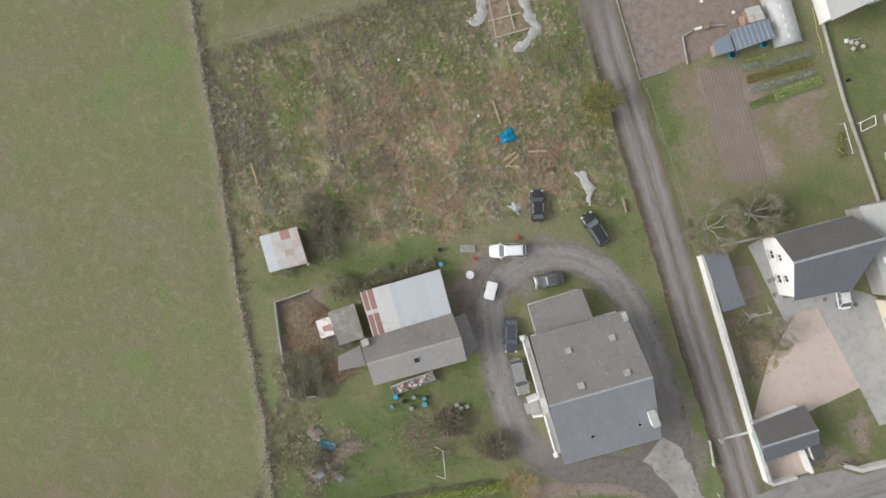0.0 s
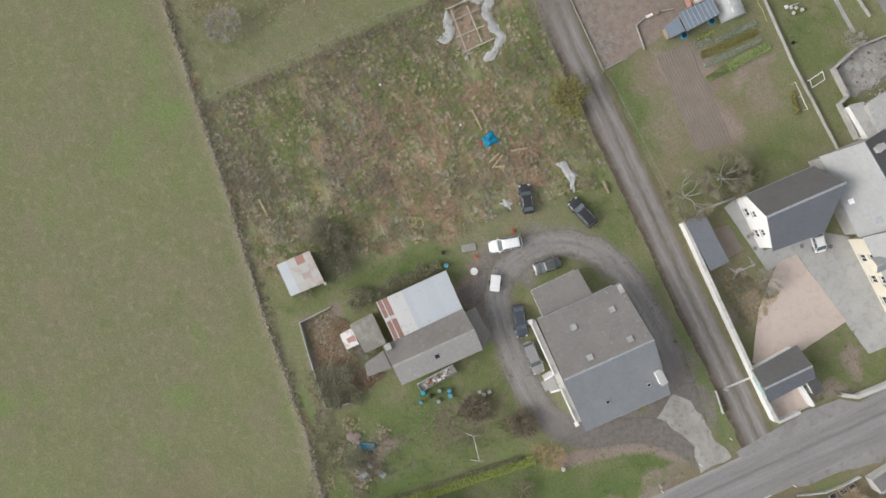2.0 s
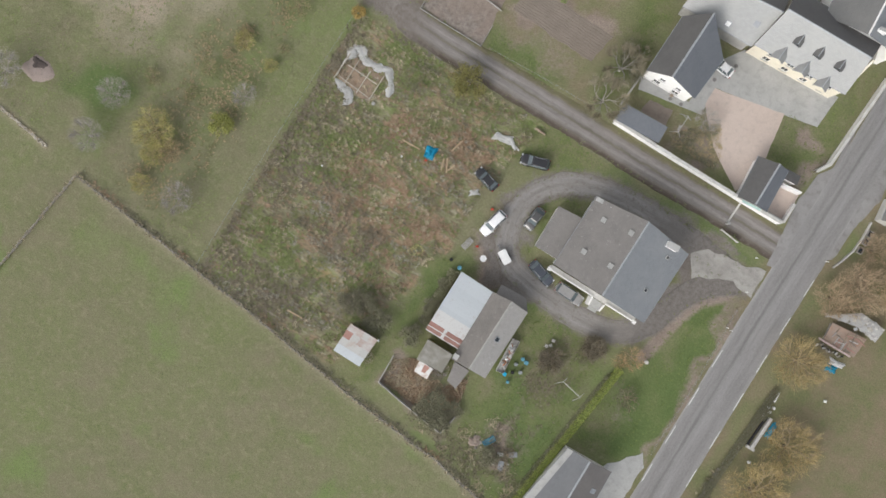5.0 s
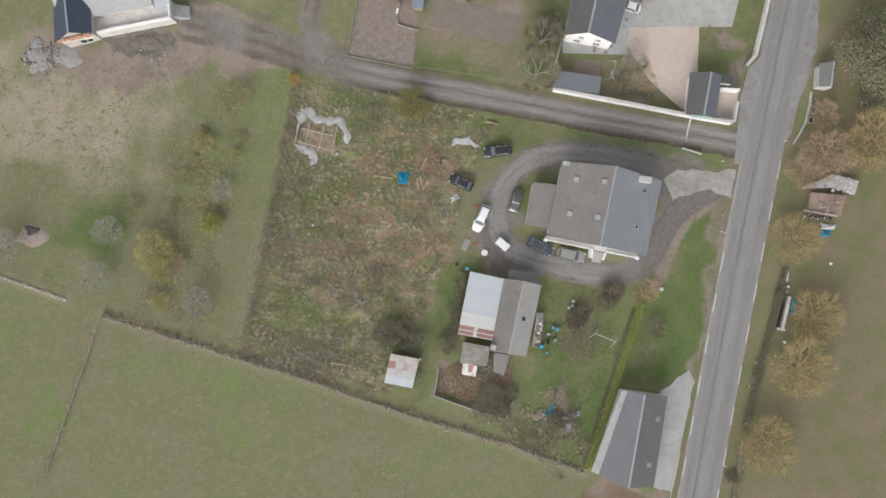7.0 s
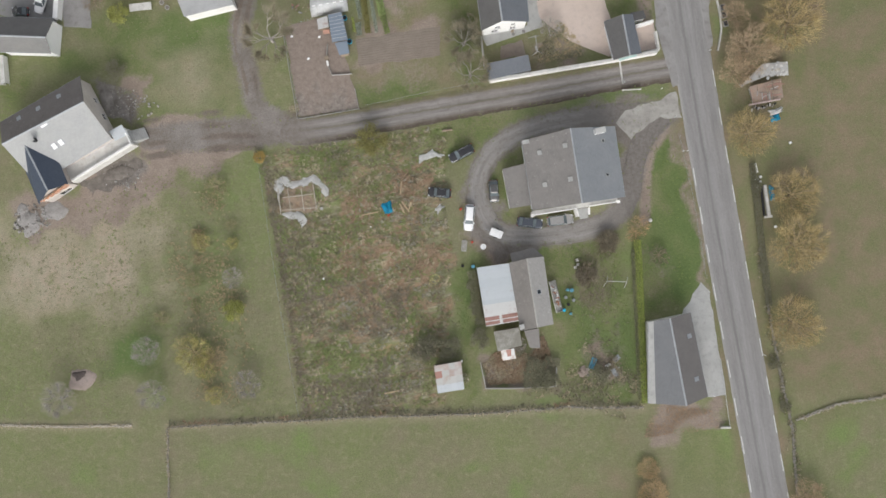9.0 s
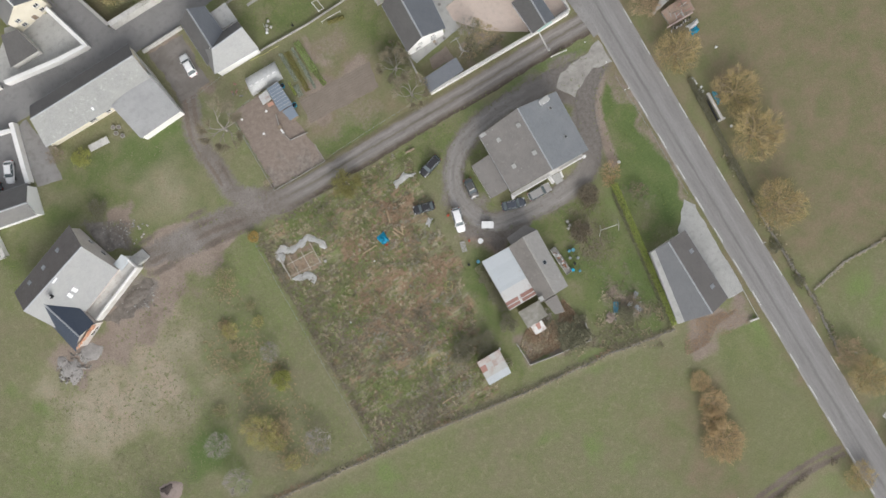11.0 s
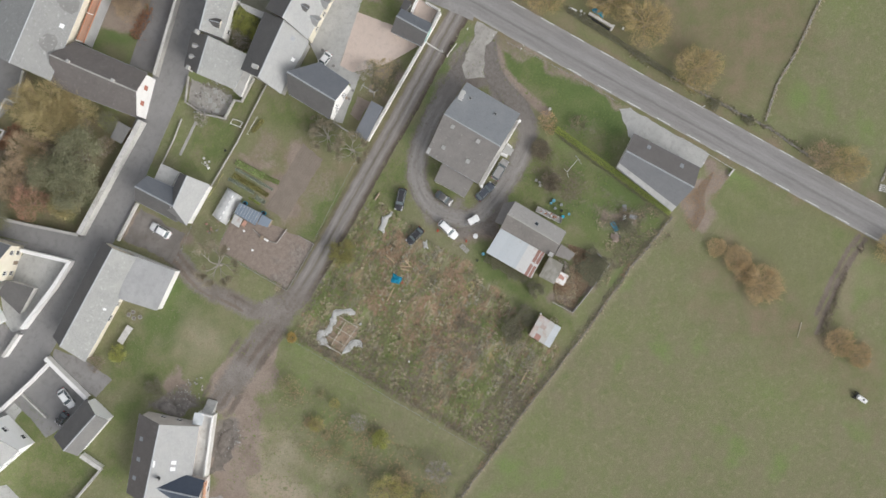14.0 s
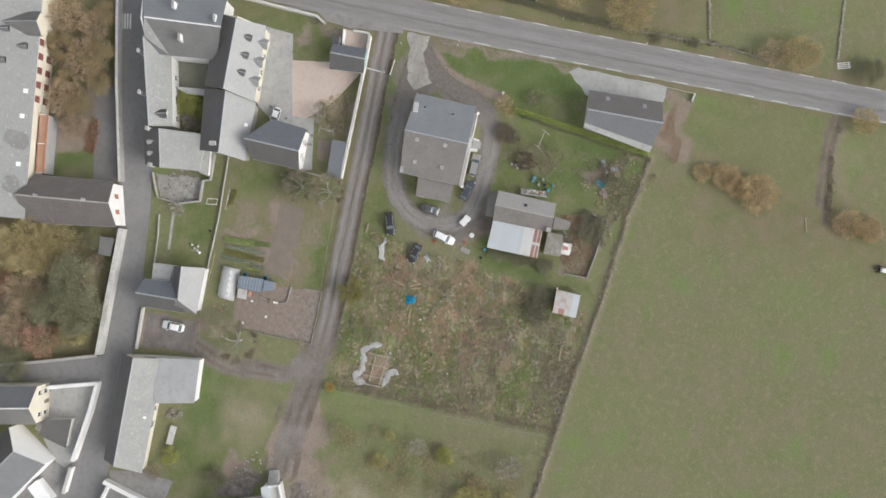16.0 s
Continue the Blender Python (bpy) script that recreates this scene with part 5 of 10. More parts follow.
for j, row in enumerate(SHEETS):
    for i, m_ in enumerate(row):
        p0, p1 = lerp(ts[0], ts[3], i / 4), lerp(ts[0], ts[3], min(1, (i + 1.06) / 4))
        q0, q1 = lerp(ts[1], ts[2], i / 4), lerp(ts[1], ts[2], min(1, (i + 1.06) / 4))
        k0, k1 = j / 4, min(1, (j + 1.1) / 4)
        za, zb = 2.4 + 0.35 * k0 + 0.02 * (i % 2) - 0.012 * j, 2.4 + 0.35 * k1 + 0.02 * (i % 2) - 0.012 * j
        part("roof_sheet", slab([(*lerp(p0, q0, k0), za), (*lerp(p1, q1, k0), za), (*lerp(p1, q1, k1), zb), (*lerp(p0, q0, k1), zb)], 0.012), m_, tin_shed)
ins = offset_quad(ts, 0.2)
for i in range(4):
    p, q = Vector(ins[i]), Vector(ins[(i + 1) % 4])
    e = (q - p).normalized()
    s = Vector((e.y, -e.x)) * 0.12
    if i % 2:
        p, q = p + e * 0.13, q - e * 0.13
    part("wall", prism(bmesh.new(), [tuple(p), tuple(q), tuple(q + s), tuple(p + s)], -0.1, 2.28), M_WOOD, tin_shed)

# roadside cottage
Q = [(31.4, -17.3), (29.2, -30.9), (39.1, -31.4), (38.7, -17.1)]
RG = [(34.6, -17.1), (34.7, -31.7)]
cottage = house("roadside_cottage", "low roadside cottage with dark slate roof", Q, RG, 3.2, 5.8, M_WALLTOP, (M_SLATE_S, M_SLATE_W),
                openings={"cd": [(2, 3, 0.9, 2.1), (5, 6, 0, 2.1, "door"), (8, 9, 0.9, 2.1)]})
SL = eaves(Q, RG, 3.2, 5.8)[2:] + [(*RG[0], 5.8)]
for x, y in [(37.6, -20.8), (37.5, -28)]:
    roof_window(cottage, SL, x, y, 0.6, 0.8, M_ZINC)
EV = eaves(Q, RG, 3.2, 5.8)
part("roof_verge", slab([EV[0], EV[1], lerp(EV[1], (*RG[1], 5.8), 0.2), lerp(EV[0], (*RG[0], 5.8), 0.24)], 0.05, 0.05), M_CONC, cottage, "pale grey roof edge strip")

# walled compound: dark gabled house, long slate house, garage, lean-to
gable_house = house("gable_house", "white gabled house with dark slate roof", [(13.2, 44.3), (12.8, 35), (20.7, 35), (21.4, 42)], [(16.5, 45.8), (16.1, 35.2)], 5.2, 8.2, M_WHITE, (M_SLATE_D, M_SLATE_B),
                    openings={"bc": [(1.5, 2.6, 0.9, 2.2), (4.6, 5.7, 0.9, 2.2), (2, 2.9, 3.2, 4.4), (4.6, 5.5, 3.2, 4.4)], "cd": [(2, 3, 0, 2.1, "door"), (5, 6.1, 1, 2.2)]})
QL = [(38.7, 46.4), (24, 46), (25.2, 55.8), (39.5, 56)]
RL = [(38.2, 51.2), (24.8, 51.1)]
# one roof: south slope coloured as sunlit, north slope as shaded
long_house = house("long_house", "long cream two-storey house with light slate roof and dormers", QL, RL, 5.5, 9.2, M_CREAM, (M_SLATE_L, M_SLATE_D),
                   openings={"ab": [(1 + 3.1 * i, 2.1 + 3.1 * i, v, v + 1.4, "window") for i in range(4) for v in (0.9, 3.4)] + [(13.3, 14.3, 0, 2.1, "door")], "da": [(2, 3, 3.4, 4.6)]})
SL = eaves(QL, RL, 5.5, 9.2)[:2] + [(*RL[1], 9.2)]
d_ = (Vector(QL[0]) - Vector(QL[3])).normalized()
for x, y in [(35.4, 48.2), (32, 48.2), (28.7, 48.2)]:
    dormer(long_house, SL, x, y, d_, 1.3, 2.2, M_SLATE_M, M_GLASS)
for x, y in [(35.2, 45.4), (31.6, 45.6), (27.8, 45.6)]:
    dormer(long_house, [(*QL[0], 5.3), (*QL[1], 5.3), (*RL[1], 9.0)], x, y, d_, 1.9, 2.2, M_SLATE_L, M_CREAM)
QS = [(24, 45.9), (12.5, 45.7), (12.9, 54.7), (24.8, 56.1)]
RS = [(24.8, 51.1), (13, 50.2)]
# same split as the long house, sun and shade in the slope colours
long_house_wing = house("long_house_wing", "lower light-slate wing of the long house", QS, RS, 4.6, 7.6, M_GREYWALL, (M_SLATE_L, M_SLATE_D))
SL = eaves(QS, RS, 4.6, 7.6)[:2] + [(*RS[1], 7.6)]
for (x, y), g in zip([(19.3, 46.7), (22.7, 48.4)], (M_WHITEPL, M_ZINC)):
    roof_window(long_house_wing, SL, x, y, 0.7, 0.7, g)
cx, cy = (14.5, 51.6)
chimney(long_house_wing, cx, cy, 5.5, 8.0, 1.1, 0.7, 100, M_WALLTOP, 0)
QG = [(33.4, 33.4), (33.8, 26.7), (38.6, 27), (38.2, 33.7)]
garage = house("garage", "small garage with grey slate roof and white end", QG, [(36.3, 33.6), (36.3, 26.8)], 2.8, 4.2, M_WHITE, (M_SLATE_D, M_SLATE_B), "garage", cap=True)
flat_or_lean_to("porch_shed", "little slate-roofed store beside the garage", [(38, 34.1), (40.3, 34.1), (40.4, 32.6), (38.2, 32.5)], (2.3, 2.3, 2.7, 2.7), M_WHITE, M_SLATE_D)
flat_or_lean_to("wall_shed", "dark lean-to shed against the white lane wall", [(19.9, 30.2), (20, 27.6), (12.6, 27.3), (12.8, 30)], (2.8, 2.4, 2.4, 2.8), M_WALLTOP, M_SLATE_B)


# ---- village: houses along the street ----
# north-west of the compound: an L of old slate buildings round a small court
north_wing = house("north_wing", "old street house with dark and grey slate slopes", [(41.1, 71), (42.1, 54.6), (30.4, 54.3), (29.2, 67.6)], [(35.3, 68.5), (36.2, 53.9)], 6.0, 9.0, M_WHITE, (M_SLATE_F, M_SLATE_M), over=0.12, ridge_mat=M_WHITE)
roof_slope(north_wing, [(*(35.3, 68.5), 9.06), (*(29.6, 63.5), 6.06), (*(31.8, 68.1), 7.6)], M_SLATE_O, "lichened hip slope")
for x, y in [(38.6, 63.4), (32.8, 61.1), (37.6, 55.3)]:
    chimney(north_wing, x, y, 6.5, 9.4, 0.34, 1.3, 98, M_WHITE, 0)
west_wing = house("west_wing", "old street house with lichened light slate roof", [(29.9, 63.6), (16.4, 60.6), (15.5, 65.2), (32.9, 69.5)], [(32, 68.6), (15.5, 64.3)], 5.0, 7.4, M_WHITE, (M_SLATE_O, M_SLATE_O), over=0.15,
                  openings={"ab": [(3, 4, 0.9, 2.2), (7, 8, 0.9, 2.2), (11, 12, 0.9, 2.2)]})
QW = [(29.9, 63.6), (16.4, 60.6)]
cx, cy = (18.5, 63.2)
WW = eaves([(29.9, 63.6), (16.4, 60.6), (15.5, 65.2), (32.9, 69.5)], [(32, 68.6), (15.5, 64.3)], 5.0, 7.4)
dormer(west_wing, WW[:2] + [(15.5, 64.3, 7.4)], cx, cy - 1.4, (0.22, -1), 1.7, 2.0, M_SLATE_D, M_CREAM)
for k in range(26):
    u_, v_ = random.Random(k + 300).random(), random.Random(k + 900).random()
    mx, my = lerp(lerp(QW[0], QW[1], 0.2 + 0.7 * u_), lerp((32, 68.6), (15.5, 64.3), 0.2 + 0.7 * u_), 0.1 + 0.75 * v_)
    roof_window(west_wing, WW[:2] + [(15.5, 64.3, 7.4)], mx, my, 0.12 + 0.22 * v_, 0.1 + 0.2 * u_, M_STONE, "slate_patch", 0.03)
for x, y in [(29.2, 69.1), (21.5, 67.4), (15, 64.7), (8.3, 62.9)]:
    chimney(west_wing if y < 60 else west_wing, x, y, 4.2, 7.2, 0.4, 0.7, 95, M_WALLTOP, 0)
# lichened south slope stays pale; north slope is darkened as its shade
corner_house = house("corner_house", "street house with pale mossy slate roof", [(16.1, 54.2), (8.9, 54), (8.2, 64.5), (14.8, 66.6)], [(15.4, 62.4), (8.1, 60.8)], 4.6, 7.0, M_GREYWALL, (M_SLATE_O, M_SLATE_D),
                     openings={"ab": [(1, 2, 0.9, 2.2), (4, 5, 0.9, 2.2)]})
QC = [(8.2, 64.5), (14.8, 66.6)]
for x, y in [(12.5, 64.5), (10.4, 64.1)]:
    dormer(corner_house, [(*QC[0], 4.6), (*QC[1], 4.6), (*(15.4, 62.4), 7)], x, y, (-0.3, 1), 0.9, 1.3, M_GREYWALL, M_WALLTOP)
sheet("rear_court", [(30.5, 64.5), (30.7, 56.3), (25.3, 55.9), (24.4, 63.6)], 0.03, stained("mossy_court", (0.20, 0.20, 0.165), (0.25, 0.25, 0.205), (0.16, 0.175, 0.11), 0.3, 1.5, 0.95), "dark damp mossy walled court", rag=0.05)
flat_or_lean_to("court_store", "flat grey store beside the court", [(24.3, 62.7), (25.1, 54.7), (23.7, 54.6), (23.4, 60)], (2.6, 2.6, 2.6, 2.6), M_GREYWALL, M_CONC)
flat_or_lean_to("rear_extension", "flat-roofed pale extension behind the corner house", [(16.2, 55.1), (16.2, 53.5), (8.3, 52.7), (8.7, 54.6)], (3, 2.9, 2.9, 3), M_WHITE, M_CONC)
# large street building and its dark wing with a white gable
great_house = house("great_house", "very long cream street building under light slate", [(41.7, 89.7), (-6.5, 84.6), (-7.6, 99), (40.7, 104)], [(40.5, 96.1), (-7.1, 91.4)], 7.0, 10.0, M_CREAM, (M_SLATE_G, M_SLATE_G),
                    openings={"ab": [(13.0 + 2.75 * i, 14.2 + 2.75 * i, v, v + 1.7, "maroon") for i in range(5) for v in (1.0, 4.2)]})
QB = [(41.7, 89.7), (-6.5, 84.6)]
SB = [(*QB[0], 7.0), (*QB[1], 7.0), (*(40.5, 96.1), 10.0)]
cx, cy = (30.6, 88)
dormer(great_house, SB, cx, cy, (0.2, -1), 4.5, 4.5, M_SLATE_M, M_CREAM)
for x, y in [(25.9, 89.6), (22.4, 92.4), (28.3, 92.9)]:
    dormer(great_house, SB, x, y, (0.2, -1), 1.2, 1.8, M_SLATE_M, M_GLASS)
for x, y in [(17.5, 88.5), (12.7, 88.2), (3.6, 87.2)]:
    roof_window(great_house, SB, x, y, 0.8, 0.8, M_WHITEPL)
for at in ([(9.6, 90.1), (9.9, 87.6), (9.2, 86.5), (7.3, 86.1), (6.3, 86.8), (6.4, 88.9), (7.6, 90.3)], [(0.9, 88.9), (1.6, 87.4), (0.6, 86.3), (-1.4, 86.2), (-2.4, 87.2), (-1.6, 88.8), (-0.4, 89.3)]):
    # darker slates let into the slope
    bm = bmesh.new()
    rim = ragged(resample(at, 0.4, True), 0.35)
    top = [bm.verts.new((x, y, on_roof(SB, x, y) + 0.05)) for x, y in rim]
    low = [bm.verts.new((x, y, on_roof(SB, x, y) - 0.05)) for x, y in rim]
    bm.faces.new(top)
    for k in range(len(rim)):
        bm.faces.new((low[k], low[(k + 1) % len(rim)], top[(k + 1) % len(rim)], top[k]))
    part("slate_patch", bm, M_SLATE_P, great_house, "patch of darker weathered slates")
dark_wing = house("dark_wing", "dark slate wing with white gable and orange shutters", [(2.2, 84.8), (3.7, 69.6), (-4.7, 67.4), (-7.2, 84.8)], [(-2.2, 86.4), (-0.4, 68.7)], 5.5, 8.4, M_WHITE, (M_SLATE_R, M_SLATE_R), ridge_mat=M_GREYWALL,
                  openings={"bc": [(2.0, 2.8, 3.0, 4.6, "shutters"), (5.0, 5.8, 3.0, 4.6, "shutters")]})
for x, y in [(-1.6, 82.5), (-0.7, 73.4)]:
    chimney(dark_wing, x, y, 7.8, 8.9, 0.5, 0.5, 0, M_GREYWALL, 0)
# terrace timberwork against the great house
t_ = thing("roof_terrace", "terracotta-edged terrace with pale rails beside the great house", "terrace")
TR = [(13.8, 86.6), (14, 85.2), (2.8, 83.9), (2.6, 85.3)]
part("terrace_floor", prism(bmesh.new(), TR, 0, 4), M_FLAT, t_)
part("tile_strip", prism(bmesh.new(), [lerp(TR[0], TR[1], 0.15), lerp(TR[0], TR[1], 0.8), lerp(TR[3], TR[2], 0.8), lerp(TR[3], TR[2], 0.15)], 4.0, 4.05), stained("terracotta_tile", (0.4, 0.235, 0.165), (0.48, 0.3, 0.22), (0.3, 0.19, 0.14), 0.5, 2, 0.9), t_, "faded terracotta tiles")
for k, (p, q) in enumerate(((TR[1], TR[2]), (TR[0], TR[3]))):
    part("edge_beam", tube(bmesh.new(), [(*p, 4.1), (*q, 4.1)], 0.16), M_BRICK, t_, "terracotta edge beam")
for k in (0.0, 0.5, 1.0):
    p, q = lerp(TR[0], TR[3], k), lerp(TR[1], TR[2], k)
    part("terrace_rail", tube(bmesh.new(), [(*p, 4.6), (*q, 4.6)], 0.1), M_WHITEPL, t_)
# house across the yard: T of blue, dark and pale slopes, sun and shade in the tones
t_house = house("t_house", "white village house with blue and dark slate roof, slopes toned for sun and shade", [(-9.3, 49.5), (-18.3, 49.5), (-18.4, 54.8), (-10, 55.5)], [(-9.7, 53.3), (-16.2, 52.8)], 4.2, 6.6, M_WHITE, (M_SLATE_L, M_SLATE_D, M_SLATE_M))
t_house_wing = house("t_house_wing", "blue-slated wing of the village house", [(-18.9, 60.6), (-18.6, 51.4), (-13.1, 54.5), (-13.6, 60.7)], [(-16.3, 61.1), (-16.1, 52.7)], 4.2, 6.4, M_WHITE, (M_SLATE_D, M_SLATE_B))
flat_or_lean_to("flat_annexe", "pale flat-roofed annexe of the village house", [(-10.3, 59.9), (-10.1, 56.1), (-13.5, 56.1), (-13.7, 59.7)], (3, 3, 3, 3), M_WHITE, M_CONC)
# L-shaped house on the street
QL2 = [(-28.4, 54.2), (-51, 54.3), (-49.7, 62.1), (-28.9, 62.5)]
# pale south and dark north slope: the light's fall is in their colours
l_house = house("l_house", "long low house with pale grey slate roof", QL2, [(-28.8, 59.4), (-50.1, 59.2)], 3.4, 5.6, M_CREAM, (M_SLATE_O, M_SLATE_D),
                openings={"ab": [(2, 3, 0.9, 2.2), (5, 6, 0, 2.1, "door"), (9, 10, 0.9, 2.2), (12, 13.4, 0.9, 2.2)]})
flat_or_lean_to("l_house_extension", "grey flat-roofed extension of the long low house", [(-27.1, 47.3), (-35.6, 46.8), (-37.1, 54.4), (-28.5, 56.4)], (3.5, 3.5, 3.75, 3.75), M_WHITE, M_FLAT)
cx, cy = (-40.1, 55.6)
roof_window(l_house, [(*QL2[0], 3.4), (*QL2[1], 3.4), (*(-50.1, 59.2), 5.6)], cx, cy, 0.4, 0.6, M_WHITEPL)
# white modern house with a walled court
# slope tones differ only by sun and shade put into the slate
yard_house = house("yard_house", "white rendered house with slate roof, slopes toned sunlit and shaded", [(-67.4, 46.6), (-58.5, 44.7), (-57, 50.4), (-66.4, 52.4)], [(-66.9, 48.8), (-58.0, 46.8)], 4.0, 6.2, M_FRESHWHITE, (M_SLATE_M, M_SLATE_D))
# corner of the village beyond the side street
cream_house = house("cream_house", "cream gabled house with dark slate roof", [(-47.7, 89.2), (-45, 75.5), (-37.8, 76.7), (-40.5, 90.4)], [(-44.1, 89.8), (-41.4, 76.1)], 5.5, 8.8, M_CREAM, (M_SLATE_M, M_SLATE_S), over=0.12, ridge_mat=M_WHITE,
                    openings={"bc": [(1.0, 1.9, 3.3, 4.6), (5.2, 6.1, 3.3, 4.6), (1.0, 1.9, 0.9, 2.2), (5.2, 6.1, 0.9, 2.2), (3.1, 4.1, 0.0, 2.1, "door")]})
# mid-grey sunny slope, dark slope away from the sun, shade painted in
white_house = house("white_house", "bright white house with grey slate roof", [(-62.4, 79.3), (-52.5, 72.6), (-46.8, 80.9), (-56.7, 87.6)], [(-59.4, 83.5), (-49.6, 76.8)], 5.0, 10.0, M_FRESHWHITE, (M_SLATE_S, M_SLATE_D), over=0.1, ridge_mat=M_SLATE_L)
flat_or_lean_to("court_outhouse", "grey slate outhouse in the walled court", [(-47.6, 75.6), (-44.6, 75.0), (-43.6, 70.2), (-49.4, 70.2)], (3.4, 3.4, 2.4, 2.4), M_WALLTOP, M_SLATE_D)
sheet("walled_court", [(-47.5, 78), (-39.1, 76.2), (-36.2, 67.1), (-51.9, 68.7), (-54, 70.7), (-52.9, 73.1), (-48.2, 76.6)], 0.05, M_CONC, "pale concrete walled court", rag=0.05)
sheet("house_court", [(-56, 61.8), (-58.7, 49.4), (-66.4, 53.4), (-69, 54.8), (-67.2, 59.1), (-66, 63.7), (-61.9, 63.3)], 0.05, M_STREET, "grey asphalt court of the white house", rag=0.1)
roadside_hut = house("roadside_hut", "small grey slate-roofed hut beside the road", [(53.1, 38.3), (53.5, 34.6), (55.7, 34.6), (55.5, 38.9)], [(54.8, 38.6), (55, 34.7)], 2.6, 3.8, M_WALLTOP, (M_SLATE_M, M_SLATE_D), "hut", over=0.2)

# darker slope on the far side from the sun: shade by colour
garden_house = house("garden_house", "white house with grey slate roof by the street", [(-73.2, 76.9), (-67.2, 69.9), (-62.5, 74.2), (-68.5, 81.2)], [(-69.9, 79.1), (-64.1, 71.9)], 4.5, 6.6, M_WHITE, (M_SLATE_M, M_SLATE_D))
flat_or_lean_to("white_terrace", "bright white terrace block over the street", [(-58.6, 76.2), (-56.6, 74.6), (-59.8, 70.9), (-61.8, 72.6)], (2.4, 2.4, 2.4, 2.4), M_FRESHWHITE, M_FRESHWHITE)
sheet("street_corner", [(-52.9, 71.8), (-49, 65.5), (-69.3, 65.5), (-77.3, 74.6), (-66.4, 77.3), (-62.6, 70.3)], 0.026, M_STREET, "grey asphalt street corner", rag=0.1)
# light and grey slopes: sun and shade held in the slate colours
villa = house("villa", "tall white rendered house in a lawn", [(-70.7, 56), (-86, 61.7), (-83.6, 69.4), (-68.3, 63.7)], [(-69.5, 59.9), (-84.8, 65.5)], 7.0, 9.6, M_FRESHWHITE, (M_SLATE_L, M_SLATE_M), over=0.25,
              openings={"ab": [(2, 3.2, 1, 2.3), (5, 6.2, 1, 2.3), (2, 3.2, 4, 5.3), (5, 6.2, 4, 5.3)], "da": [(2, 3.2, 4.2, 5.4), (5, 6, 0.9, 2.2)]})
sheet("garden_path", [(-68.5, 64.3), (-63.7, 63), (-64.4, 61.3), (-69.3, 62)], 0.041, M_CONC, "pale paved garden path", rag=0.1)
sheet("garden_terrace", [(-85.1, 61.5), (-80.9, 57.2), (-82.1, 53.4), (-86.3, 53.8)], 0.045, M_CONC, "pale paved terrace in the lawn", rag=0.15)
# new house on the building site, with a long concrete terrace
QN = [(-50.8, 28.7), (-64.5, 23.6), (-68.6, 34.7), (-54.3, 40)]
RN = [(-53, 34.8), (-67.4, 30.4)]
M_BLOCK = stained("bare_block_wall", (0.52, 0.475, 0.44), (0.6, 0.555, 0.515), (0.42, 0.375, 0.34), 0.5, 1.8, 0.9, relief=0.3)
# light south slope and dark brown north slope: sun and shade coloured in
new_house = house("new_house", "unfinished house with slate roof toned sunlit and shaded, bare block walls", QN, RN, 4.6, 8.0, M_BLOCK, (M_SLATE_L, M_SLATE_R),
                  openings={"da": [(3, 4, 1, 2.2), (6, 7.2, 1, 2.2), (4.4, 5.4, 3, 4.2)], "ab": [(2, 4.4, 0.1, 2.2), (6, 8, 0.1, 2.2), (10, 11, 0.9, 2.2)]})
SE = eaves(QN, RN, 4.6, 8.0)[:2] + [(*RN[1], 8.0)]
for x, y in [(-59.8, 28.9), (-58.6, 29.3)]:
    roof_window(new_house, SE, x, y, 0.75, 0.95, M_WHITEPL)
roof_window(new_house, SE, -60.1, 32.2, 1.2, 0.35, M_WHITEPL)
chimney(new_house, -62.2, 30.2, 6.4, 8.5, 0.5, 0.5, 20, M_BLACK, 0)
SW = eaves(QN, RN, 4.6, 8.0)[2:] + [(*RN[0], 8.0)]
for x, y in [(-61.5, 35.6), (-65, 34.6), (-57.9, 37)]:
    roof_window(new_house, SW, x, y, 0.6, 0.8, M_ZINC)
CG = [(-60.3, 27.6), (-59.2, 22.6), (-64.6, 20.1), (-66.2, 27.8)]
CR = [(-64.4, 30.7), (-61.8, 21.8)]
roof_slope(new_house, [(*CG[0], 5), (*CG[1], 5), (*CR[1], 7.2), (*CR[0], 7.2)], M_SLATE_N, "blue slate cross gable")
roof_slope(new_house, [(*CG[2], 5), (*CG[3], 5), (*CR[0], 7.2), (*CR[1], 7.2)], M_SLATE_N)
ridge_cap(new_house, (*CR[0], 7.2), (*CR[1], 7.2))
bay = offset_quad(CG, 0.4)
wall(new_house, bay[1], bay[2], -0.1, 4.9, M_BLOCK, [(1, 3, 0.1, 2.2)], (2.6, 6.9), 0.3, -1)
wall(new_house, bay[0], bay[1], -0.1, 4.9, M_BLOCK, [], None, 0.3, -1, 0.31)
wall(new_house, bay[2], bay[3], -0.1, 4.9, M_BLOCK, [], None, 0.3, -1, 0.31)
part("brick_edge", slab([(*lerp(CG[1], CR[1], 0.1), 5.3), (*lerp(CG[2], CR[1], 0.2), 5.5), (*(-63.4, 20.5), 4.6), (*(-58.8, 22.1), 4.6)], 0.2), stained("limewashed_brick", (0.54, 0.47, 0.42), (0.66, 0.6, 0.55), (0.46, 0.3, 0.22), 0.8, 1.6, 0.9), new_house, "bare terracotta brick edge")
rng_b = random.Random(44)
E0_, E1_, E2_, E3_ = (*lerp(CG[1], CR[1], 0.1), 5.3), (*lerp(CG[2], CR[1], 0.2), 5.5), (-63.4, 20.5, 4.6), (-58.8, 22.1, 4.6)
brick_mesh = None
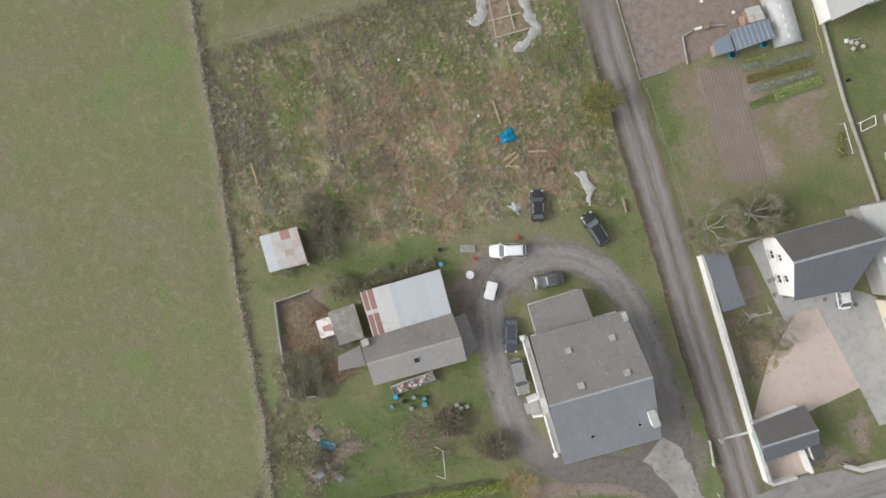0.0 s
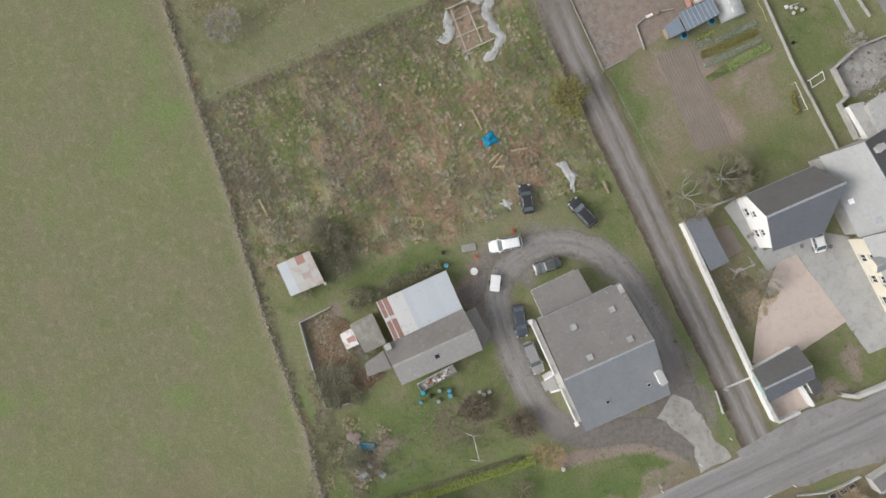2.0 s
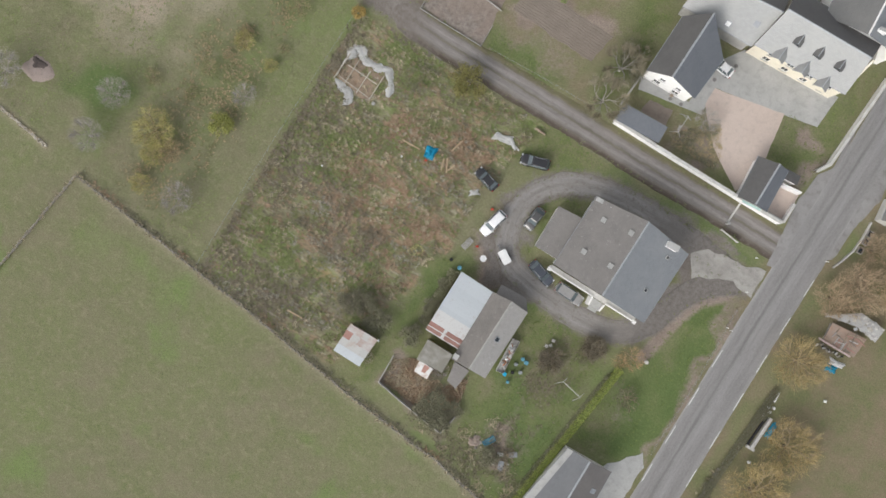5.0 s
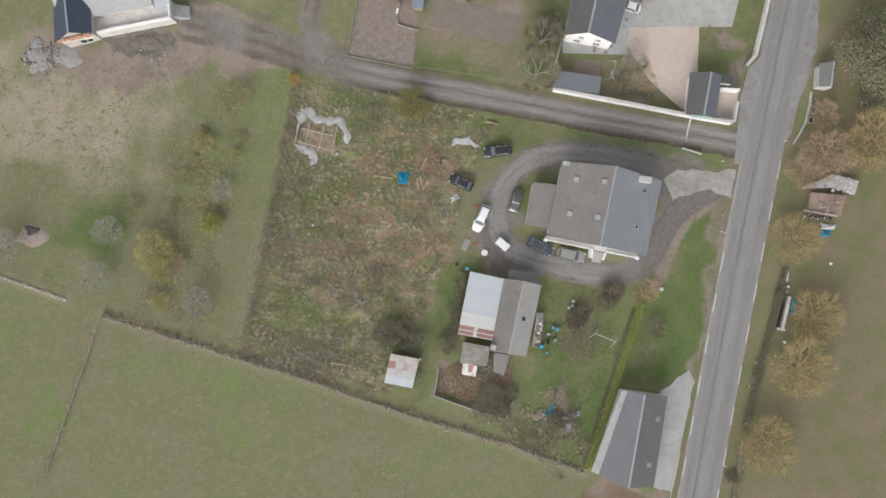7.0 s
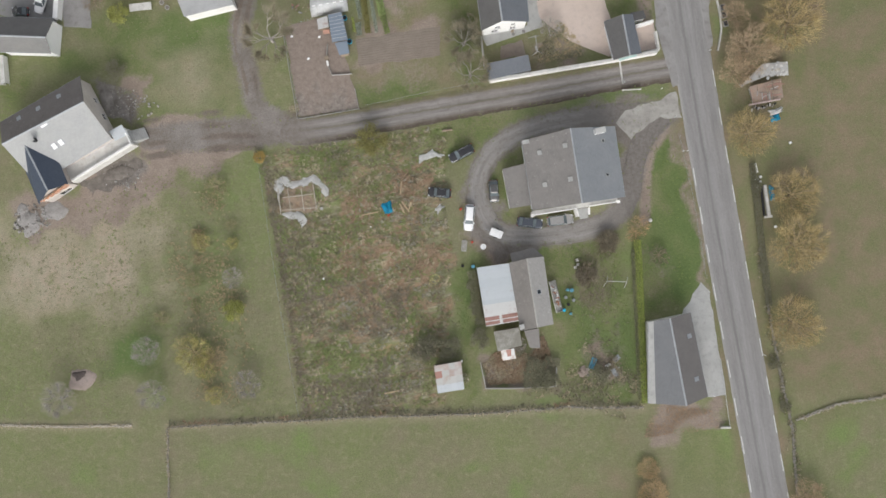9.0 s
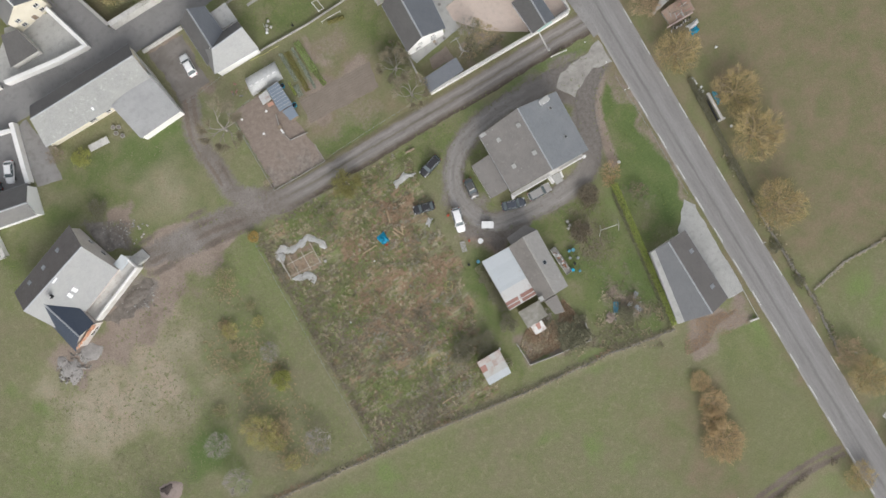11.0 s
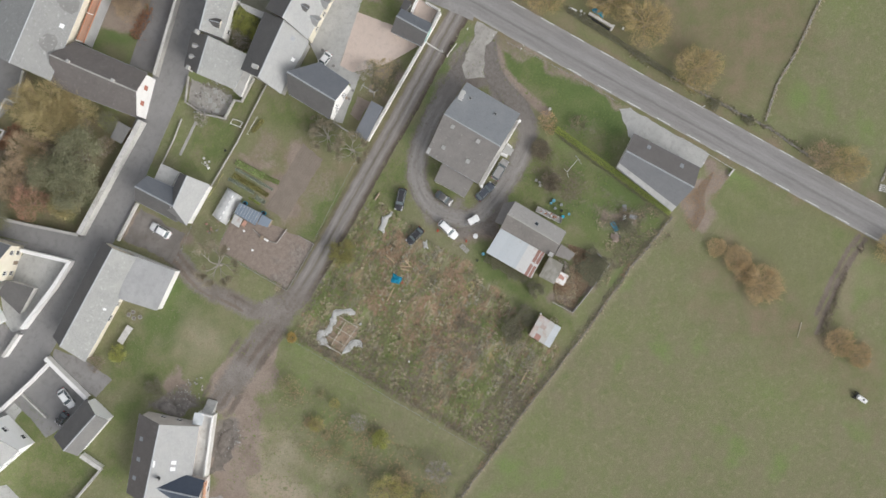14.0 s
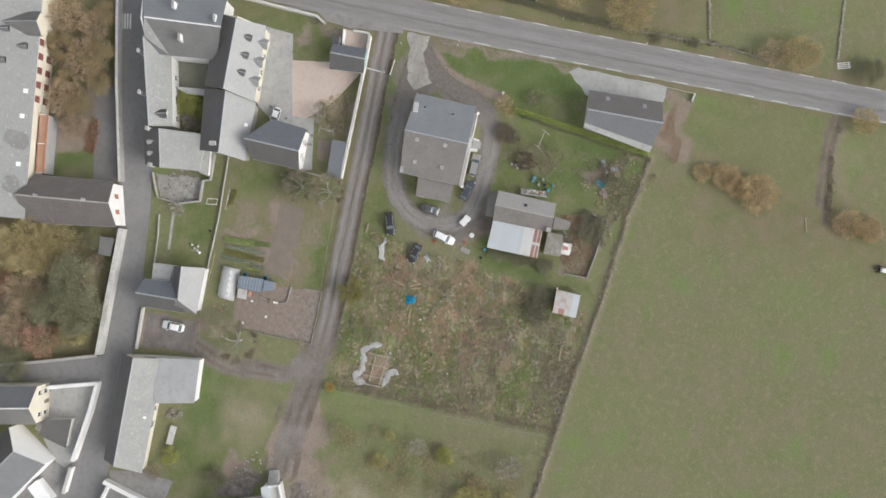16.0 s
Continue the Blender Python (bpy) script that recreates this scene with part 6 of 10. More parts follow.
for k in range(70):
    # loose and broken bricks along the unfinished gable top
    u, v = rng_b.random(), 0.04 + 0.62 * rng_b.random() ** 1.3
    a, b = Vector(E0_).lerp(Vector(E1_), u), Vector(E3_).lerp(Vector(E2_), u)
    at = a.lerp(b, v)
    if brick_mesh is None:
        ob = part("brick", soft_box(-0.17, -0.09, -0.05, 0.17, 0.09, 0.07, 0.012), M_BRICKS, new_house, "orange brick")
        brick_mesh = ob.data
    else:
        ob = share("brick", brick_mesh, Matrix(), new_house)
    ob.matrix_basis = pose(at.x, at.y, at.z + 0.1 + 0.06 * rng_b.random(), rng_b.uniform(-12, 12), rng_b.uniform(-12, 12), 20 + rng_b.uniform(-40, 40))
M_RAW = stained("raw_pale_concrete", (0.56, 0.55, 0.52), (0.70, 0.69, 0.66), (0.42, 0.37, 0.32), 0.4, 1.1, 0.9, relief=0.2)
TE = [(-49.1, 30.5), (-48.2, 27.5), (-59.6, 23.1), (-60.6, 26.1)]
terrace = part("terrace", prism(bmesh.new(), TE, -0.1, 2.4), M_RAW, new_house, "raw concrete terrace")
for p, q in ((TE[1], TE[2]), (TE[0], TE[1])):
    e = (Vector(q) - Vector(p)).normalized()
    s = Vector((e.y, -e.x)) * 0.25
    p, q = Vector(p) + e * 0.02, Vector(q) - e * 0.3
    part("parapet", prism(bmesh.new(), [tuple(p), tuple(q), tuple(q + s), tuple(p + s)], 2.4, 3.3), M_WHITE, terrace, "pale concrete parapet")
SN = [(-49.2, 30.9), (-48.5, 29.2), (-50.9, 28.5), (-51.5, 30.2)]
part("porch_roof", slab([(*SN[0], 3.6), (*SN[1], 3.2), (*SN[2], 3.2), (*SN[3], 3.6)], 0.12), M_TIN, new_house, "bright metal porch roof")
st0, st1 = (-48.7, 28.9), (-46.4, 29.5)
for i in range(9):
    c0, c1 = lerp(st0, st1, i / 9), lerp(st0, st1, (i + 1) / 9)
    e = (Vector(c1) - Vector(c0)).normalized()
    s = Vector((-e.y, e.x)) * 1.0
    c0, c1 = Vector(c0), Vector(c1)
    part("stair_tread", prism(bmesh.new(), [tuple(c0 + s), tuple(c1 + s), tuple(c1 - s), tuple(c0 - s)], -0.1, 2.3 - i * 0.25), M_CONC, new_house)


# ---- walls and fences ----
def garden_wall(name, label, line, height, width, material, coping=None):
    """Masonry wall along a line; the coping oversails by a few centimetres."""
    w = strip(name, line, width / 2, height, material, label, None, 0.02, z0=-0.15)
    if coping:
        strip("coping", line, width / 2 + 0.05, height + 0.06, coping, "pale coping", w, 0.02, z0=height + 0.003)
    return w


def dry_stone_wall(name, label, line, height, width, seed=1, size=0.42, material=None):
    """Tumbled low wall of single stones, joined in one mesh."""
    rng = random.Random(seed)
    pts = resample(line, size, False)
    bm = bmesh.new()
    for i, p in enumerate(pts[:-1]):
        q = pts[i + 1]
        ang = math.atan2(q[1] - p[1], q[0] - p[0])
        for row in (-1, 1):
            for lay in range(max(1, round(height / 0.3))):
                if rng.random() < 0.18 and lay:
                    continue
                s = rng.uniform(0.75, 1.25)
                m = Matrix.Translation((p[0] + rng.uniform(-0.1, 0.1), p[1] + rng.uniform(-0.1, 0.1), lay * 0.27 + 0.1)) @ Euler((rng.uniform(-0.2, 0.2), rng.uniform(-0.2, 0.2), ang + rng.uniform(-0.4, 0.4))).to_matrix().to_4x4() @ Matrix.Translation((0, row * width * 0.26, 0))
                vs = []
                for sx, sy, sz in ((-1, -1, -1), (1, -1, -1), (1, 1, -1), (-1, 1, -1), (-0.8, -0.8, 1), (0.8, -0.8, 1), (0.8, 0.8, 1), (-0.8, 0.8, 1)):
                    vs.append(bm.verts.new(m @ Vector((sx * size * 0.5 * s * rng.uniform(0.85, 1.1), sy * width * 0.27 * rng.uniform(0.85, 1.15), sz * 0.15 * s))))
                for f in ((3, 2, 1, 0), (4, 5, 6, 7), (0, 1, 5, 4), (1, 2, 6, 5), (2, 3, 7, 6), (3, 0, 4, 7)):
                    bm.faces.new([vs[k] for k in f])
    return tagged(part(name, bm, material or M_STONE), label, "wall", "", "structure")


garden_wall("wall_lane", "white rendered wall along the lane", [(41.5, 26.9), (35.5, 26.9), (24.3, 27.1), (12.9, 27.3)], 2.1, 0.34, M_WHITE, M_WALLTOP)
garden_wall("wall_road_garden", "white roadside garden wall", [(44.3, 53.6), (43.4, 38.1), (42.2, 36.2)], 1.5, 0.35, M_WHITE, M_WALLTOP)
garden_wall("wall_garage_front", "low white wall before the garage", [(39.2, 27.3), (42, 27.4), (42, 30.5)], 1.2, 0.3, M_WHITE, M_WALLTOP)
garden_wall("wall_garage_gate", "bright white gate pier wall", [(38.8, 31.9), (41.8, 32.2)], 1.9, 0.35, M_WHITE)
garden_wall("wall_street_west", "pale coped wall along the street", [(41.1, 77.4), (23.6, 74.2), (4, 69.8)], 2.3, 0.4, M_GREYWALL, M_WALLTOP)
garden_wall("wall_street_garden", "tall pale wall round the wooded garden", [(-5, 67.7), (-15.7, 67.7), (-30.2, 67.6)], 2.5, 0.85, M_WALLTOP, M_WALLTOP)
garden_wall("wall_side_street", "grey stone wall along the side street", [(-30.5, 67.8), (-33.6, 77.7), (-37.9, 92.8)], 1.9, 0.45, M_GREYWALL, M_GREYWALL)
garden_wall("wall_court_one", "white wall round the corner court", [(-38.6, 76.3), (-35.9, 66.8), (-41.6, 67.2), (-51.9, 68.7)], 2.0, 0.6, M_WHITE, M_WHITE)
garden_wall("wall_court_two", "white wall of the paved court", [(-54.7, 61.9), (-56.7, 54.8), (-57.7, 51.1)], 1.9, 0.7, M_WHITE, M_WHITE)
garden_wall("wall_court_three", "white street wall of the paved court", [(-55.6, 61), (-60.6, 62.4), (-68.1, 64.9), (-72.9, 67)], 1.7, 0.4, M_WHITE, M_WHITE)
garden_wall("wall_court_four", "white wall by the street corner", [(-53.2, 68.8), (-58.5, 69.3)], 1.9, 0.5, M_WHITE, M_WALLTOP)
garden_wall("wall_yard_house", "white garden wall beside the white house", [(-68.1, 46.7), (-68.5, 42)], 1.6, 0.7, M_WHITE, M_WALLTOP)
garden_wall("wall_yard_garden", "lichened garden wall", [(-68.7, 42.1), (-76.8, 43.7), (-85.1, 46.2), (-93.4, 48.6)], 1.0, 0.35, M_GREYWALL, M_GREYWALL)
garden_wall("wall_lawn_west", "pale paved garden path", [(-0.1, 58.9), (-7.4, 58.5)], 0.06, 0.5, M_GREYWALL)
garden_wall("wall_lawn_street", "thin grey wall at the street edge of the lawn", [(-10.4, 60.7), (-5, 61), (-0.9, 61.6)], 0.6, 0.14, M_GREYWALL)
garden_wall("wall_garden_path", "thin pale kerb wall between lawn and kitchen garden", [(13.2, 50.2), (0.2, 49.8), (-9.9, 50.1)], 0.6, 0.16, M_GREYWALL)
garden_wall("wall_yard_front", "low pale wall at the parking yard", [(-19.6, 61.1), (-27.9, 60.9)], 1.0, 0.4, M_WALLTOP)
garden_wall("wall_l_house_north", "sloping grey wall beside the long low house", [(-29.5, 62.5), (-28.6, 57.2), (-27.6, 48.7)], 1.4, 0.3, M_WALLTOP)
garden_wall("wall_poultry_run", "thin low kerb wall round the trodden run", [(-20.3, 42.6), (-20.5, 27.1), (-9.9, 26.9), (-9.9, 30.5)], 0.2, 0.07, M_GREYWALL)
garden_wall("wall_poultry_yard", "low block wall round the poultry yard", [(2.8, -19.3), (2.9, -23.9), (6.6, -24.6), (14.7, -25.7)], 0.9, 0.14, M_GREYWALL)
garden_wall("wall_poultry_yard_end", "low block wall closing the poultry yard", [(14.7, -25.7), (15.4, -22.5)], 0.9, 0.14, M_GREYWALL)
garden_wall("wall_cottage_end", "low pale wall end beside the cottage yard", [(40.9, -37.6), (42.6, -37.9), (37.6, -38)][:2], 0.7, 0.3, M_WALLTOP)
garden_wall("wall_compound_south", "low stone garden wall behind the gabled house", [(12.9, 35.1), (12.5, 29.9)], 1.0, 0.25, M_GREYWALL)
garden_wall("wall_rear_garden", "grey garden wall behind the corner house", [(12.9, 52.8), (7.7, 52.7), (7.3, 54.1), (3.2, 54), (2.0, 57.9)], 1.2, 0.2, M_GREYWALL, M_GREYWALL)
garden_wall("wall_ruin", "broken grey wall of the ruined yard", [(2.0, 58.3), (2.3, 62.5), (7.0, 64.4)], 0.7, 0.22, M_RUBBLE)
dry_stone_wall("wall_field_south", "low lichened dry-stone field wall", FIELD_WALL, 0.35, 0.32, 2, 0.3, M_STONE)
dry_stone_wall("wall_field_west", "tumbled dry-stone field wall", [(-58.2, -19.5), (-69, -17.7), (-84.3, -14.6), (-109.3, -9.7)], 0.4, 0.4, 3, 0.34, M_BLEACHED)
dry_stone_wall("wall_field_side", "low dry-stone wall between two fields", [(-52.1, -21.2), (-54, -32.9), (-56.5, -48)], 0.3, 0.25, 4)
dry_stone_wall("wall_east_field", "long dry-stone wall across the east meadow", [(54.1, -38.7), (61.2, -37.3), (68.8, -37.5), (77.9, -36.8), (90.9, -36.5)], 0.4, 0.36, 5)
dry_stone_wall("wall_east_road", "rough stone bank along the road hedge", [(53.1, -8.9), (52.6, -20.5), (52.7, -32.3), (53, -40.2), (51.7, -51.7)], 0.35, 0.36, 6)
dry_stone_wall("wall_far_east_two", "second dry-stone wall in the far meadow", [(54.6, -64.2), (66.3, -63.3), (82.9, -61.2)], 0.35, 0.36, 9)
garden_wall("wall_lawn_edge", "thin pale wall between court and lawn", [(-63.6, 63), (-65.3, 56.5)], 0.7, 0.25, M_WALLTOP)

# ---- courts and yards ----
sheet("paved_court", [(39.7, 47.7), (39.3, 42.3), (33.6, 41.2), (23.3, 39.5), (23.6, 35), (13.6, 33.5), (12.9, 35.9), (21, 35.7), (21.8, 43.3), (24.2, 46.7)], 0.03, M_CONC, "pale concrete court of the walled compound", rag=0.05)
sheet("pink_gravel_court", [(34.1, 41.4), (23.3, 39.4), (23.3, 36.5), (27.7, 31.7), (33.8, 27.9), (34.8, 29.2), (35.2, 34.2)], 0.036, M_PINK, "pale pink gravel forecourt", rag=0.12)
sheet("pink_paving", [(38.8, 32.1), (42.2, 32.5), (42.3, 27.8), (39.2, 27.8)], 0.04, M_PINK, "pink paved parking bay by the garage", rag=0.05)
def run_material():
    """Trodden earth: smooth brown, scratched up grey towards the lane."""
    m, n, l, b = mat("bare_brown_earth", 0.95)
    p = world_pos(n)
    f1, f2, f3 = noise_node(n, l, p, 0.16, 5, 0.6), noise_node(n, l, p, 1.3, 6, 0.72), noise_node(n, l, p, 6, 4, 0.7)
    col = ramp(n, l, f2, [(0.35, (0.22, 0.177, 0.148)), (0.65, (0.295, 0.245, 0.21))])
    rough_ = ramp(n, l, f2, [(0.34, (0.16, 0.137, 0.118)), (0.5, (0.245, 0.212, 0.186)), (0.66, (0.32, 0.285, 0.255))])
    sep = n.new("ShaderNodeSeparateXYZ")
    l.new(p, sep.inputs[0])
    near_lane = n.new("ShaderNodeMapRange")
    near_lane.inputs["From Min"].default_value, near_lane.inputs["From Max"].default_value = 35.5, 28.0
    near_lane.inputs["To Min"].default_value, near_lane.inputs["To Max"].default_value = -0.14, 0.12
    l.new(sep.outputs["Y"], near_lane.inputs["Value"])
    k = n.new("ShaderNodeMath")
    l.new(f1, k.inputs[0]), l.new(near_lane.outputs[0], k.inputs[1])
    col = mixc(n, l, ramp(n, l, k.outputs[0], [(0.5, (0, 0, 0)), (0.6, (0.9, 0.9, 0.9))]), col, rough_)
    col = mixc(n, l, 0.4, col, ramp(n, l, f3, [(0.3, (0.3, 0.3, 0.3)), (0.7, (0.7, 0.7, 0.7))]), "OVERLAY")
    l.new(col, b.inputs["Base Color"])
    bump(n, l, b, f2, 0.6, 0.08)
    return m


sheet("poultry_run", [(-14, 43.5), (-11, 39.8), (-10.6, 36.5), (-9.8, 26.8), (-20.2, 27), (-19.9, 43.1)], 0.0, run_material(), "bare brown trodden poultry run", rag=0.35)
sheet("soil_bed", [(15.5, 30.8), (15.9, 33.1), (19.8, 33.3), (19.8, 30.6)], 0.0, M_SOIL, "dark dug soil bed in the side garden", "garden bed", rag=0.35)
bed = thing("ploughed_bed", "bare ploughed bed in the kitchen garden", "garden bed")
PB = [(6.3, 38.3), (5.4, 33.3), (-8.4, 34.1), (-8.2, 38.7)]
M_FURROW = stained("furrow_soil", (0.2, 0.165, 0.138), (0.255, 0.212, 0.18), (0.165, 0.137, 0.112), 0.6, 2.0, 0.95, relief=0.6)
M_TURNED = stained("turned_soil", (0.215, 0.182, 0.15), (0.265, 0.228, 0.188), (0.185, 0.158, 0.126), 0.5, 2.0, 0.95, relief=0.6)
part("tilth", prism(bmesh.new(), ragged(resample(PB, 0.5, True), 0.3), -0.1, 0.012), M_TURNED, bed)
for i in range(12):
    e0, e1 = lerp(PB[0], PB[1], (i + 0.5) / 12), lerp(PB[3], PB[2], (i + 0.5) / 12)
    part("furrow", tube(bmesh.new(), [(*ragged([lerp(e0, e1, k / 12)], 0.3)[0], -0.116) for k in range(13)], 0.16, sides=6), M_FURROW, bed)
sheet("parking_yard", [(-20.3, 60.2), (-20.7, 50), (-26.7, 49.4), (-27.2, 60.2)], 0.025, M_LANE, "grey gravel parking yard", rag=0.6)
sheet("driveway_west", [(22, 79.2), (22.8, 75), (4.1, 71.1), (3.4, 75.9)], 0.02, M_SEAM, "dark asphalt side yard behind the street wall", rag=0.05)
M_SITE = stained("site_rubble", (0.17, 0.153, 0.136), (0.3, 0.277, 0.255), (0.11, 0.098, 0.088), 0.7, 1.5, 0.95, relief=0.8)
M_SPOIL = stained("dark_spoil", (0.13, 0.113, 0.098), (0.22, 0.196, 0.174), (0.1, 0.087, 0.076), 0.7, 1.5, 0.95, relief=0.8)
sheet("rubble_ground", [(-53.6, 39.2), (-51.3, 38.8), (-50.2, 36.4), (-48.6, 34.6), (-48.9, 31.8), (-52.2, 33.6)], 0.0, M_SITE, "dark rubble-strewn soil beside the new house", rag=1.3)
sheet("spoil_ground", [(-59.4, 22.9), (-48.9, 26.2), (-47.9, 24), (-51.2, 21.8), (-57.4, 21)], 0.0, M_SPOIL, "dark spoil under the terrace", rag=1.3)
sheet("rubble_yard", [(7, 64), (7.6, 54.6), (3.4, 54.3), (2.2, 58), (2.3, 62.3)], 0.02, M_PALE, "pale grey concrete rubble yard", rag=0.9)
sheet("street_corner", [(-56.9, 84.3), (-53.2, 72.2), (-55.1, 70.8), (-57, 69.6), (-62.4, 69.7), (-68.7, 70.5), (-73.9, 78.3)], 0.02, M_PAVE, "grey paved corner yards beside the street", rag=0.1)
sheet("wall_footway", [(-42, 92), (-34.4, 68), (-36.2, 67.7), (-43.5, 91.4)], 0.02, M_PAVE, "paved strip under the court wall", rag=0.05)
sheet("rear_yard", [(-14.7, 122), (-5.1, 95.6), (-8.8, 93.2), (-14.1, 92.1), (-20.4, 93.8), (-24.1, 91.8), (-25.7, 94.9), (-34.6, 106.2)], 0.02, M_STREET, "dark asphalt yard beyond the walled garden", rag=0.1)
sheet("terrace_path", [(-52.7, 61.8), (-51.9, 54.6), (-52.6, 48.9), (-57.2, 50.1), (-56.8, 55.6), (-55.4, 61.1)], 0.03, M_PAVE, "grey gravel strip between two houses", rag=0.2)




# ---- plants ----
def mesh_object(name, verts, faces, material, parent=None, label=""):
    """One mesh from arrays; all faces have the same number of corners."""
    verts, faces = np.asarray(verts, np.float32), np.asarray(faces, np.int32)
    me = bpy.data.meshes.new(name)
    me.vertices.add(len(verts))
    me.vertices.foreach_set("co", verts.ravel())
    me.loops.add(faces.size)
    me.loops.foreach_set("vertex_index", faces.ravel())
    me.polygons.add(len(faces))
    me.polygons.foreach_set("loop_start", np.arange(len(faces)) * faces.shape[1])
    me.update(calc_edges=True)
    me.materials.append(material)
    ob = new(name, me)
    ob.parent = parent
    return tagged(ob, label)


def scatter(polys, count, seed, keep=None, avoid=()):
    """Random places inside outlines; keep: chance by place; avoid: lines or outlines with a clearance."""
    rng = np.random.RandomState(seed)
    box_ = np.array([p for poly in polys for p in poly])
    lo, hi = box_.min(0), box_.max(0)
    xy = lo + rng.rand(count, 2) * (hi - lo)
    x, y = xy[:, 0], xy[:, 1]
    ok = np.zeros(count, bool)
    for p in polys:
        ok |= inside(p, x, y)
    if keep is not None:
        ok &= rng.rand(count) < keep(x, y)
    for kind, shape, gap in avoid:
        ok &= (line_gap(shape, x, y) > gap) if kind == "line" else ~inside(shape, x, y)
    return xy[ok]


def tufts(name, places, r, h, blades, material, label, seed, z=0.0):
    """Grass tufts: fans of blades that share one root, joined as stuff."""
    rng = np.random.RandomState(seed)
    n = len(places)
    size = rng.uniform(0.6, 1.4, (n, 1)) * r
    ang = (np.arange(blades)[None, :] + rng.uniform(-0.35, 0.35, (n, blades))) * (2 * np.pi / blades) + rng.rand(n, 1) * 7
    rad = size * rng.uniform(0.6, 1.25, (n, blades))
    wid = rng.uniform(0.08, 0.17, (n, blades))
    top = h * rng.uniform(0.5, 1.3, (n, blades)) * size / r
    px, py = places[:, :1], places[:, 1:]
    wid, half = wid * 1.5, rad * 0.5
    a = np.stack([px + half * np.cos(ang - wid), py + half * np.sin(ang - wid), z + top * 0.8], -1)
    b = np.stack([px + rad * np.cos(ang), py + rad * np.sin(ang), z + top * 0.9], -1)
    c = np.stack([px + half * np.cos(ang + wid), py + half * np.sin(ang + wid), z + top], -1)
    root = np.concatenate([places, np.full((n, 1), z - 0.03)], 1)[:, None, :]
    verts = np.concatenate([root, np.stack([a, b, c], 2).reshape(n, blades * 3, 3)], 1).reshape(-1, 3)
    base = np.arange(n)[:, None] * (1 + 3 * blades)
    k = np.arange(blades)[None, :]
    faces = np.stack([np.broadcast_to(base, (n, blades)), base + 1 + 3 * k, base + 2 + 3 * k, base + 3 + 3 * k], -1).reshape(-1, 4)
    return tagged(mesh_object(name, verts, faces, material), label, "grass", "", "stuff")


def leaf_quads(centres, size, rng, flat=0.5):
    """Small diamond leaves at the given places, turned at random."""
    n = len(centres)
    u = rng.normal(size=(n, 3)) * (1, 1, flat)
    u /= np.linalg.norm(u, axis=1, keepdims=True)
    v = np.cross(u, rng.normal(size=(n, 3)))
    v /= np.linalg.norm(v, axis=1, keepdims=True)
    s = size * rng.uniform(0.6, 1.4, (n, 1))
    quad = np.stack([centres - u * s, centres + v * s * 0.45, centres + u * s, centres - v * s * 0.45], 1)
    return quad.reshape(-1, 3), np.arange(n * 4).reshape(n, 4)


def limb(base, angle, reach, rise, r0, rng, depth=2):
    """One forking limb as a bmesh, with its twig ends."""
    bm, tips = bmesh.new(), []

    def grow(p, d, length, r, lvl):
        mid = p + d * length * 0.5 + Vector((rng.uniform(-1, 1), rng.uniform(-1, 1), rng.uniform(-0.3, 0.6))) * length * 0.12
        q = p + d * length
        tube(bm, [p, mid, q], r, r * 0.45, 5)
        if lvl == 0:
            tips.append((p, q))
            return
        for _ in range(3):
            e = (d + Vector((rng.uniform(-1, 1), rng.uniform(-1, 1), rng.uniform(-0.5, 0.6))) * 0.75).normalized()
            grow(lerp_v(mid, q, rng.uniform(0.2, 1.0)), e, length * rng.uniform(0.5, 0.75), r * 0.5, lvl - 1)
    d = Vector((math.cos(angle) * reach, math.sin(angle) * reach, rise)).normalized()
    grow(Vector(base), d, math.hypot(reach, rise) * rng.uniform(0.42, 0.58), r0, depth)
    return bm, tips


def lerp_v(a, b, k):
    return a + (b - a) * k


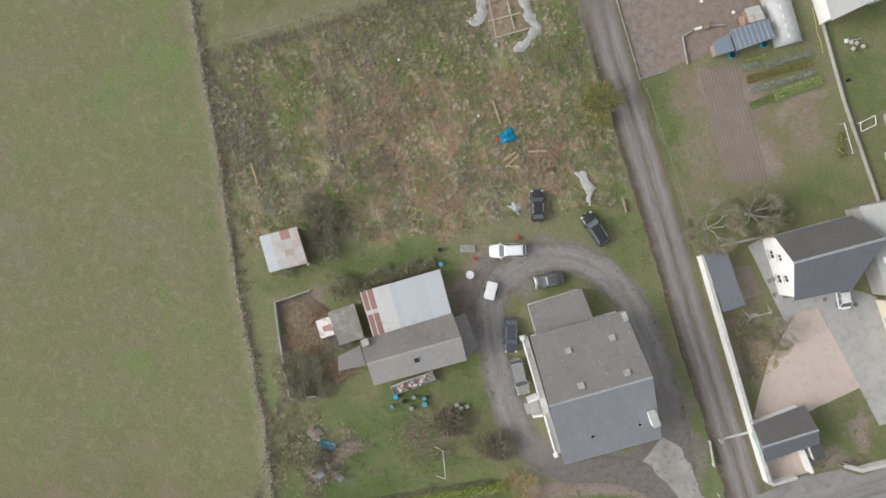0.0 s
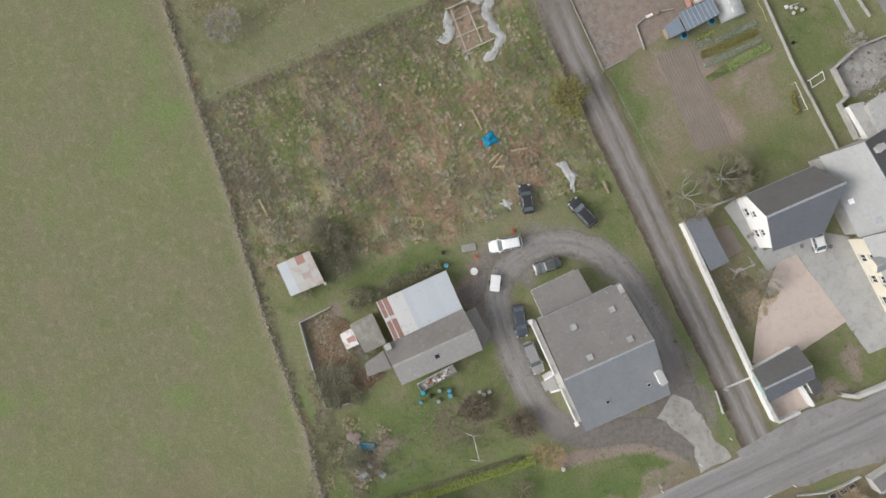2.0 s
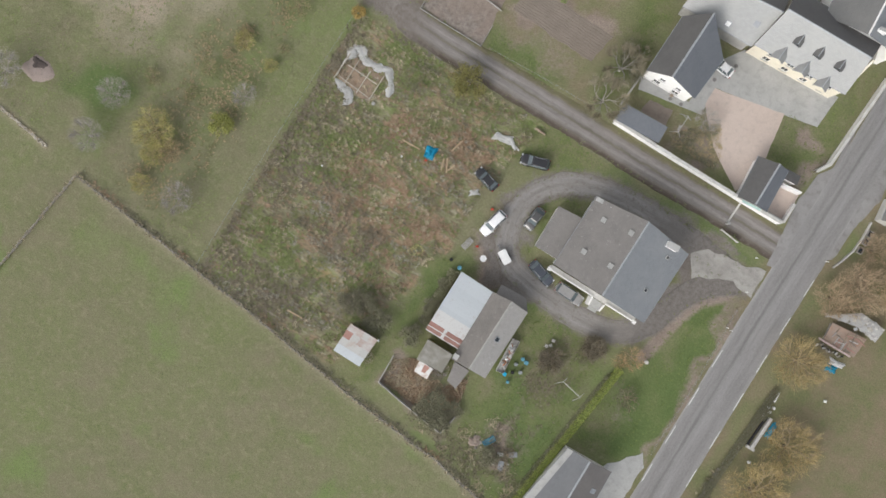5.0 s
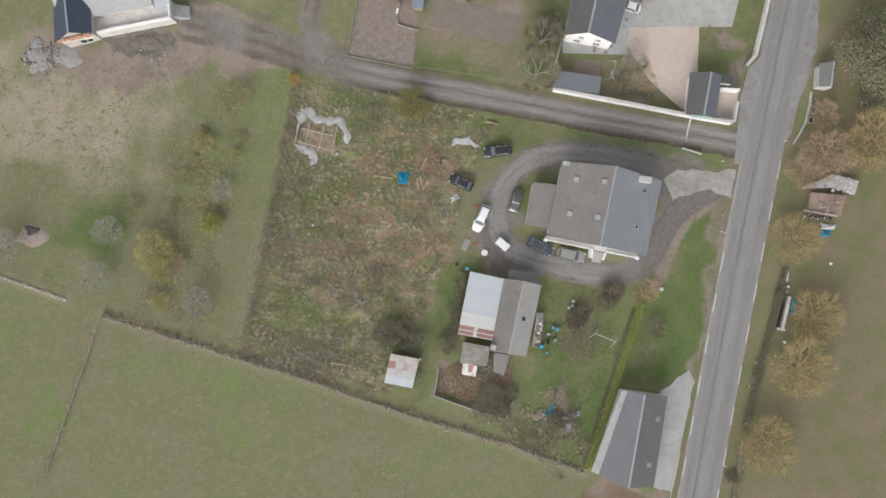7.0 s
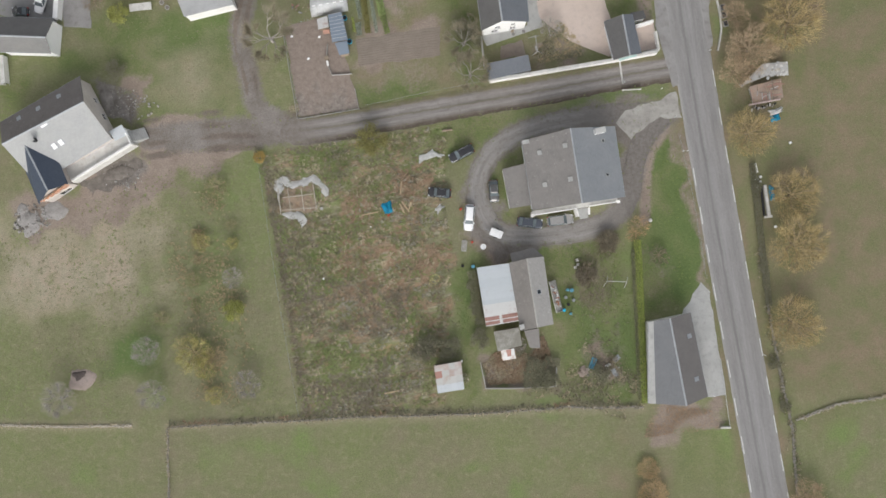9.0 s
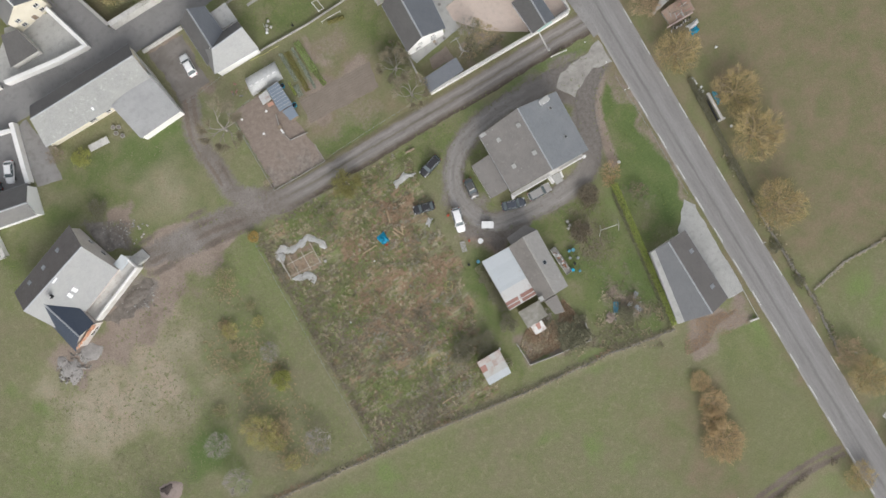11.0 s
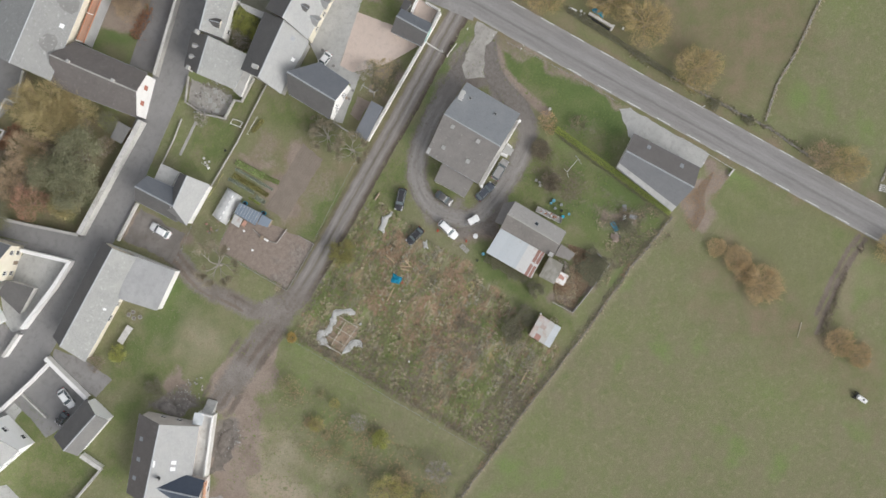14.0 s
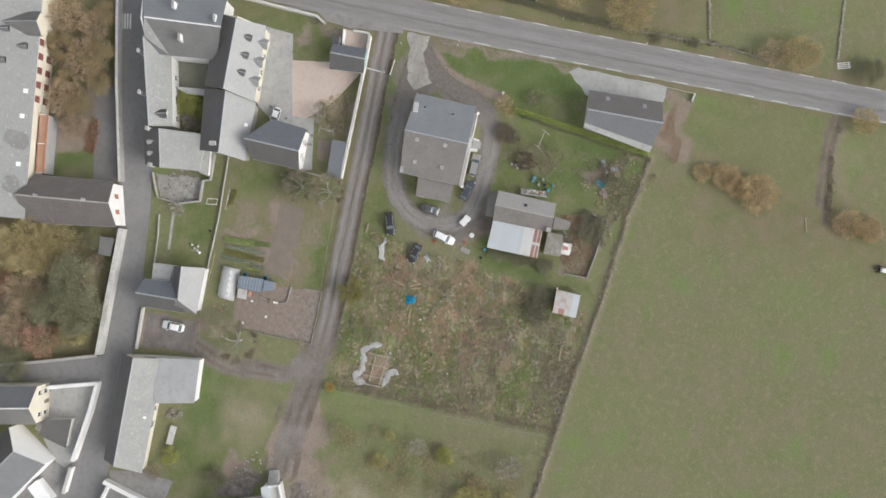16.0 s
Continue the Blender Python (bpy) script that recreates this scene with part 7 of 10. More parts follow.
def tree(name, label, r, h, style, leaf_mat, seed, group=""):
    """styles: brush (fine upright twigs), bare (pale forking limbs in a haze of twigs), branchy (crooked limbs, few twigs), leafy (leaf clumps with gaps), bush (low mound)."""
    rng, nr = random.Random(seed), np.random.RandomState(seed)
    t = thing(name, label, "bush" if style == "bush" else "tree", group=group)
    bm = bmesh.new()
    fork = h * (0.1 if style == "bush" else 0.28)
    tube(bm, [(0, 0, -0.2), (0.04 * r, 0, fork * 0.5), (0, 0.03 * r, fork)], 0.05 * r + 0.05, 0.03 * r + 0.03, 7)
    part("trunk", bm, M_PALEBARK if style in ("bare", "branchy") else M_BARK, t)
    count = {"brush": 7, "bare": 6, "branchy": 7, "leafy": 6, "bush": 5}[style]
    tips = []
    for i in range(count):
        bm, ends = limb((0, 0, fork), (i + rng.uniform(-0.3, 0.3)) * math.tau / count, r * 0.9, (h - fork) * (0.8 if style != "bare" else 0.6), {"bare": 0.019, "branchy": 0.017}.get(style, 0.022) * r + 0.025, rng)
        part("limb", bm, {"bare": M_PALEBARK, "branchy": M_PALEBARK, "brush": M_TANBARK}.get(style, M_BARK), t)
        tips += ends
    if style in ("brush", "bare", "branchy"):
        n = int({"brush": 110, "bare": 330, "branchy": 420}[style] * r * r)
        pick = nr.randint(0, len(tips), n)
        P = np.array([tuple(a) for a, b in tips])[pick]
        Q = np.array([tuple(b) for a, b in tips])[pick]
        s = P + (Q - P) * nr.uniform(0.1, 1.0, (n, 1))
        if style == "brush":
            ang = nr.rand(n) * 6.283
            rad = np.sqrt(nr.rand(n)) * r * (0.74 + 0.12 * np.sin(3 * ang + seed) + 0.1 * np.sin(7 * ang + 2 * seed))
            dome = np.stack([rad * np.cos(ang), rad * np.sin(ang), h * (0.3 + 0.5 * np.sqrt(np.clip(1 - (rad / r) ** 2, 0, 1))) * nr.uniform(0.5, 1.0, n)], -1)
            s = np.where(nr.rand(n, 1) < 0.72, dome, s)
        if style == "bare":
            ang, rad = nr.rand(n) * 6.283, np.sqrt(nr.rand(n)) * r * 0.8
            haze = np.stack([rad * np.cos(ang), rad * np.sin(ang), h * nr.uniform(0.35, 0.8, n)], -1)
            s = np.where(nr.rand(n, 1) < 0.5, haze, s)
        out = s * (1, 1, 0.6) + (0, 0, 0.35 * h)
        out /= np.linalg.norm(out, axis=1, keepdims=True) + 1e-6
        d = out + nr.normal(size=(n, 3)) * (0.62, 0.62, 0.4)
        d /= np.linalg.norm(d, axis=1, keepdims=True)
        ln = nr.uniform(0.16, 0.42, (n, 1)) * r * (1 if style == "brush" else 0.9)
        e = s + d * ln
        far = np.hypot(e[:, 0], e[:, 1])
        e[:, :2] *= np.minimum(1, r * nr.uniform(0.85, 1.1, n) / np.maximum(far, 1e-3))[:, None]
        e[:, 2] = np.clip(e[:, 2], 0.15, h)
        side = np.cross(d, nr.normal(size=(n, 3)))
        side /= np.linalg.norm(side, axis=1, keepdims=True)
        w = nr.uniform(0.012, 0.03, (n, 1)) if style == "brush" else nr.uniform(0.006, 0.013, (n, 1))
        verts = np.stack([s - side * w, s + side * w, e], 1).reshape(-1, 3)
        mesh_object("crown", verts, np.arange(3 * n).reshape(n, 3), leaf_mat, t)
    else:
        # clumps of leaves hung on the limb tips and over an uneven dome
        m = 26 if style == "leafy" else 18
        hubs = np.array([tuple(b) for a, b in tips])[nr.randint(0, len(tips), m * 2)]
        ang, rad = nr.rand(m) * 6.283, np.sqrt(nr.rand(m)) * r * 0.86
        dome = np.stack([rad * np.cos(ang), rad * np.sin(ang), h * (0.25 + 0.65 * np.sqrt(np.clip(1 - (rad / r) ** 2, 0, 1))) * nr.uniform(0.75, 1.05, m)], -1)
        hubs = np.concatenate([hubs, dome]) if style == "leafy" else np.concatenate([hubs[:m], dome])
        far = np.hypot(hubs[:, 0], hubs[:, 1])
        hubs[:, :2] *= np.minimum(1, r * 0.85 / np.maximum(far, 1e-3))[:, None]
        per = int(28 + 26 * r)
        c = np.repeat(hubs, per, 0) + nr.normal(size=(len(hubs) * per, 3)) * (0.15 * r, 0.15 * r, 0.1 * h)
        c[:, 2] = np.clip(c[:, 2], 0.1, h * 1.05)
        v, f = leaf_quads(c, 0.1 + 0.007 * r, nr)
        mesh_object("crown", v, f, leaf_mat, t)
    return t


G_STRAW = foliage("straw_grass", [(0.36, 0.315, 0.205), (0.50, 0.43, 0.315), (0.41, 0.36, 0.24), (0.30, 0.28, 0.17)], patch=0.6)
G_GREEN = foliage("green_grass", [(0.157, 0.184, 0.081), (0.189, 0.216, 0.0972), (0.232, 0.238, 0.119), (0.167, 0.189, 0.0864)])
G_MOSS = foliage("lush_grass", [(0.15, 0.20, 0.065), (0.19, 0.24, 0.08), (0.12, 0.165, 0.055)])
G_BRIAR = foliage("bramble_tangle", [(0.19, 0.17, 0.125), (0.24, 0.21, 0.16), (0.28, 0.25, 0.2), (0.2, 0.205, 0.135)])
G_FIELD = foliage("meadow_grass", [(0.178, 0.182, 0.102), (0.23, 0.229, 0.14), (0.206, 0.212, 0.116), (0.246, 0.231, 0.15), (0.158, 0.177, 0.087)])
G_RUST = foliage("dead_bracken", [(0.265, 0.2, 0.137), (0.33, 0.235, 0.16), (0.375, 0.27, 0.185), (0.305, 0.22, 0.15), (0.39, 0.315, 0.225)], patch=0.8)
G_DARK = foliage("bramble_leaf", [(0.175, 0.185, 0.118), (0.235, 0.235, 0.15), (0.28, 0.26, 0.185), (0.205, 0.19, 0.14)])
G_GREY = foliage("grey_twigs", [(0.40, 0.375, 0.34), (0.50, 0.47, 0.43), (0.34, 0.31, 0.28)])
G_ORANGE = foliage("orange_twigs", [(0.46, 0.35, 0.16), (0.56, 0.44, 0.22), (0.38, 0.30, 0.15), (0.50, 0.41, 0.22)])
G_BROWN = foliage("brown_twigs", [(0.49, 0.36, 0.235), (0.56, 0.43, 0.295), (0.42, 0.32, 0.215), (0.47, 0.385, 0.25)])
G_GOLD = foliage("golden_leaf", [(0.36, 0.30, 0.14), (0.43, 0.37, 0.19), (0.30, 0.265, 0.135), (0.33, 0.31, 0.17)])
G_OLIVE = foliage("olive_leaf", [(0.179, 0.173, 0.063), (0.242, 0.231, 0.0893), (0.294, 0.263, 0.105), (0.158, 0.158, 0.063)])
G_LIME = foliage("lime_leaf", [(0.3, 0.32, 0.1), (0.38, 0.385, 0.13), (0.25, 0.27, 0.09)])
G_RED = foliage("red_leaf", [(0.50, 0.25, 0.18), (0.57, 0.34, 0.25), (0.43, 0.24, 0.175), (0.5, 0.34, 0.23)])
G_LEAF = foliage("dull_green_leaf", [(0.20, 0.21, 0.13), (0.26, 0.26, 0.16), (0.30, 0.285, 0.185), (0.175, 0.185, 0.12)])
G_HEDGE = foliage("hedge_leaf", [(0.27, 0.37, 0.09), (0.36, 0.45, 0.12), (0.46, 0.47, 0.17), (0.2, 0.25, 0.08)])

DRIVE_GAP = ("line", DRIVE, 1.7)
LANE_GAP = ("line", LANE, 2.2)
mixed = lambda x, y: 0.45 * value_noise(x * 0.45, y, 2.6, 21) + 0.25 * value_noise(x * 0.6, y, 1.3, 29) + 0.3 * value_noise(x, y, 9.0, 28)
rust = lambda x, y: np.clip((mixed(x, y) - 0.5) * 9, 0.03, 1)
bare = lambda x, y: np.clip((0.49 - mixed(x, y)) * 9, 0.05, 1)
dark = lambda x, y: np.clip((value_noise(x, y, 5.0, 22) - 0.52) * 4, 0, 0.6) * np.where(x < -4, 0.8, 0.3)
pale = lambda x, y: np.clip((value_noise(x * 0.4, y, 2.2, 23) - 0.35) * 3, 0.15, 1)
G_PURPLE = foliage("withered_stems", [(0.21, 0.182, 0.132), (0.285, 0.245, 0.18), (0.18, 0.16, 0.115), (0.26, 0.24, 0.16)], patch=0.6)
G_SCRUB = foliage("olive_tussock", [(0.16, 0.19, 0.08), (0.235, 0.24, 0.125), (0.19, 0.22, 0.088), (0.29, 0.27, 0.165), (0.16, 0.165, 0.09)], patch=0.65)
G_BLEACH = foliage("bleached_stalk", [(0.30, 0.28, 0.23), (0.42, 0.40, 0.33), (0.27, 0.25, 0.2), (0.36, 0.33, 0.29)], patch=0.5)
G_HAZE = foliage("faded_stems", [(0.28, 0.265, 0.15), (0.38, 0.32, 0.2), (0.45, 0.35, 0.22), (0.3, 0.275, 0.16), (0.26, 0.26, 0.14)], patch=0.55)
G_SPROUT = foliage("sprouting_grass", [(0.20, 0.25, 0.09), (0.25, 0.29, 0.12), (0.17, 0.215, 0.08), (0.27, 0.28, 0.14)], patch=0.6)


def near(polys, base, floor=0.1):
    """Chance that rises inside some soft outlines."""
    def f(x, y):
        k = np.zeros(x.shape)
        for p in polys:
            k = np.maximum(k, zone(p, x, y, 2.5, 3.0))
        return base(x, y) * (floor + (1 - floor) * k) + 0.5 * k
    return f


ridges = lambda x, y: np.clip((value_noise(0.3 * x + 0.1 * y, y - 0.1 * x, 1.5, 33) - 0.62) * 9, 0, 1) * np.clip((value_noise(x, y, 8.0, 34) - 0.35) * 3, 0, 1)
streak = lambda x, y: np.clip((value_noise(0.55 * (x + 0.45 * y), y - 0.45 * x, 1.6, 23) - 0.5) * 7, 0.04, 1)
tufts("scrub_grass", scatter([SCRUB], 2600, 1, streak), 0.34, 0.16, 11, G_STRAW, "pale flattened winter grass among the scrub", 1)
tufts("scrub_green", scatter([SCRUB], 15000, 2, near(GREENS, bare, 0.35)), 0.3, 0.12, 10, G_SPROUT, "green grass tufts among the scrub", 2)
tufts("scrub_meadow", scatter([SCRUB], 3800, 64, pale), 0.42, 0.12, 12, G_SCRUB, "dull olive tussocks among the scrub", 64)
tufts("dead_bracken", scatter([SCRUB], 9500, 3, near(RUSTS, rust)), 0.36, 0.13, 11, G_RUST, "rust-brown dead bracken across the rough plot", 3)
tufts("withered_stems", scatter([SCRUB], 9500, 65, near(PURPLE, dark)), 0.4, 0.15, 12, G_PURPLE, "dark withered stems across the rough plot", 65)
border = np.repeat(np.array(resample([(-28.1, 21.2), (-28.3, 10), (-28.5, -5), (-28.6, -22.6)], 0.3, False)), 3, 0)
border = border + np.random.RandomState(106).normal(size=border.shape) * (0.4, 0.3) + (0.7, 0)
tufts("border_brambles", border, 0.3, 0.14, 10, G_PURPLE, "dark brambles along the edge of the rough plot", 107)
tufts("bleached_stalks", scatter([SCRUB], 6000, 66, ridges), 0.32, 0.2, 9, G_BLEACH, "grey bleached stalks lying in drifts on the rough plot", 66)
EDGES = ([(-28.8, -23.6), (-28, 22.2), (-25.6, 22.2), (-26.2, -18.5)], [(-28.6, -23.6), (-17.3, -24.2), (-4.7, -25.3), (-4.7, -22.3), (-17.3, -20.4), (-27.6, -19.5)], [(-13.5, -3.6), (1.5, -5.5), (-0.4, -18.6), (-7.9, -18.6)], [(-26.6, 9.6), (-20, 8.6), (-21, -7.3), (-26.7, -9.2)], [(-17.1, 22.2), (3.5, 21.4), (1.6, 18.4), (-15.3, 18.9)])
mounds = np.concatenate([scatter([SCRUB], 650, 4, dark), scatter(list(EDGES), 550, 5, lambda x, y: 0.4 + 0 * x)])
rng5 = np.random.RandomState(5)
cc = np.repeat(mounds, 60, 0)
cc = np.concatenate([cc + rng5.normal(size=cc.shape) * 0.42, np.abs(rng5.normal(size=(len(cc), 1))) * 0.35 + 0.05], 1)
v, f = leaf_quads(cc, 0.1, rng5)
tagged(mesh_object("brambles", v, f, G_BRIAR), "low dark bramble clumps on the rough plot", "brambles", "", "stuff")
FIELD_A = [(-129, -7.8), (-58.5, -20.2), (-52.4, -22.1), (-30.6, -24.1), (0.7, -28.3), (27.9, -31.9), (26.1, -47.3), (22.4, -72.9), (-126.2, -46.5)]
FIELD_B = [(26.3, -35.8), (29.6, -44.1), (25.1, -65.5), (17.3, -69.7), (16, -85.5), (-40, -116.6), (-86.5, -33.7), (-40.5, -15.9), (27.2, -32.8)]
FIELD_C = [(55.4, -36.7), (58.6, -7.9), (68.8, 21.5), (73.2, 40.2), (123.8, 30.7), (105, -72.9), (53.2, -53.9)]
ORCHARD = [(-74.6, 16.5), (-43.7, 22.6), (-29.5, 22), (-29.2, 10.1), (-31.3, -22.5), (-51.5, -19.8), (-99.5, -10.6), (-93.9, 20)]
tufts("meadow_tufts", scatter([FIELD_A, FIELD_B, FIELD_C], 110000, 6, lambda x, y: 0.25 + 0.6 * value_noise(x, y, 3.2, 24)), 0.18, 0.06, 6, G_FIELD, "short tufted winter meadow grass", 6)
tufts("orchard_tufts", scatter([ORCHARD], 14000, 7, lambda x, y: 0.1 + 0.7 * value_noise(x, y, 2.5, 25), [("poly", EARTH[1], 0)]), 0.2, 0.07, 7, G_FIELD, "straw-coloured grass of the old orchard", 7)
tufts("orchard_green", scatter([ORCHARD], 5000, 17, lambda x, y: np.clip((value_noise(x, y, 7, 26) - 0.45) * 4, 0.05, 1), [("poly", EARTH[1], 0)]), 0.24, 0.06, 7, G_SPROUT, "green grass of the old orchard", 17)
HOUSES = [("poly", [(15.6, 17.4), (33.3, 17.3), (33.3, 1.9), (15.5, 1.9)], 0), ("poly", [(4.3, -2.7), (16.9, -1.8), (16.6, -18.6), (5.6, -20)], 0)]
tufts("lawn_tufts", scatter([p for p in LAWNS[:-1] if p is not LAWNS[8] and p is not LAWNS[9]], 43000, 8, lambda x, y: 0.3 + 0.6 * value_noise(x, y, 2.2, 27), HOUSES + [DRIVE_GAP, LANE_GAP, ("line", ROAD[1:-1], 4.2)]), 0.2, 0.08, 8, G_MOSS, "rough green lawn grass", 8)
tufts("thin_lawn_tufts", scatter([LAWNS[8]], 1300, 18, lambda x, y: 0.3 + 0.6 * value_noise(x, y, 3.0, 19)), 0.2, 0.06, 7, G_FIELD, "short mossy lawn behind the long low house", 18)
verge = []
for line, gap in ((LANE, 2.0), (DRIVE, 1.4)):
    for k, p in enumerate(resample(line, 0.18, False)):
        q = np.random.RandomState(k + 77).normal(size=2) * 0.28
        a = np.random.RandomState(k + 7).rand() * 6.283
        verge.append((p[0] + math.cos(a) * (gap + 0.1) + q[0], p[1] + math.sin(a) * (gap + 0.1) + q[1]))
verge = np.array(verge)
verge = verge[(line_gap(LANE, verge[:, 0], verge[:, 1]) > 1.75) & (line_gap(DRIVE, verge[:, 0], verge[:, 1]) > 1.2) & (line_gap(ROAD[1:-1], verge[:, 0], verge[:, 1]) > 4)]
tufts("verge_tufts", verge, 0.26, 0.16, 6, G_GREEN, "grass creeping over the edges of lane and drive", 9)


def set_out(base, spots, group=""):
    """Copies of a plant at (x, y, width ratio); the first one is the base itself."""
    for i, (x, y, s) in enumerate(spots):
        m = pose(x, y, 0, 0, 0, (137 * i + 20) % 360) @ Matrix.Diagonal((s, s, s, 1))
        if i == 0:
            base.matrix_basis = m
        else:
            copy_thing(base, m)
    if group:
        base["group"] = group


def spots(points, sizes):
    return [(p[0], p[1], s) for p, s in zip(points, sizes)]


set_out(tree("pollard_tree", "roadside tree with a dense brush of orange-brown twigs", 4.5, 3.4, "brush", G_ORANGE, 31, "roadside trees"),
        spots([(55.8, -21.9), (58.6, -9.1), (64.3, 27.8), (54.3, 10.8), (59.6, -0.9)] + [(53.8, -56.5), (43.2, -71.2)], (1.18, 1.05, 1.15, 0.88, 0.95, 0.8, 0.6)))
set_out(tree("roadside_shrub_tree", "roadside tree with brown leafless twigs", 4.0, 3.2, "brush", G_BROWN, 32, "roadside trees"),
        spots([(56.9, 24.6), (54, 21.4), (55.6, 30.8)] + [(53.1, -51.3)], (1.2, 0.7, 0.6, 0.7)))
set_out(tree("field_tree", "low spreading tree with fine orange-brown twigs", 4.4, 2.0, "brush", foliage("russet_twigs", [(0.5, 0.36, 0.19), (0.58, 0.42, 0.23), (0.44, 0.33, 0.19), (0.52, 0.41, 0.25)]), 63, "trees by the field track"),
        spots([(25.6, -53.6), (27.6, -46.8), (27.6, -42.2), (23, -72), (22.6, -76.6), (26, -49.8)], (1.05, 0.7, 0.5, 0.75, 0.65, 0.6)))
set_out(tree("street_garden_tree", "leafless brown garden tree with tangled twigs", 4.6, 5.0, "brush", G_BROWN, 33, "trees by the great house"),
        spots([(34.2, 85.9), (33, 80.3), (26.2, 80.7), (18.2, 83.4), (13, 80.6)] + [(-21, 83.5), (-28.1, 85)], (1.0, 0.8, 1.0, 0.95, 0.7, 1.1, 0.9)))
set_out(tree("mottled_tree", "half-bare tree with olive-brown leaves", 4.0, 5.0, "leafy", foliage("olive_brown_leaf", [(0.33, 0.255, 0.15), (0.41, 0.32, 0.19), (0.28, 0.255, 0.13), (0.46, 0.34, 0.21)]), 46, "trees by the great house"),
        spots([(27.7, 78.8), (27.9, 86.1), (22.2, 77.6), (36, 79.2), (21.5, 84.3), (17.6, 81)], (0.85, 0.9, 0.7, 0.7, 0.7, 0.8)))
set_out(tree("golden_tree", "tree with drooping golden-brown autumn fronds", 5.6, 7.0, "brush", foliage("golden_fronds", [(0.46, 0.37, 0.19), (0.54, 0.45, 0.25), (0.40, 0.34, 0.17), (0.48, 0.42, 0.24)]), 34, "trees in the walled garden"), spots([(-11.1, 83.5), (-9, 79.5), (-12.7, 81.1), (-12.8, 87.3)], (1.15, 0.8, 0.9, 0.8)))
set_out(tree("garden_shrub", "leafless purple-brown garden shrub", 3.0, 2.6, "brush", foliage("shrub_twigs", [(0.30, 0.24, 0.20), (0.36, 0.30, 0.26), (0.26, 0.21, 0.18), (0.33, 0.29, 0.21)]), 49, "shrubs in the walled garden"), spots([(-22.9, 85.3), (-20.1, 82.6), (-16.7, 80.4), (-12, 77.2), (-25.4, 87.5), (-17.2, 77.2), (-20.8, 80), (-12.8, 71.7)] + [(-28.6, 85.3), (-26.2, 81.7), (-33.1, 85), (-22.4, 81.1), (-19.3, 79.8), (-28.9, 82.6)] + [(-51.1, 53)] + [(30.7, 80.2), (26.1, 86.2), (25.3, 78.6), (15.4, 83), (17.1, 79.9), (30.3, 88.1)], (1, 0.9, 1, 0.9, 1, 0.9, 1, 0.8, 1, 1, 0.9, 0.9, 0.8, 0.8, 0.7, 0.9, 1, 0.9, 1, 1, 1)))
set_out(tree("garden_tree", "dull green garden tree with open crown", 4.6, 6.0, "leafy", G_LEAF, 35, "trees in the walled garden"), spots([(-16.9, 73.8), (-22.8, 71.7), (-22.3, 78.1), (-8.3, 73.2), (-34.9, 83.6)], (1.15, 0.8, 0.8, 0.4, 0.6)))
set_out(tree("red_leaved_tree", "low tree with rusty red autumn leaves", 3.8, 4.0, "brush", G_RED, 36, "trees in the walled garden"), spots([(-29.6, 79), (-27.6, 75.6)], (1.1, 0.55)))
set_out(tree("yellowing_tree", "low tree with yellow-green leaves", 3.2, 3.6, "leafy", G_GOLD, 37, "trees in the walled garden"), spots([(-26.8, 73.2), (-21.2, 83.6)], (1.0, 0.75)))
G_WILLOW = foliage("yellow_green_twigs", [(0.46, 0.41, 0.16), (0.54, 0.48, 0.2), (0.4, 0.41, 0.15), (0.5, 0.41, 0.2)])
set_out(tree("willow_tree", "wispy yellow-brown young tree in the old orchard", 4.0, 3.4, "brush", G_WILLOW, 47, "orchard saplings"), spots([(-44.9, -8.9), (-40.4, 9.4), (-35.2, 8.2), (-42.8, -16.8), (-43.6, -12.2)], (0.95, 0.5, 0.35, 0.5, 0.55)))
set_out(tree("tawny_tree", "wispy pinkish-brown young tree in the old orchard", 3.6, 3.0, "brush", foliage("tawny_twigs", [(0.40, 0.31, 0.2), (0.47, 0.37, 0.25), (0.36, 0.3, 0.17), (0.43, 0.35, 0.22)]), 60, "orchard saplings"), spots([(-41.4, -10.4), (-40.8, 10.6), (-41.6, 6.4)], (0.6, 0.6, 0.45)))
set_out(tree("olive_sapling", "loose olive-green young tree in the old orchard", 2.6, 1.7, "brush", foliage("faded_olive_twigs", [(0.3, 0.295, 0.14), (0.38, 0.35, 0.19), (0.27, 0.28, 0.14)]), 61, "orchard saplings"), spots([(-36.2, 18.2), (-42.9, 3.2), (-43.3, -1.4), (-34.9, 11.4), (-49.4, -2.2)], (0.9, 0.7, 0.5, 0.5, 0.7)))
set_out(tree("lime_bush", "bright yellow-green rounded bush", 1.7, 1.6, "bush", G_LIME, 38), spots([(-36.8, -3.2)] + [(-47.3, 50.3)] + [(-8.5, 73.8)], (1.1, 0.95, 0.9)))
set_out(tree("golden_bush", "small golden-leaved bush at the plot corner", 1.1, 1.2, "bush", foliage("amber_leaf", [(0.42, 0.3, 0.1), (0.5, 0.37, 0.14), (0.36, 0.28, 0.11)]), 62), spots([(-28, 21.8)], (0.9,)))
set_out(tree("olive_bush", "large rounded olive-green bush by the lane", 2.7, 2.6, "bush", G_OLIVE, 39), spots([(-8.6, 21.3)], (1.05,)))
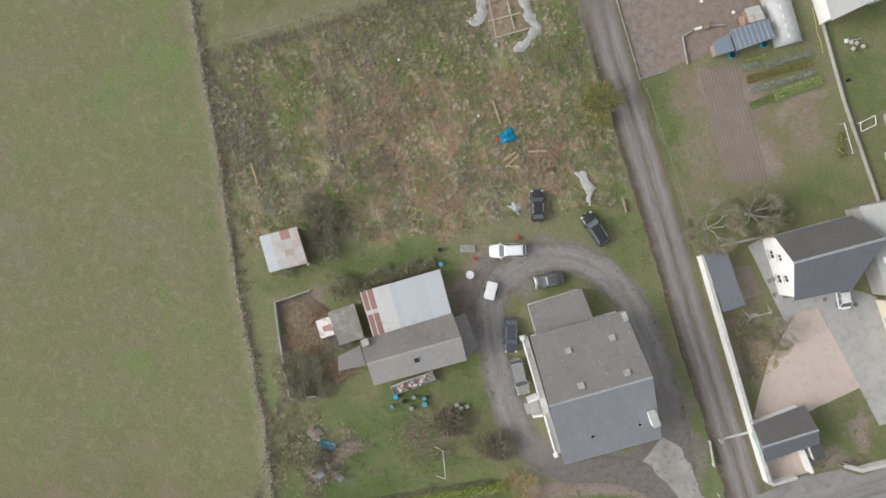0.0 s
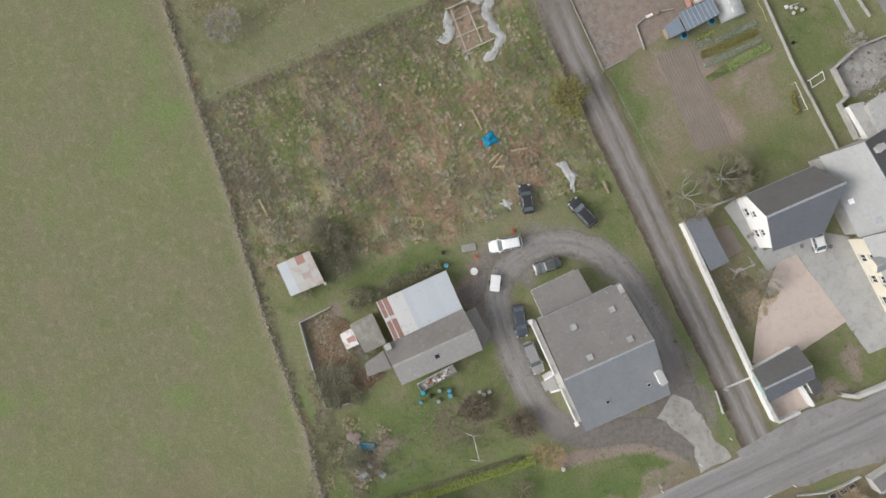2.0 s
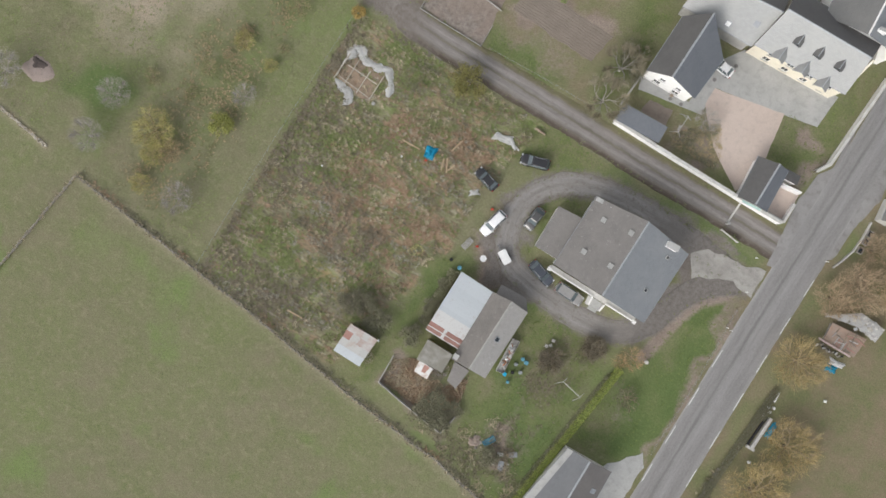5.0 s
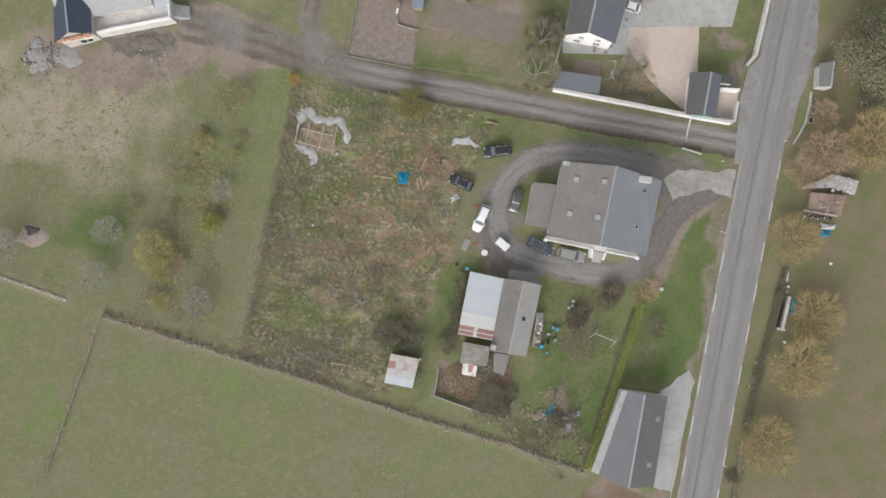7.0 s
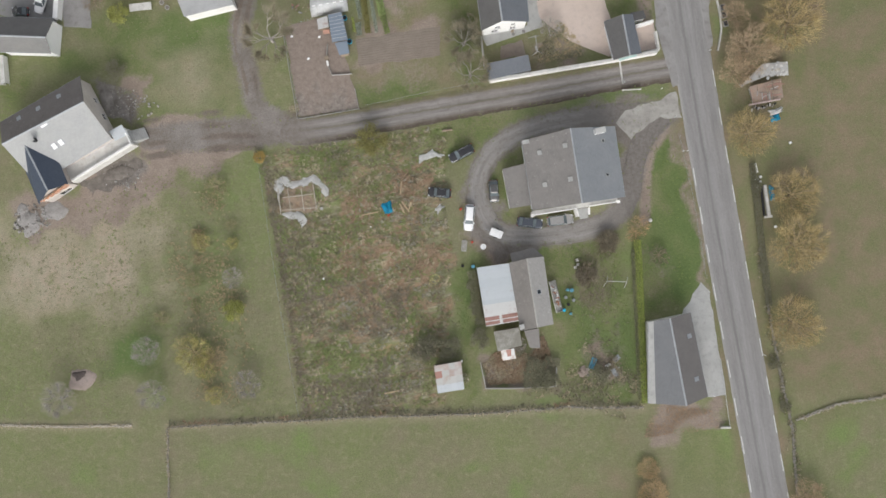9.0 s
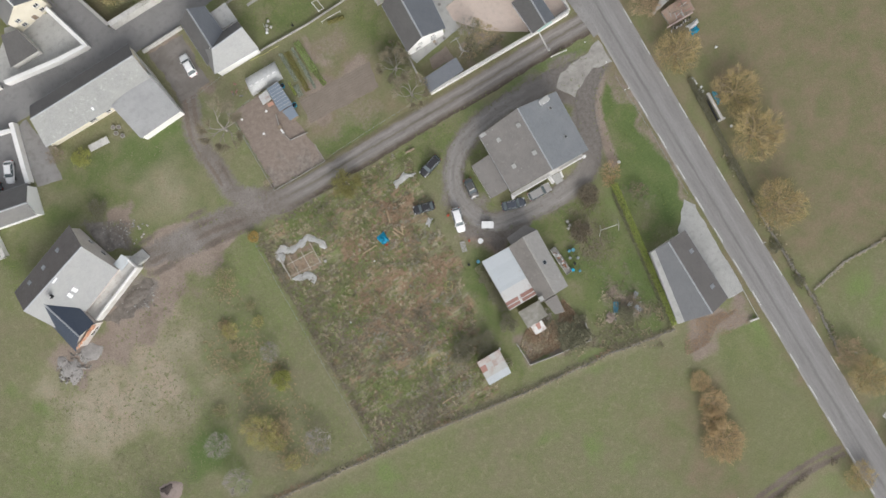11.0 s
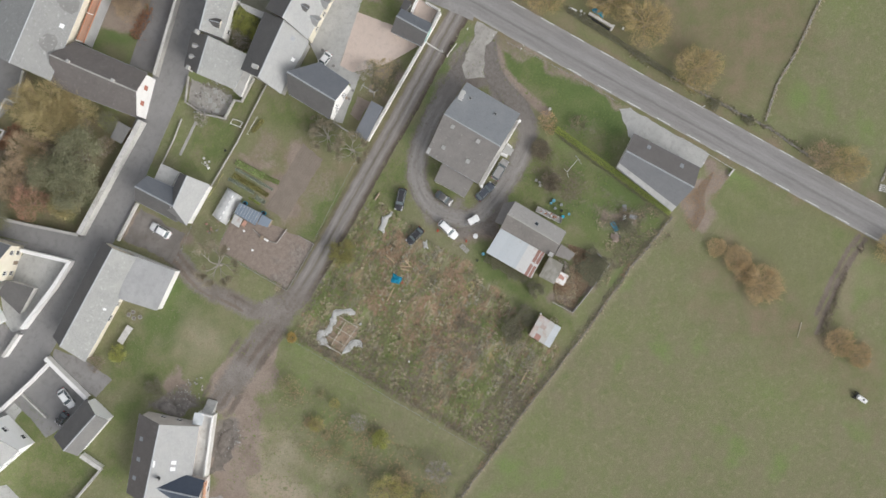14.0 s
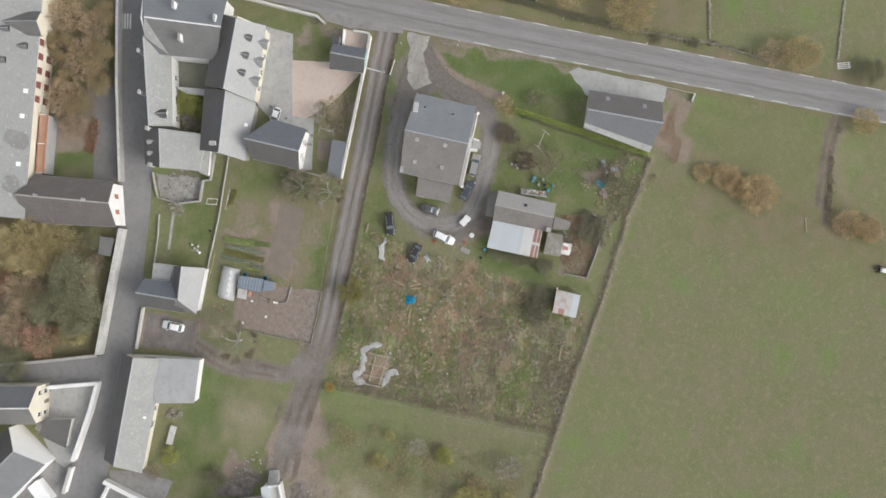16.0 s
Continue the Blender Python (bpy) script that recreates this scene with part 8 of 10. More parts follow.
set_out(tree("dark_bush", "dark leafy bush with uneven outline", 2.4, 2.2, "bush", G_DARK, 40),
        spots([(-2.1, -16.1)] + [(-5.2, -14.6), (-7, -16.2), (3.5, -15.4), (11.3, -22.0), (13.3, -24.3), (14.9, -21.5), (22.7, -24.8), (3.7, -10.1), (4, -6.2), (4.2, -12.5), (10.6, -24.2), (12.8, -22.6), (9.9, -18.6)] + [(10.1, 36.9), (11.9, 35)] + [(54.3, 1.6), (52.9, -11.7), (51.7, -28.6), (52.3, -36)] + [(-49.6, 40.7)] + [(62.8, 35.1)],
              (0.9, 0.95, 0.75, 0.85, 0.9, 0.95, 0.6, 0.75, 0.6, 0.55, 0.5, 0.75, 0.8, 0.45, 0.9, 0.7, 0.5, 0.45, 0.55, 0.5, 0.9, 1.2)))
set_out(tree("grey_bare_tree", "bare fruit tree with pale grey branches", 3.2, 4.0, "bare", G_GREY, 41),
        spots([(-52.6, -7.2), (-52.9, -14.6), (-36.7, -15.8), (-36, 2.4), (24.5, 34.4)] + [(9.7, -17.4)] + [(18.3, 58.8)] + [(-68.5, -12.6)] + [(0.8, 57.8)], (0.9, 1.05, 1.0, 0.75, 0.75, 0.55, 0.6, 1.2, 0.6)))
set_out(tree("apple_tree", "old bare apple tree with crooked brown branches", 3.4, 4.0, "branchy", foliage("mossy_twigs", [(0.3, 0.27, 0.19), (0.38, 0.34, 0.25), (0.26, 0.235, 0.165)]), 64, "old fruit trees"),
        spots([(9.8, 28.9), (9.8, 34.4), (-22.3, 41), (11.2, 37.4)], (1.2, 1.0, 1.35, 0.5)))
set_out(tree("thorn_bush", "leafless red-brown thorn bush on the lawn", 2.3, 2.0, "brush", foliage("thorn_twigs", [(0.19, 0.16, 0.12), (0.24, 0.20, 0.155), (0.155, 0.14, 0.10), (0.21, 0.195, 0.125)]), 42), spots([(23.1, -7.9), (27.7, -3.3), (27.1, -4.6), (22.9, -8.5), (23.5, -7.2), (28.5, -2.8), (27, -2.8)] + [(35.8, -6.9), (25, -23.3)] + [(27.9, -2.8)], (1.05, 0.95, 0.7, 0.8, 0.8, 0.7, 0.75, 0.9, 0.6, 0.8)))
set_out(tree("bramble_bush", "dense dark brown bush on the lawn", 1.8, 1.5, "bush", foliage("brown_bush_leaf", [(0.20, 0.175, 0.125), (0.26, 0.225, 0.165), (0.30, 0.265, 0.205), (0.175, 0.165, 0.11)]), 58), spots([(23.1, -7.9), (27.5, -3.1)] + [(27.8, -2.8)], (1.05, 0.8, 1.0)))
set_out(tree("thicket", "leafless grey-brown thicket beside the tin shed", 2.6, 2.0, "bare", foliage("thicket_twigs", [(0.36, 0.32, 0.25), (0.44, 0.39, 0.31), (0.31, 0.28, 0.20)]), 48), spots([(-5.8, -15.5), (-7.9, -17.8)] + [(-0.4, -21.6)] + [(19, 59.7), (18.3, 57.6), (16.9, 58.4)], (0.85, 0.75, 0.5, 0.7, 0.8, 0.7)))
set_out(tree("copper_bush", "orange-leaved bush at the hedge end", 2.2, 2.0, "brush", foliage("copper_leaf", [(0.48, 0.31, 0.16), (0.54, 0.38, 0.21), (0.40, 0.28, 0.16)]), 43), spots([(33.3, -1.4), (32, -2.8)], (1.0, 0.6)))
set_out(tree("ivy_tree", "broad dark evergreen tree", 5.0, 6.0, "leafy", G_LEAF, 44), spots([(60.6, 41.9), (64.8, 40.4)] + [(52.8, -70.6)], (1.2, 1.2, 0.45)))
set_out(tree("court_ivy", "bright green climber filling the court corner", 2.4, 2.8, "bush", G_LIME, 45), spots([(21.6, 60.4), (21.4, 57.8), (20.8, 56.1)], (1.0, 0.95, 0.7)))


def hedge(name, label, line, half, height, seed, material):
    """Trimmed hedge: leaves packed in a rounded band along a line, over bare stems."""
    rng = np.random.RandomState(seed)
    pts = np.array(resample(line, 0.12, False))
    n = max(8, int(62 * half))
    c = np.repeat(pts, n, 0)
    a = rng.rand(len(c)) * np.pi
    rr = np.sqrt(rng.uniform(0.3, 1, len(c)))
    d = np.array(line[-1]) - np.array(line[0])
    d = d / np.linalg.norm(d)
    off = np.cos(a) * half * rr
    wob = 1 + 0.25 * (value_noise(c[:, 0], c[:, 1], 1.6, seed) - 0.5)
    xyz = np.stack([c[:, 0] - d[1] * off * wob + rng.normal(size=len(c)) * 0.05, c[:, 1] + d[0] * off * wob + rng.normal(size=len(c)) * 0.05, 0.15 + np.sin(a) * (height - 0.15) * rr * wob], -1)
    t = thing(name, label, "hedge")
    v, f = leaf_quads(xyz, 0.1, rng)
    mesh_object("leaves", v, f, material, t)
    bm = bmesh.new()
    for p in resample(line, 0.7, False):
        tube(bm, [(*p, -0.1), (p[0] + 0.05, p[1], height * 0.7)], 0.04, 0.015, 5)
    part("stems", bm, M_BARK, t)


tufts("run_bracken", scatter([[(3.6, -23.5), (3.1, -19.8), (6.7, -17.7), (11.9, -19.7), (14.1, -16.3), (15, -21.4), (10.5, -24.3)]], 4200, 61, lambda x, y: np.clip((value_noise(x, y, 2.0, 66) - 0.35) * 5, 0.15, 1)), 0.24, 0.16, 8, G_RUST, "rusty dead weeds in the walled run", 61)
tufts("run_grass", scatter([[(3.6, -23.5), (3.1, -19.8), (6.7, -17.7), (11.9, -19.7), (14.1, -16.3), (15, -21.4), (10.5, -24.3)]], 2200, 67), 0.22, 0.14, 8, G_STRAW, "dry grass in the walled run", 67)
LITTER = [(29.8, -31.7), (28.1, -37.1), (41.4, -37.9), (40, -34.4)]
tufts("litter_leaves", scatter([LITTER], 2600, 72, lambda x, y: np.clip((value_noise(x, y, 2.6, 73) - 0.35) * 4, 0.1, 1)), 0.2, 0.05, 6, G_RUST, "fallen brown leaves in the cottage yard", 72)
SIDE = [(25.3, 34.6), (27, 35.2), (29.6, 31), (29.3, 29), (22, 28.9), (21.4, 30.6)]
tufts("side_litter", scatter([SIDE], 900, 81), 0.24, 0.08, 8, G_HAZE, "faded brown leaves in the side garden", 81)
tufts("side_weeds", scatter([SIDE], 900, 82, lambda x, y: np.clip((value_noise(x, y, 2.4, 83) - 0.45) * 6, 0, 1)), 0.26, 0.16, 8, G_DARK, "dark weeds in the side garden", 82)
strip_ = np.concatenate([np.repeat(np.array(resample([(14.8, 77.6), (12.4, 77.7), (8.6, 77.4)], 0.3, False)), 12, 0), np.repeat(np.array(resample([(-25.4, 91.4), (-20.7, 90), (-17.9, 88.9)], 0.3, False)), 22, 0)])
strip_ = strip_ + np.random.RandomState(104).normal(size=strip_.shape) * (0.6, 0.65)
tufts("russet_hedge_leaves", strip_, 0.26, 0.35, 9, foliage("russet_leaf", [(0.36, 0.19, 0.115), (0.43, 0.25, 0.155), (0.31, 0.18, 0.12), (0.4, 0.28, 0.18)], patch=0.5), "rusty red leaves heaped along garden walls", 105)
WEEDY = [(21.4, -18.9), (25.6, -22.2), (29.8, -27.8), (26.3, -31), (25.3, -33.7), (17.9, -29.3), (13.7, -26.9), (9.6, -27.6), (8.7, -25.4), (16.1, -23.4)]
tufts("lawn_weeds", scatter([WEEDY], 2600, 68, lambda x, y: np.clip((value_noise(x, y, 2.4, 69) - 0.4) * 5, 0.1, 0.9)), 0.25, 0.2, 8, G_PURPLE, "brown dead weeds among the scrap on the lawn", 68)
tufts("lawn_straw", scatter([WEEDY], 4000, 70, lambda x, y: np.clip((value_noise(x, y, 2.0, 71) - 0.45) * 5, 0.05, 0.9)), 0.25, 0.16, 8, G_STRAW, "dry grass among the scrap on the lawn", 70)
WITHERED = [(21.1, -3.7), (25.8, -2.8), (28.1, -2.8), (27.8, -11.2), (25.9, -24.3), (21.5, -24.7), (22, -14.9)]
worn = np.repeat(scatter([WITHERED], 34, 73), 26, 0)
worn = worn + np.random.RandomState(74).normal(size=worn.shape) * 1.1
tufts("lawn_withered", worn, 0.24, 0.12, 8, G_PURPLE, "withered brown grass on the worn lawn", 73)
ROUGH = [(-35.5, 18), (-36.5, 10), (-36.4, 0), (-35.8, -9), (-36.5, -18), (-44.4, -19.5), (-47, -11), (-44.5, -3), (-45.8, 6), (-43, 15)]
clumps = np.repeat(scatter([ROUGH], 62, 75), 60, 0)
clumps = clumps + np.random.RandomState(76).normal(size=clumps.shape) * (0.9, 1.3)
tufts("orchard_bracken", clumps[:2600:2], 0.26, 0.16, 9, G_HAZE, "patches of faded golden-brown stems in the old orchard", 77)
tufts("orchard_briars", clumps[2600::2], 0.26, 0.14, 9, G_SCRUB, "dull olive bramble patches in the old orchard", 78)
banks = []
for k, (line, w) in enumerate(((FIELD_WALL, 0.8), ([(-58.2, -19.5), (-69, -17.7), (-84.3, -14.6), (-109.3, -9.7)], 0.7), ([(-52.1, -21.2), (-54, -32.9), (-56.5, -48)], 0.5), ([(54.1, -38.7), (61.2, -37.3), (68.8, -37.5), (77.9, -36.8), (90.9, -36.5)], 0.6), ([(53.1, -8.9), (52.6, -20.5), (52.7, -32.3), (53, -40.2), (51.7, -51.7)], 1.2))):
    pts = np.repeat(np.array(resample(line, 0.25, False)), 2, 0)
    banks.append(pts + np.random.RandomState(90 + k).normal(size=pts.shape) * w * (0.3 if k == 0 else 0.4))
hedge_bank = banks[4]
banks = np.concatenate(banks)
tufts("bank_straw", banks[::2], 0.3, 0.3, 9, G_STRAW, "dry grass grown through the field walls", 62)
inner = np.repeat(np.array(resample([(x + 0.1, y + 0.6) for x, y in FIELD_WALL], 0.3, False)), 2, 0)
inner = inner + np.random.RandomState(99).normal(size=inner.shape) * (0.3, 0.26)
tufts("wall_brambles", inner[value_noise(inner[:, 0], inner[:, 1], 4.0, 98) > 0.36], 0.26, 0.25, 10, G_DARK, "dark brambles along the garden side of the field wall", 64)
tufts("wall_weeds", inner[value_noise(inner[:, 0], inner[:, 1], 4.0, 98) <= 0.36], 0.26, 0.25, 10, G_RUST, "brown dead weeds along the garden side of the field wall", 65)
track_hedge = np.repeat(np.array(resample([(41.4, -67.3), (36.5, -67.4), (32.4, -67.4), (29.5, -67.7), (25.6, -67.9), (22.8, -68.4)], 0.3, False)), 4, 0)
track_hedge = track_hedge + np.random.RandomState(101).normal(size=track_hedge.shape) * (0.5, 0.42)
tufts("track_brambles", track_hedge[value_noise(track_hedge[:, 0], track_hedge[:, 1], 3.0, 102) > 0.4], 0.3, 0.22, 10, G_PURPLE, "dark withered brambles along the field track", 103)
tufts("bank_weeds", hedge_bank[::2], 0.3, 0.3, 9, G_DARK, "dark weeds grown through the field walls", 63)
hedge("clipped_hedge", "long clipped bright green hedge", [(32.8, -3.7), (31, -16.7), (29.1, -31.1)], 0.72, 1.0, 50, G_HEDGE)
hedge("bramble_hedge", "tangled bramble hedge along the barn lean-to", [(4.6, -12.9), (3.9, -10.4), (4.0, -8.1), (4.2, -5.3), (4.0, -3.8)], 0.85, 1.2, 57, G_LEAF)
hedge("low_hedge", "low dark hedge beside the clipped one", [(31.8, -5.1), (30.3, -16.8), (28.4, -30.7)], 0.34, 0.7, 51, G_LEAF)
G_LEEK = foliage("leek_leaf", [(0.28, 0.32, 0.25), (0.36, 0.39, 0.32), (0.22, 0.26, 0.19)])
hedge("vegetable_row", "bright green row of winter vegetables", [(-3.0, 42.0), (-3.2, 48.1)], 0.6, 0.3, 52, foliage("salad_leaf", [(0.27, 0.36, 0.12), (0.36, 0.44, 0.18), (0.3, 0.36, 0.17)]))
hedge("sown_row", "low green row of sprouting seedlings", [(-2.7, 38.8), (-3.0, 42.0)], 0.5, 0.12, 59, G_SPROUT)
hedge("leek_row", "grey-green row of leeks", [(-4.5, 39.2), (-4.4, 47.5)], 0.3, 0.25, 53, G_LEEK)
hedge("cabbage_row", "grey-green row of cabbages", [(-6.8, 42.1), (-6.8, 47.8)], 0.34, 0.25, 54, G_LEEK)
hedge("cabbage_row", "short grey-green row of cabbages", [(-7.5, 39.3), (-7.3, 41.4)], 0.45, 0.25, 60, G_LEEK)
hedge("garden_row", "brown-green row of spent plants", [(-5.9, 39.4), (-5.6, 47.4)], 0.5, 0.18, 55, G_OLIVE)
hedge("garden_row", "yellow-green row of spent plants", [(-8.2, 40.0), (-8.1, 42.5)], 0.2, 0.15, 58, G_HEDGE)
hedge("garden_row", "brown-green row of spent plants by the trellis", [(3.6, 48.1), (6.6, 47.5)], 0.45, 0.4, 61, G_OLIVE)
hedge("field_edge_hedge", "straggling bramble hedge along the road", [(54.3, 5.6), (53.5, -7), (52.8, -18.6)], 0.6, 0.9, 56, G_DARK)


# ---- vehicles ----
def paint(name, c, rough=0.25, metal=0.3):
    m, n, l, b = mat(name, rough, metal)
    f = noise_node(n, l, coords(n), 3.0, 4)
    l.new(ramp(n, l, f, [(0.35, tuple(v * 0.92 for v in c)), (0.7, tuple(min(1, v * 1.06) for v in c))]), b.inputs["Base Color"])
    b.inputs["Coat Weight"].default_value = 1.0
    b.inputs["Coat Roughness"].default_value = 0.12
    return m


P_WHITE, P_BLACK = paint("white_paint", (0.87, 0.87, 0.87), 0.35, 0.0), paint("black_paint", (0.04, 0.04, 0.043), 0.2)
P_GREY, P_BLUE = paint("grey_beige_paint", (0.38, 0.37, 0.355), 0.3, 0.5), paint("dark_blue_paint", (0.075, 0.085, 0.105))
P_GUN = paint("gunmetal_paint", (0.13, 0.128, 0.125), 0.3, 0.5)
M_HEAD, M_TAIL = plain("headlight_glass", (0.55, 0.56, 0.58), 0.15), plain("tail_light", (0.35, 0.02, 0.015), 0.25)
# blue-grey base colour stands in for mirrored sky and the cabin inside
M_CARGLASS = plain("sky_toned_car_glass", (0.12, 0.145, 0.155), 0.08)
M_RIM = plain("wheel_rim", (0.38, 0.38, 0.39), 0.35, 0.7)


def ring_loft(stations):
    """Closed hull through rounded cross-sections (x, half width, z bottom, z top)."""
    bm = bmesh.new()
    rings = []
    for x, w, b, t in stations:
        h = t - b
        prof = ((-w * 0.86, b), (-w, b + h * 0.22), (-w, b + h * 0.68), (-w * 0.93, b + h * 0.9), (-w * 0.7, t), (w * 0.7, t), (w * 0.93, b + h * 0.9), (w, b + h * 0.68), (w, b + h * 0.22), (w * 0.86, b))
        rings.append([bm.verts.new((x, y, z)) for y, z in prof])
    k = len(rings[0])
    for a, c in zip(rings, rings[1:]):
        for i in range(k):
            bm.faces.new((a[i], a[(i + 1) % k], c[(i + 1) % k], c[i]))
    bm.faces.new(rings[0][::-1]), bm.faces.new(rings[-1])
    return bm


def panel(pts, thick=0.03):
    """A thin plate over a convex 3D outline."""
    bm = bmesh.new()
    p = [Vector(q) for q in pts]
    n = (p[1] - p[0]).cross(p[2] - p[0]).normalized() * thick
    a, b = [bm.verts.new(q) for q in p], [bm.verts.new(q - n) for q in p]
    bm.faces.new(a), bm.faces.new(b[::-1])
    for i in range(len(p)):
        j = (i + 1) % len(p)
        bm.faces.new((b[i], b[j], a[j], a[i]))
    return bm


def wheel(parent, x, y, r, w=0.2):
    out = 1 if y > 0 else -1
    m = Matrix.Translation((x, y, r)) @ Matrix.Rotation(math.pi / 2, 4, "X")
    bm = disc(bmesh.new(), 0, 0, -w / 2, w / 2, r, 18)
    bmesh.ops.bevel(bm, geom=[e for e in bm.edges if len(e.link_faces) == 2 and abs(e.calc_face_angle(0)) > 1], offset=0.04, segments=1, affect="EDGES")
    bmesh.ops.transform(bm, matrix=m, verts=bm.verts)
    t = part("wheel", bm, M_BLACK, parent, "black rubber tyre")
    bm = disc(bmesh.new(), 0, 0, -w / 2 - 0.012, w / 2 + 0.012, r * 0.62, 14)
    bmesh.ops.transform(bm, matrix=m, verts=bm.verts)
    part("rim", bm, M_RIM, t)


def car(name, label, at, turn, L, Wd, H, material, long_roof, group=""):
    """Passenger car facing +x: hull, roof, panes, lamps, mirrors, bumpers, wheels. long_roof: estate body."""
    c = thing(name, label, "car", (*at, 0.02), turn, group)
    f, r, w = L / 2, -L / 2, Wd / 2
    belt = H * 0.62
    body = part("body", ring_loft([(r, w * 0.7, 0.34, belt * 0.84), (r + 0.1, w * 0.93, 0.26, belt * 0.98), (r + 0.7, w, 0.22, belt), (r + L * 0.42, w, 0.2, belt * 1.0), (r + L * 0.64, w, 0.2, belt * 0.97),
                                   (r + L * 0.74, w * 0.99, 0.22, belt * 0.91), (f - 0.5, w * 0.95, 0.24, belt * 0.82), (f - 0.15, w * 0.82, 0.28, belt * 0.70), (f, w * 0.58, 0.34, belt * 0.56)]), material, c, smooth=True)
    rb = r + (0.12 if long_roof else 0.3)
    rt = r + (0.42 if long_roof else 0.85)
    fb, ft = r + L * 0.74, r + L * 0.6
    wb, wt, zb, zt = w * 0.92, w * 0.74, belt - 0.03, H - 0.05
    part("windscreen", panel([(fb, -wb * 0.93, zb), (fb, wb * 0.93, zb), (ft, wt * 0.97, zt), (ft, -wt * 0.97, zt)]), M_CARGLASS, c)
    part("rear_window", panel([(rb, wb * 0.92, zb), (rb, -wb * 0.92, zb), (rt, -wt * 0.97, zt), (rt, wt * 0.97, zt)]), M_CARGLASS, c)
    for s in (1, -1):
        part("side_window", panel([(rb + 0.1, s * wb, zb), (fb - 0.1, s * wb, zb), (ft, s * wt, zt), (rt, s * wt, zt)][::s]), M_CARGLASS, c)
        for x0, x1 in ((rt + 0.02, rb + 0.06), (ft - 0.02, fb - 0.04), ((rt + ft) / 2, (rb + fb) / 2)):
            part("pillar", tube(bmesh.new(), [(x0, s * (wt + 0.01), zt), (x1, s * (wb + 0.01), zb)], 0.045, sides=5), material, c)
    bm = ring_loft([(rt - 0.04, wt * 0.98, zt - 0.05, zt + 0.02), (rt + 0.2, wt * 1.02, zt - 0.05, H), ((rt + ft) / 2, wt * 1.03, zt - 0.05, H + 0.02), (ft - 0.2, wt * 1.02, zt - 0.05, H), (ft + 0.05, wt * 0.98, zt - 0.05, zt + 0.02)])
    part("roof", bm, material, c, smooth=True)
    for s in (1, -1):
        part("headlight", soft_box(f - 0.28, s * w * 0.72 - 0.17, belt * 0.55, f - 0.04, s * w * 0.72 + 0.13, belt * 0.72, 0.03), M_HEAD, c)
        part("tail_light", soft_box(r - 0.01, s * w * 0.78 - 0.09, belt * 0.6, r + 0.1, s * w * 0.78 + 0.09, belt * 0.95, 0.02), M_TAIL, c)
        part("wing_mirror", soft_box(fb - 0.22, s * (w + 0.08) - 0.09, belt - 0.02, fb - 0.06, s * (w + 0.08) + 0.09, belt + 0.13, 0.03), material, c)
        part("roof_rail", tube(bmesh.new(), [(rt + 0.2, s * wt * 0.95, H + 0.01), (ft - 0.2, s * wt * 0.95, H + 0.01)], 0.03), M_RIM, c)
        for x in (r + L * 0.19, f - L * 0.19):
            wheel(c, x, s * (w - 0.09), 0.31)
    part("front_bumper", soft_box(f - 0.12, -w * 0.72, 0.26, f + 0.05, w * 0.72, 0.44, 0.04), material, body)
    part("rear_bumper", soft_box(r - 0.05, -w * 0.8, 0.28, r + 0.1, w * 0.8, 0.46, 0.04), material, body)
    for x in (f + 0.055, r - 0.06):
        part("plate", box(bmesh.new(), x - 0.006, -0.26, 0.34, x + 0.006, 0.26, 0.45), M_WHITEPL, body)
    part("wiper", tube(bmesh.new(), [(fb - 0.02, -0.35, zb + 0.04), (fb - 0.12, 0.25, zb + 0.14)], 0.012, sides=4), M_BLACK, c)
    return c


def heading(a, b):
    return math.degrees(math.atan2(b[1] - a[1], b[0] - a[0]))


def middle(a, b):
    return lerp(a, b, 0.5)


for nm, lb, (a, b), L, Wd, H, mt, lr in (
        ("white_estate_car", "white estate car parked on grass, roof bars on", ((5.9, 7.3), (4.8, 3.1)), 4.4, 1.72, 1.5, P_WHITE, True),
        ("black_hatchback", "black hatchback parked on the rough grass", ((3, 9.8), (-0.7, 10.8)), 3.9, 1.68, 1.45, P_BLACK, False),
        ("black_estate_car", "black estate car parked askew on the grass", ((8, 16.8), (4, 15.6)), 4.4, 1.74, 1.48, P_BLACK, True),
        ("grey_hatchback", "dark grey hatchback parked on the gravel", ((10.5, 10.7), (10.1, 7.1)), 3.7, 1.62, 1.5, P_GUN, False),
        ("dark_blue_car", "dark blue saloon beside the main house", ((13.4, 3.1), (17.3, 1.9)), 4.3, 1.72, 1.45, P_BLUE, False),
        ("silver_beige_estate_car", "silver-beige estate car beside the main house", ((18.4, 2.1), (22.6, 1.9)), 4.4, 1.74, 1.5, P_GREY, True),
        ("white_city_car", "small white car in the paved court", ((24, 42.3), (21.2, 42.7)), 3.5, 1.6, 1.45, P_WHITE, False),
        ("white_saloon", "white car parked in the gravel yard", ((-22.2, 52.5), (-22.1, 56.6)), 4.3, 1.72, 1.45, P_WHITE, False),
        ("white_hatchback", "white hatchback parked in the asphalt court", ((-59.1, 56.7), (-60.9, 53.0)), 4.1, 1.72, 1.5, P_WHITE, False),
        ("black_city_car", "small dark car in the court corner", ((-62.6, 53.5), (-65.2, 54.0)), 2.9, 1.5, 1.4, P_BLACK, False)):
    c_ = middle(a, b)
    car(nm, lb, c_, heading(a, b), L, Wd, H, mt, lr, "parked cars")

